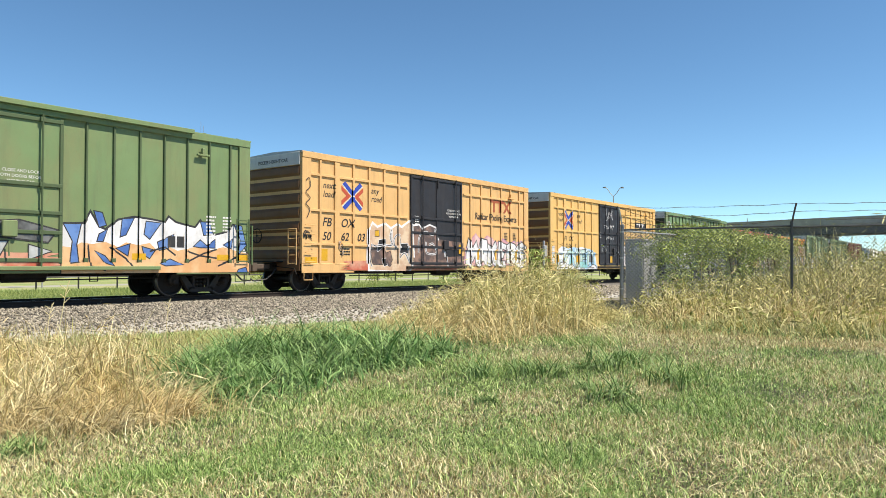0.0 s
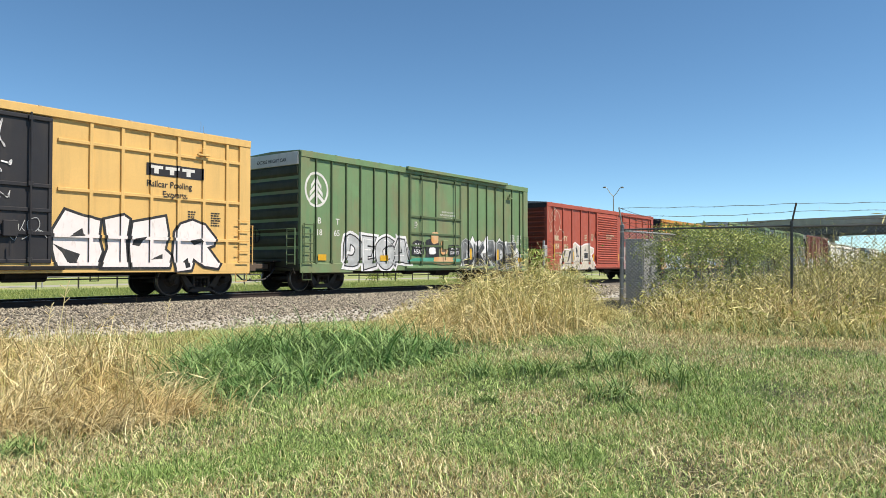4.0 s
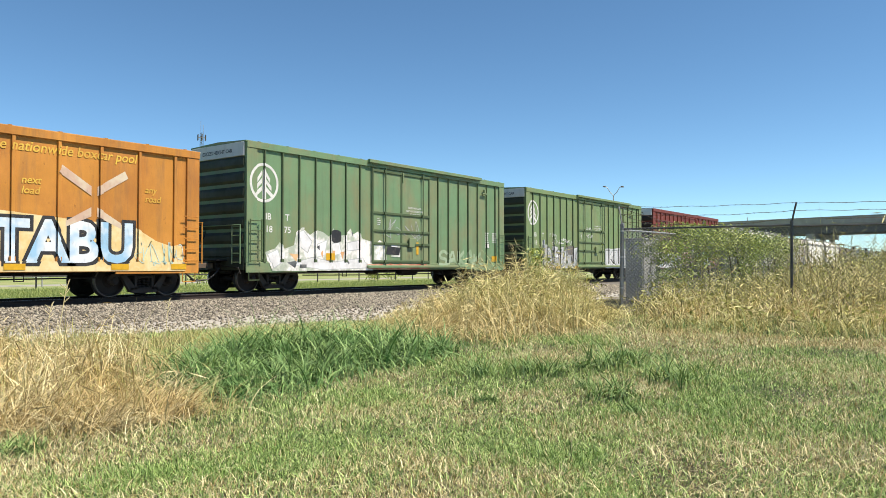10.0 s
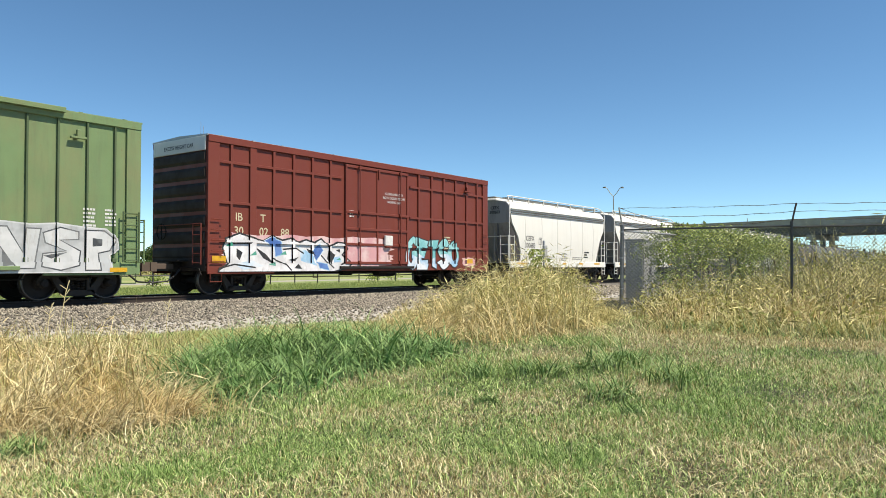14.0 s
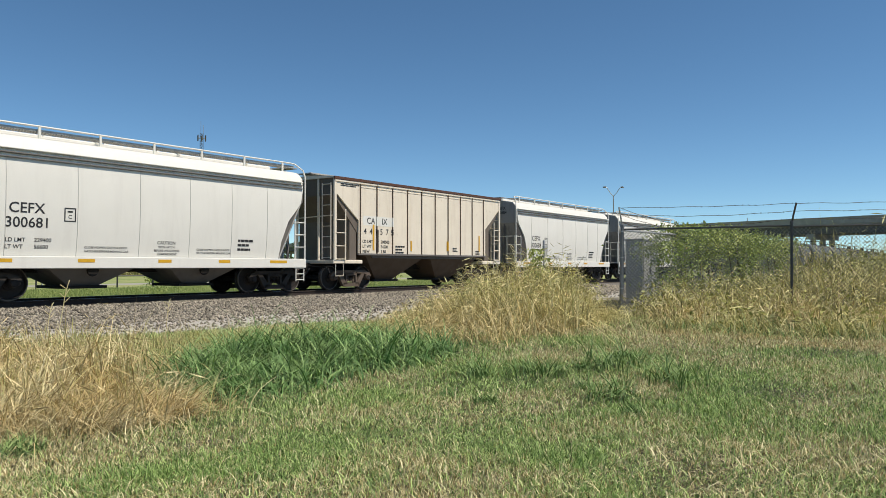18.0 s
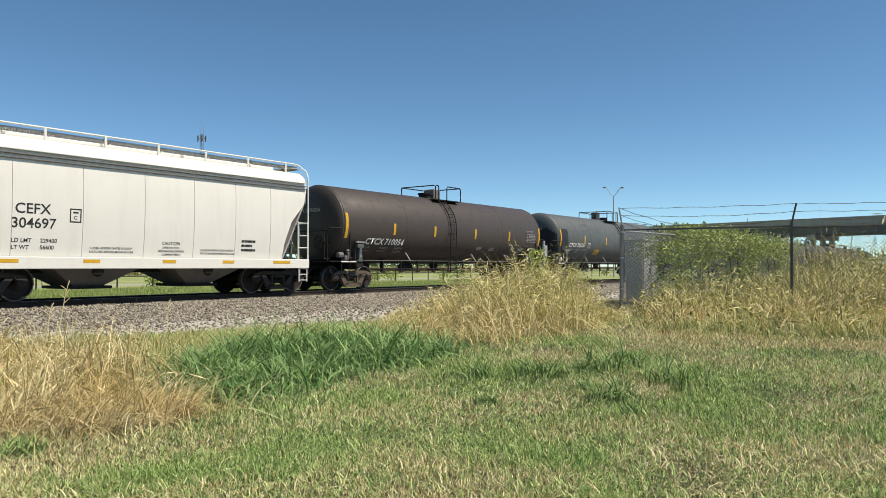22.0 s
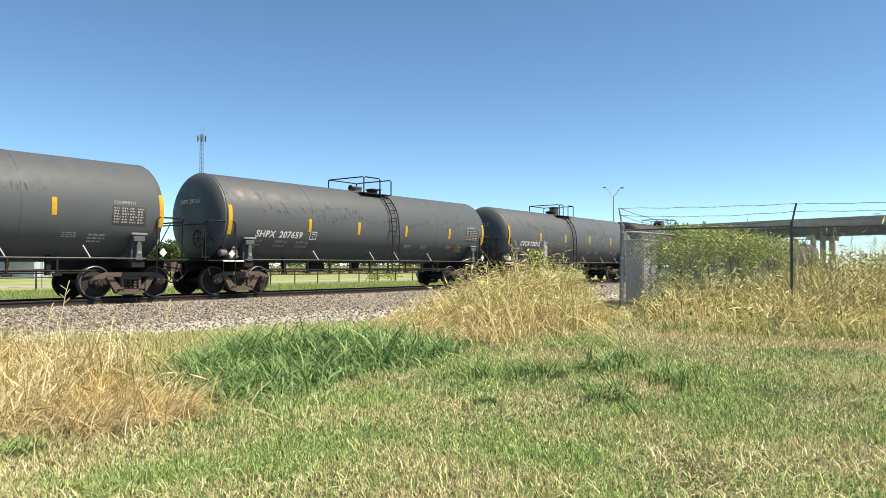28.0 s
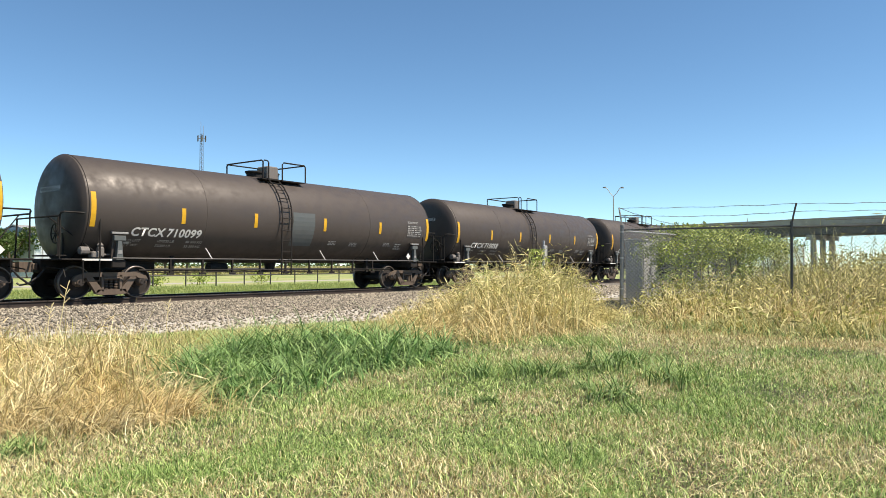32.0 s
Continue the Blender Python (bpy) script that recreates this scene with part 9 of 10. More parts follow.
# ---- ballast stones ----
def stones(n, seed):
    rng = np.random.default_rng(seed)
    x = rng.uniform(-8, 40, n)
    y = rng.uniform(9.6, 22.4, n)
    keep = (y + 0.55 * np.clip(x - 5.4, 0, 6.5) > 13.5 + rng.uniform(0, 1.2, n)) & ((y > 14.6) | (rng.random(n) < 0.35)) & (0.8 * x + 0.6 * y > 4) & (np.abs(y - 19.815) > 0.1) & (np.abs(y - 21.325) > 0.1)
    x, y = x[keep], y[keep]
    n = len(x)
    r = rng.uniform(0.022, 0.052, n)
    base = np.array([(1, 0, 0), (-1, 0, 0), (0, 1, 0), (0, -1, 0), (0, 0, 1), (0, 0, -1)], float)
    tri = np.array([(0, 2, 4), (2, 1, 4), (1, 3, 4), (3, 0, 4), (2, 0, 5), (1, 2, 5), (3, 1, 5), (0, 3, 5)])
    v = base[None] * r[:, None, None] * rng.uniform(0.6, 1.3, (n, 6, 1))
    a = rng.uniform(0, 6.28, n)
    c, s = np.cos(a)[:, None], np.sin(a)[:, None]
    v = np.stack([v[..., 0] * c - v[..., 1] * s, v[..., 0] * s + v[..., 1] * c, v[..., 2] * 0.8 + v[..., 0] * 0.3], -1)
    v += np.stack([x, y, ground_z(x, y) + 0.008], -1)[:, None]
    loops = (tri[None] + 6 * np.arange(n)[:, None, None]).ravel()
    m, nt, b = nodes("ballast_stone")
    geo = nt.nodes.new("ShaderNodeNewGeometry")
    col = blend(nt, geo.outputs["Random Per Island"], (0.05, 0.043, 0.034), (0.46, 0.412, 0.318))
    nt.links.new(col, b.inputs["Base Color"])
    b.inputs["Roughness"].default_value = 0.9
    return raw_mesh("ballast_stones", v.reshape(-1, 3), loops, np.full(8 * n, 3), m)


tagged(part("ballast_stones", stones(95000, 4), None), "loose grey and tan crushed stone beside the rails", "gravel", kind="stuff")

# ---- grass ----
def inside(poly, x, y):
    """Which points lie in a polygon."""
    hit = np.zeros(len(x), bool)
    for (x0, y0), (x1, y1) in zip(poly, poly[1:] + poly[:1]):
        cross = (y0 > y) != (y1 > y)
        with np.errstate(divide="ignore", invalid="ignore"):
            hit ^= cross & (x < (x1 - x0) * (y - y0) / (y1 - y0) + x0)
    return hit


def scatter(poly, n, rng, dens=None):
    xs, ys = [p[0] for p in poly], [p[1] for p in poly]
    out = np.zeros((0, 2))
    while len(out) < n:
        p = np.stack([rng.uniform(min(xs), max(xs), n), rng.uniform(min(ys), max(ys), n)], -1)
        keep = inside(poly, p[:, 0], p[:, 1])
        if dens is not None:
            keep &= rng.random(n) < dens(p[:, 0], p[:, 1])
        out = np.concatenate([out, p[keep]])
    return out[:n]


def blades(name, base, h, w, bend, segs, material, rng, wind=(0.0, 0.0), droop=0.0):
    """Tapered blades that bow over; base: (n, 2), h, w, bend: arrays."""
    n = len(base)
    a = rng.uniform(0, 2 * np.pi, n)
    lean = np.stack([np.cos(a) + wind[0], np.sin(a) + wind[1]], -1)
    lean /= np.linalg.norm(lean, axis=1)[:, None] + 1e-6
    face = a + rng.normal(1.57, 0.6, n)
    side = np.stack([np.cos(face), np.sin(face)], -1)
    z0 = ground_z(base[:, 0], base[:, 1]) - 0.01
    rows = []
    for k in range(segs + 1):
        t = k / segs
        out = h * bend * t ** 2
        up = h * (t - (0.35 * bend ** 2 + droop * bend) * t ** 2.2)
        c = np.stack([base[:, 0] + lean[:, 0] * out, base[:, 1] + lean[:, 1] * out, z0 + up], -1)
        if k == segs:
            rows.append(c[:, None])
        else:
            half = (w * (1 - t) ** 0.6 / 2)[:, None] * side
            d = np.concatenate([half, np.zeros((n, 1))], -1)
            rows.append(np.stack([c - d, c + d], 1))
    v = np.concatenate(rows, 1)
    per = 2 * segs + 1
    one, sizes = [], []
    for k in range(segs - 1):
        one += [2 * k, 2 * k + 1, 2 * k + 3, 2 * k + 2]
        sizes.append(4)
    one += [2 * segs - 2, 2 * segs - 1, 2 * segs]
    sizes.append(3)
    loops = (np.array(one)[None] + per * np.arange(n)[:, None]).ravel()
    return raw_mesh(name, v.reshape(-1, 3), loops, np.tile(sizes, n), material)


def lawn_blade_material():
    m, nt, p = nodes("lawn_blades")
    geo = nt.nodes.new("ShaderNodeNewGeometry")
    rnd = geo.outputs["Random Per Island"]
    patch = tex_noise(nt, 0.55, 4)
    green = blend(nt, rnd, (0.055, 0.13, 0.026), (0.64, 0.80, 0.30))
    straw = blend(nt, rnd, (0.36, 0.27, 0.10), (1.0, 0.92, 0.58))
    pick = times(nt, times(nt, rnd, 7.31), 1.0, "MODULO")
    dry = times(nt, pick, ramp(nt, patch, 0.42, 0.58, 0.10, 0.74), "LESS_THAN")
    col = blend(nt, dry, green, straw)
    nt.links.new(col, p.inputs["Base Color"])
    p.inputs["Roughness"].default_value = 0.55
    p.inputs["Specular IOR Level"].default_value = 0.3
    tr = nt.nodes.new("ShaderNodeBsdfTranslucent")
    nt.links.new(col, tr.inputs["Color"])
    mix = nt.nodes.new("ShaderNodeMixShader")
    mix.inputs[0].default_value = 0.18
    nt.links.new(p.outputs[0], mix.inputs[1])
    nt.links.new(tr.outputs[0], mix.inputs[2])
    nt.links.new(mix.outputs[0], nt.nodes["Material Output"].inputs[0])
    return m


WEED_LEAF = leaf_material("dry_olive_weed_leaves", (0.08, 0.10, 0.022), (0.66, 0.62, 0.22), (0.34, 0.35, 0.10), 1.0, 0.15)
STRAW = leaf_material("dry_tall_grass", (0.20, 0.135, 0.045), (1.0, 0.90, 0.54), (0.60, 0.46, 0.21), 1.6, 0.06)
STRAW_MID = leaf_material("bleached_dry_grass", (0.36, 0.26, 0.09), (1.0, 0.90, 0.52), (0.68, 0.54, 0.25), 1.6, 0.12)
STRAW_GREEN = leaf_material("half_dry_weeds", (0.10, 0.105, 0.022), (1.0, 0.88, 0.44), (0.44, 0.42, 0.135), 1.6, 0.10)
WEED_GREEN = leaf_material("olive_green_weeds", (0.11, 0.105, 0.03), (1.0, 0.92, 0.48), (0.56, 0.50, 0.20), 1.6, 0.10)
TALL_GREEN = leaf_material("tall_green_grass", (0.03, 0.085, 0.024), (0.46, 0.64, 0.24), (0.12, 0.25, 0.07), 3.0, 0.05)
rng = np.random.default_rng(11)



def rough(x, y, k=1.0):
    """Slow uneven swell between about -1 and 1, for clumps."""
    return (np.sin(x * 1.9 * k + 1.3 * np.sin(y * 1.1 * k)) + np.sin(y * 2.7 * k + 0.9 * np.sin(x * 2.3 * k + 2)) + 0.7 * np.sin((x + y) * 4.3 * k)) / 2.2


def stand(name, label, category, poly, n, h0, h1, w0, w1, b0, b1, segs, material, tall=None, edge=0.2, clump=0.5, wind=(0.0, 0.0), droop=0.0):
    """A stand of grass: clumped bases with a frayed edge, uneven heights."""
    base = scatter(poly, n, rng, lambda x, y: np.clip(0.62 + clump * rough(x, y, 1.6), 0.06, 1))
    base = base + rng.normal(0, edge, base.shape) * (rng.random((n, 1)) < 0.5)
    h = rng.uniform(h0, h1, n) * (1 + 0.30 * rough(base[:, 0], base[:, 1])) * (1 + 0.18 * rng.normal(size=n)).clip(0.5, 1.6)
    if tall is not None:
        h = h * tall(base[:, 0], base[:, 1])
    tagged(part(name, blades(name, base, h, rng.uniform(w0, w1, n), rng.uniform(b0, b1, n) ** 1.3, segs, material, rng, wind, droop), None), label, category, kind="stuff")


VIEW = [(1.0, 4.2), (3.4, 1.6), (4.4, -0.6), (17.0, -5.0), (17.5, 1.0), (14.8, 7.5), (12.0, 12.0), (4.5, 13.2), (-0.5, 13.4)]
n = 450000
base = scatter(VIEW, n, rng, lambda x, y: np.clip(5.5 / np.hypot(x, y), 0, 1) ** 1.5)
far = np.clip(np.hypot(base[:, 0], base[:, 1]) / 6, 1, 3)
h = rng.uniform(0.032, 0.068, n) * (1 + 0.22 * rough(base[:, 0], base[:, 1])) * far ** 0.25
LAWN = lawn_blade_material()
tagged(part("lawn_grass", blades("lawn_grass", base, h, rng.uniform(0.008, 0.0135, n) * far ** 0.6, rng.uniform(0.1, 1.05, n), 2, LAWN, rng), None), "mown lawn grass, green with straw-dry patches", "grass", kind="stuff")
n = 26000
base = scatter(VIEW, n, rng, lambda x, y: np.clip(5.5 / np.hypot(x, y), 0, 1) ** 1.2 * np.clip(0.5 + 0.6 * rough(x, y, 0.7), 0, 1))
tagged(part("lawn_grass", blades("lawn_grass", base, rng.uniform(0.07, 0.15, n), rng.uniform(0.008, 0.014, n), rng.uniform(0.6, 1.9, n), 3, LAWN, rng), None), "longer bent lawn grass in loose tufts", "grass", kind="stuff")

AROUND = [(1.0, 4.2), (3.4, 1.6), (4.4, -0.6), (17.0, -5.0), (17.0, -9.0), (-12.0, -9.0), (-12.0, 13.0), (-0.5, 13.4)]
n = 230000
base = scatter(AROUND, n, rng)
tagged(part("lawn_grass", blades("lawn_grass", base, rng.uniform(0.05, 0.10, n), rng.uniform(0.018, 0.032, n), rng.uniform(0.5, 1.6, n), 2, LAWN, rng), None), "mown lawn grass round the standpoint", "grass", kind="stuff")

DRY_LEFT = [(2.5, 7.2), (3.45, 6.35), (4.3, 6.25), (4.6, 7.2), (4.9, 9.0), (4.7, 12.4), (3.0, 13.0), (-0.5, 13.0), (0.6, 9.0)]
def left_rise(x, y):
    return 0.85 + 0.5 * np.exp(-((x - 4.2) ** 2 + (y - 7.7) ** 2) / 0.5)
stand("dry_grass", "tall straw-coloured dry grass", "grass", DRY_LEFT, 6800, 0.2, 0.72, 0.010, 0.020, 0.3, 2.0, 5, STRAW, left_rise, wind=(0.1, -0.15), edge=0.3, clump=0.9)
stand("dry_grass", "bent dry grass at the edge of the lawn", "grass", [(2.4, 7.3), (3.3, 6.1), (4.1, 5.95), (4.35, 6.6), (3.8, 7.6)], 4000, 0.15, 0.5, 0.006, 0.013, 0.7, 1.8, 4, STRAW, wind=(0.3, -0.8), edge=0.3)
stand("green_weeds", "green blades among the dry grass", "grass", DRY_LEFT, 3000, 0.2, 0.5, 0.006, 0.012, 0.2, 1.0, 4, STRAW_GREEN)

CLUMP = [(4.55, 6.5), (4.8, 6.25), (6.3, 6.3), (7.4, 6.2), (8.3, 6.0), (8.8, 6.6), (8.2, 7.7), (6.6, 8.6), (5.4, 8.6), (4.75, 7.4)]
stand("green_grass", "lush clump of tall blue-green grass", "grass", CLUMP, 8500, 0.30, 0.72, 0.012, 0.026, 0.6, 1.9, 7, TALL_GREEN, edge=0.25, clump=0.9, droop=0.22)

BACK = [(4.9, 8.8), (8.0, 7.6), (10.0, 7.8), (11.0, 9.0), (8.9, 9.8), (7.3, 10.8), (5.4, 12.8)]
stand("rough_grass", "rough half-dry grass along the gravel", "grass", BACK, 6000, 0.1, 0.36, 0.005, 0.010, 0.1, 1.0, 3, STRAW_GREEN)

EDGE = [(2.0, 13.6), (5.4, 12.9), (7.3, 10.8), (8.9, 9.8), (11.0, 9.0), (11.5, 9.7), (9.2, 10.9), (7.6, 12.0), (5.6, 14.2), (2.0, 14.6)]
stand("rough_grass", "thin half-dry grass fraying into the gravel", "grass", EDGE, 2200, 0.05, 0.28, 0.008, 0.018, 0.3, 1.6, 3, STRAW_GREEN, None, 0.5, 0.9)
stand("rough_grass", "low green weeds fraying into the gravel", "grass", EDGE, 1200, 0.05, 0.22, 0.010, 0.022, 0.3, 1.6, 3, TALL_GREEN, None, 0.6, 0.9)

DRY_MID = [(8.9, 6.5), (9.4, 6.1), (10.6, 5.8), (12.2, 5.7), (14.3, 6.4), (14.6, 8.8), (12.5, 10.5), (10.2, 9.4), (8.9, 7.7)]
GREEN_SIDE = [(11.0, 6.1), (12.3, 5.5), (14.3, 6.2), (14.6, 8.8), (12.5, 10.5), (11.2, 9.4), (10.6, 7.8)]
def rise(x, y):
    return (0.28 + 0.95 * smooth(0.90, 0.60, y / x)) * (0.30 + 0.70 * smooth(0.45, 0.52, y / x))
stand("dry_grass", "tall straw-coloured dry grass by the fence post", "grass", DRY_MID, 6000, 0.25, 0.85, 0.009, 0.018, 0.3, 2.0, 6, STRAW_MID, rise, 0.35, 0.95)
stand("green_weeds", "green weeds among the dry grass", "weeds", GREEN_SIDE, 9000, 0.25, 0.9, 0.010, 0.022, 0.2, 1.6, 5, WEED_GREEN, rise, 0.3)

n = 5000
base = scatter([(11.5, 6.0), (14.3, 6.4), (14.6, 8.8), (12.5, 9.5), (11.0, 7.5)], n, rng, lambda x, y: np.clip(0.5 + 0.6 * rough(x, y, 1.7), 0.05, 1))
z = ground_z(base[:, 0], base[:, 1]) + rng.uniform(0.1, 0.95, n) * (0.8 + 0.3 * rough(base[:, 0], base[:, 1]))
tagged(part("weed_leaves", leaves("weed_leaves", np.column_stack([base, z]), 0.035, WEED_LEAF, rng), None), "small yellow-green weed leaves among the dry grass", "weeds", kind="stuff")

PLOT = [(12.4, 4.2), (12.7, 2.5), (13.1, 1.2), (14.0, -1.5), (16.0, -5.0), (26.0, -2.0), (32.0, 5.8), (20.0, 6.1), (14.6, 6.1)]
def plot_rise(x, y):
    k = 0.40 + 0.48 * smooth(13.0, 18.0, x + 0.3 * y) + 0.72 * smooth(4.2, 2.8, y) * smooth(14.8, 16.6, x)
    return k * (1 - 0.55 * smooth(0.385, 0.415, y / x) * (x < 16))
stand("weeds", "tall tangled weeds, half green and half dry, along the fence", "weeds", PLOT, 21000, 0.3, 1.0, 0.013, 0.028, 0.1, 1.6, 5, WEED_GREEN, plot_rise, 0.35, 0.8)
stand("dry_grass", "dry bent grass among the weeds", "grass", PLOT, 2400, 0.35, 1.1, 0.014, 0.028, 0.3, 2.2, 6, STRAW, plot_rise, 0.35)
n = 15000
base = scatter(PLOT, n, rng, lambda x, y: 0.35 + 0.65 * (rough(x, y) > -0.2))
z = ground_z(base[:, 0], base[:, 1]) + rng.uniform(0.05, 0.85, n) * plot_rise(base[:, 0], base[:, 1])
tagged(part("weed_leaves", leaves("weed_leaves", np.column_stack([base, z]), 0.048, WEED_LEAF, rng), None), "broad green weed leaves behind the fence", "weeds", kind="stuff")

# low arching straw at the foot of the fence
for x, y, r, k in ((13.6, 4.5, 0.55, 1), (14.0, 2.7, 0.6, 2), (14.2, 1.3, 0.5, 3), (14.6, -0.6, 0.6, 7)):
    poly = [(x + r * (0.8 + 0.3 * math.sin(5 * a + k)) * math.cos(a), y + r * 1.3 * (0.8 + 0.3 * math.cos(3 * a + k)) * math.sin(a)) for a in (i * math.pi / 6 for i in range(12))]
    stand("dry_grass", "pale arching tussock of dry grass at the fence", "grass", poly, 600, 0.3, 0.85, 0.010, 0.020, 0.6, 2.4, 7, STRAW, None, 0.12, 0.5, (-0.5, -0.2), 0.1)
FOOT = [(12.1, 4.6), (12.5, 2.4), (13.0, 0.4), (13.8, 0.7), (13.2, 2.6), (12.9, 4.6)]
stand("green_weeds", "low green weeds at the foot of the dry grass", "weeds", FOOT, 1100, 0.10, 0.34, 0.010, 0.020, 0.4, 1.6, 5, TALL_GREEN, None, 0.35, 0.95)
stand("green_weeds", "low half-dry weeds at the foot of the dry grass", "weeds", FOOT, 2200, 0.10, 0.40, 0.010, 0.020, 0.4, 1.6, 5, WEED_GREEN, None, 0.35, 0.95)
MOWN = [(11.0, 4.5), (11.6, 1.0), (12.6, 1.2), (12.3, 4.3)]
stand("dry_lawn", "short dry straw of the mown strip", "grass", MOWN, 9000, 0.04, 0.10, 0.010, 0.020, 0.3, 1.4, 2, STRAW, None, 0.3, 0.4)
# coarse dark green patches in the lawn
GREEN_PATCH = leaf_material("coarse_lawn_grass", (0.06, 0.14, 0.03), (0.50, 0.66, 0.22), (0.20, 0.32, 0.08), 3.0, 0.1)
for k, (x, y, r) in enumerate(((3.86, 4.21, 0.7), (3.2, 4.6, 0.6), (2.7, 4.7, 0.5), (4.45, 2.49, 0.8), (8.63, 2.59, 0.9), (6.16, 2.38, 0.7), (7.69, 5.2, 0.9), (7.49, 1.87, 0.7), (5.6, 5.3, 0.6), (9.8, 1.2, 0.9), (10.2, 4.9, 0.7))):
    poly = [(x + r * (0.8 + 0.35 * math.sin(5 * a + k)) * math.cos(a), y + r * (0.8 + 0.35 * math.cos(3 * a + 2 * k)) * math.sin(a)) for a in (i * math.pi / 6 for i in range(12))]
    stand("lawn_grass", "coarse dark green patch of lawn grass", "grass", poly, 3200, 0.04, 0.10, 0.006, 0.012, 0.4, 1.8, 3, GREEN_PATCH, None, 0.4, 0.9)

for k, (x, y, r) in enumerate(((4.57, 4.04, 0.6), (8.1, 3.3, 0.6), (10.0, 1.7, 0.9), (9.77, 2.79, 0.8), (5.5, 4.7, 0.5), (8.9, 4.9, 0.6))):
    poly = [(x + r * (0.8 + 0.35 * math.sin(4 * a + k)) * math.cos(a), y + r * (0.8 + 0.35 * math.cos(5 * a + 2 * k)) * math.sin(a)) for a in (i * math.pi / 6 for i in range(12))]
    stand("dry_lawn", "straw-dry patch of the lawn", "grass", poly, 1500, 0.02, 0.07, 0.006, 0.012, 0.5, 2.0, 2, STRAW, None, 0.4, 0.9)


def tangle(label, poly, n, size, top, material, thin=0.035):
    """Broken stems that lie every way in the standing grass."""
    base = scatter(poly, n, rng, lambda x, y: np.clip(0.55 + 0.6 * rough(x, y, 1.6), 0.05, 1))
    base = base + rng.normal(0, 0.22, base.shape)
    x, y = base[:, 0], base[:, 1]
    z = ground_z(x, y) + 0.02 + rng.random(n) ** 1.8 * top(x, y) * (0.95 + 0.5 * rough(x, y, 1.9))
    tagged(part("grass_tangle", leaves("grass_tangle", np.column_stack([x, y, z]), size, material, rng, 0.35, thin), None), label, "grass", kind="stuff")


tangle("tangle of broken straw in the dry grass", DRY_LEFT, 7000, 0.11, lambda x, y: 0.5 * left_rise(x, y), STRAW, 0.05)
tangle("tangle of broken straw by the fence post", DRY_MID, 4500, 0.11, lambda x, y: 0.8 * rise(x, y), STRAW_MID, 0.06)
tangle("tangle of half-dry stems by the fence post", GREEN_SIDE, 7000, 0.10, lambda x, y: 0.85 * rise(x, y), WEED_GREEN, 0.08)
tangle("tangle of dry stems along the fence", PLOT, 1800, 0.15, lambda x, y: 0.95 * plot_rise(x, y), STRAW, 0.05)
tangle("tangle of half-green stems along the fence", PLOT, 9000, 0.11, lambda x, y: 1.0 * plot_rise(x, y), WEED_GREEN, 0.10)

# meadow behind the track
MEADOW = [(2, 24.5), (60, 24.5), (85, 44), (16, 44)]
n = 60000
base = scatter(MEADOW, n, rng, lambda x, y: np.clip(26 / np.hypot(x, y), 0, 1) ** 1.5)
MEADOW_MAT = leaf_material("meadow_grass", (0.11, 0.20, 0.04), (0.44, 0.48, 0.18), (0.24, 0.31, 0.10), 0.3)
tagged(part("meadow_grass", blades("meadow_grass", base, rng.uniform(0.1, 0.3, n), np.full(n, 0.03), rng.uniform(0.1, 0.9, n), 2, MEADOW_MAT, rng), None), "green meadow grass behind the track", "grass", kind="stuff")

# single stalks and weed tufts
for x, y, hh, lean in ((3.55, 7.6, 1.28, 0.12), (2.62, 8.3, 0.95, 0.1), (5.3, 8.4, 0.9, 0.05), (8.6, 6.6, 0.9, -0.1), (3.9, 8.6, 0.95, 0.08), (11.6, 6.4, 1.2, -0.2), (12.9, 6.9, 1.2, 0.15), (13.4, 6.6, 1.1, -0.1)):
    z = float(ground_z(np.array(x), np.array(y)))
    root = thing("grass_stalk", "single tall dry grass stalk with a thin seed head", "grass stalk", "grass stalks", at=(x, y, z))
    part("stem", Shape().tube([(0, 0, -0.02), (lean * 0.3, 0, hh * 0.5), (lean, 0, hh * 0.9), (lean * 1.3, 0, hh)], 0.0045, 4), STRAW, root)
    for k in range(5):
        zz = hh * (0.82 + 0.035 * k)
        part("seed_spray", Shape().tube([(lean * (0.9 + 0.07 * k), 0, zz), (lean + 0.05 * (-1) ** k, 0.02, zz + 0.05)], 0.004, 3), STRAW, root)
TUFT = leaf_material("coarse_weed_blades", (0.05, 0.12, 0.03), (0.42, 0.55, 0.20), (0.14, 0.25, 0.07), 4.0, 0.06)
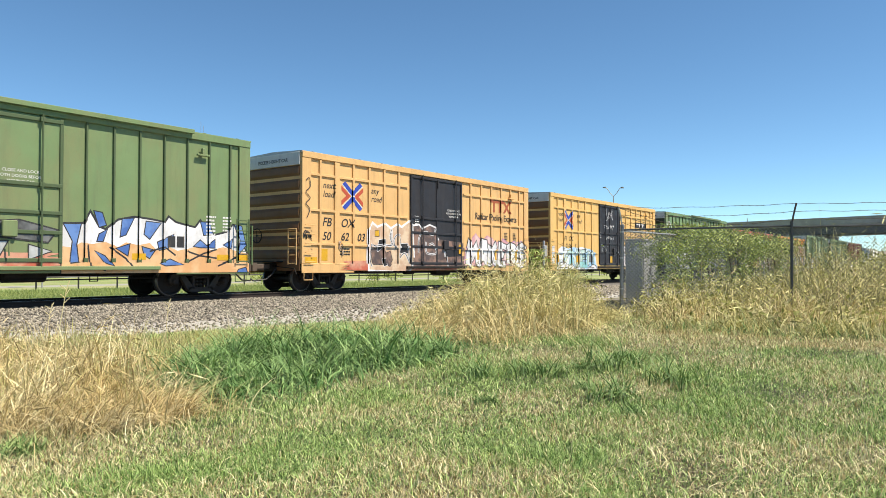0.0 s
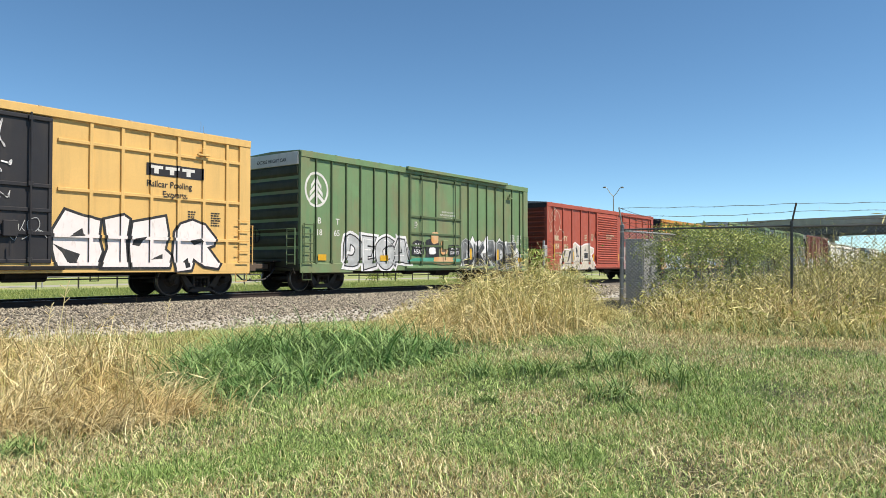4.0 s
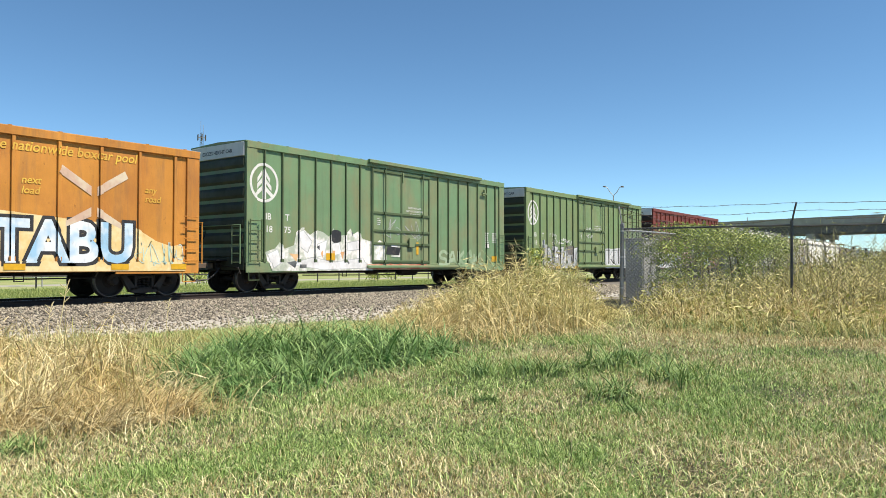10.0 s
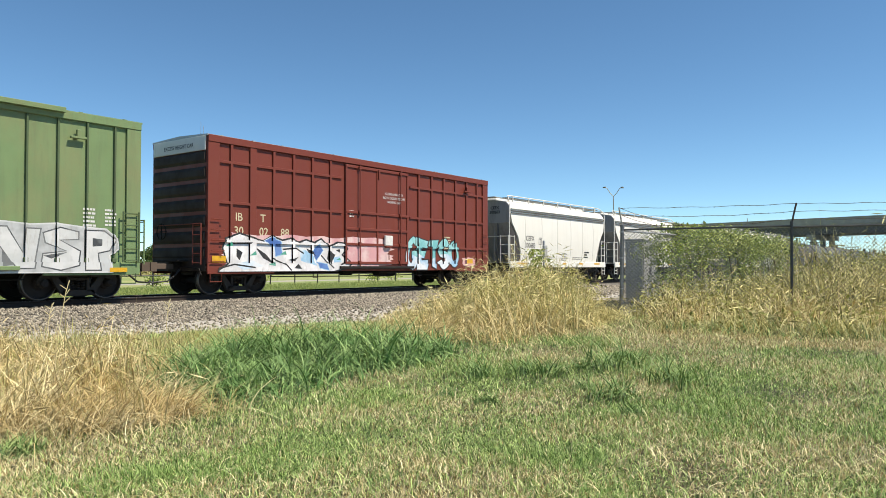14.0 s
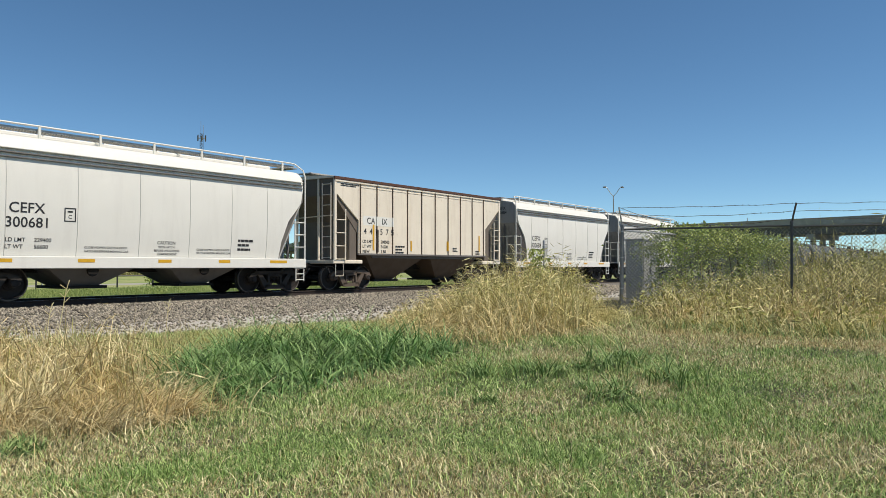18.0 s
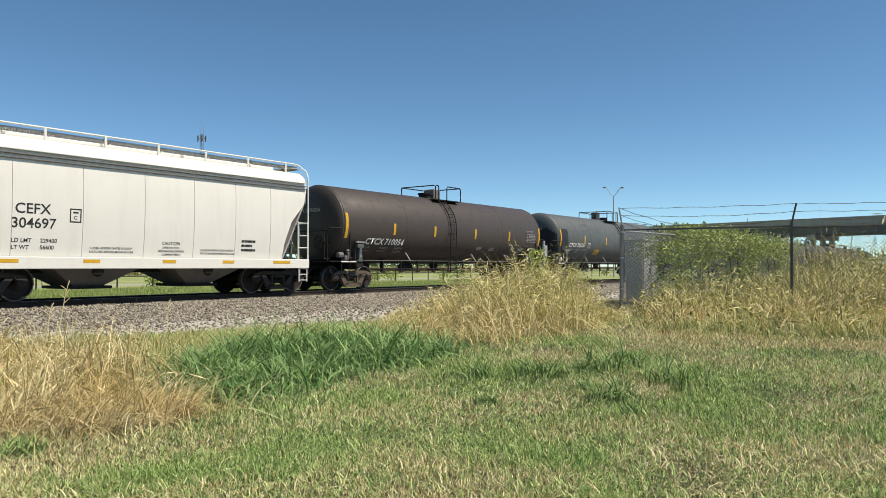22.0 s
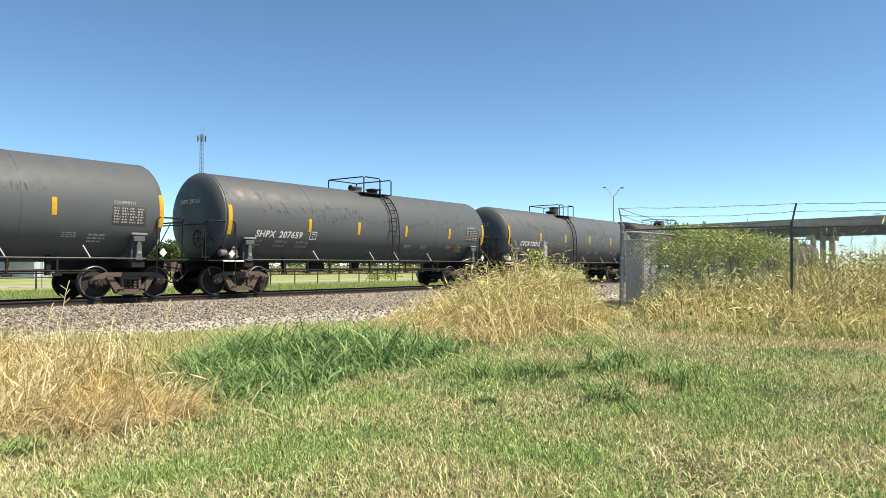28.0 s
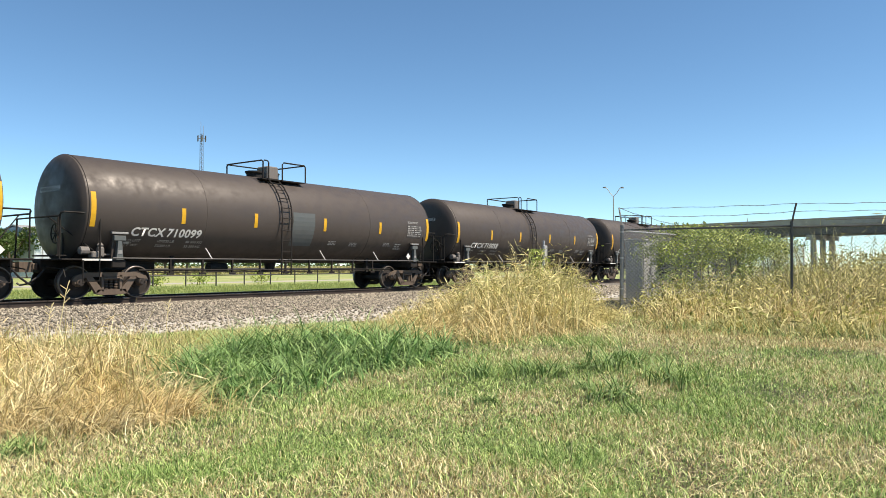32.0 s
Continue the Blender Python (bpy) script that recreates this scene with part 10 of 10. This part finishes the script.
for k, (x, y, s) in enumerate(((8.62, 3.75, 0.5), (7.7, 4.35, 0.42), (8.1, 2.85, 0.44), (7.0, 3.1, 0.36), (7.2, 4.9, 0.34), (2.6, 6.2, 0.2), (7.6, 3.3, 0.14), (9.4, 3.9, 0.16), (6.2, 4.6, 0.12), (6.14, 4.07, 0.16), (7.3, 3.52, 0.18), (6.55, 2.69, 0.15), (8.31, 4.0, 0.2), (2.61, 6.05, 0.14))):
    r2 = np.random.default_rng(60 + k)
    n = 110
    base = np.stack([x + r2.normal(0, 0.4 * s, n), y + r2.normal(0, 0.4 * s, n)], -1)
    tagged(part("weed_tuft", blades("weed_tuft", base, r2.uniform(0.5, 1.1, n) * s, r2.uniform(0.011, 0.021, n), r2.uniform(0.5, 1.6, n), 5, TUFT, r2), None), "coarse green weed tuft standing out of the lawn", "weed", "weed tufts")

# bushy sapling in front of the fence post
sap = thing("sapling", "small bright green sapling among dry grass", "sapling", at=(13.4, 7.6, 0.4))
part("stem", Shape().tube([(0, 0, 0), (0.02, 0, 0.7), (0.0, 0.03, 1.25)], 0.012, 5), BARK, sap)
r2 = np.random.default_rng(77)
d = np.stack([r2.normal(0, 0.11, 420), r2.normal(0, 0.11, 420), r2.uniform(0.5, 1.45, 420)], -1)
tagged(part("leaves", leaves("leaves", d, 0.05, VINE, r2), VINE, sap), kind="stuff")


def motions():
    """The train rolls past; each wheelset turns while its car is near."""
    R = 0.457
    for car, middle in TRAIN:
        home = middle - 14.31
        walk(car, [(t, pose(home - travelled(t), TRACK_Y, RAIL_Z)) for t in range(33)])
        for tr in [o for o in car.children if o.name.startswith("truck")]:
            for w in [o for o in tr.children if o.name.startswith("wheelset")]:
                x0 = home + tr.location.x + w.location.x
                seen = [k for k in range(0, 961, 2) if -19 < x0 - travelled(k / 30) < 62]
                if not seen:
                    continue
                ks = sorted({0, *seen, 960})
                rows = []
                for k in ks:
                    s = travelled(min(max(k, seen[0]), seen[-1]) / 30)
                    rows.append((k / 30, Matrix.Translation(w.location) @ Matrix.Rotation(-(s / R) % (2 * math.pi), 4, "Y")))
                walk(w, rows)


motions()
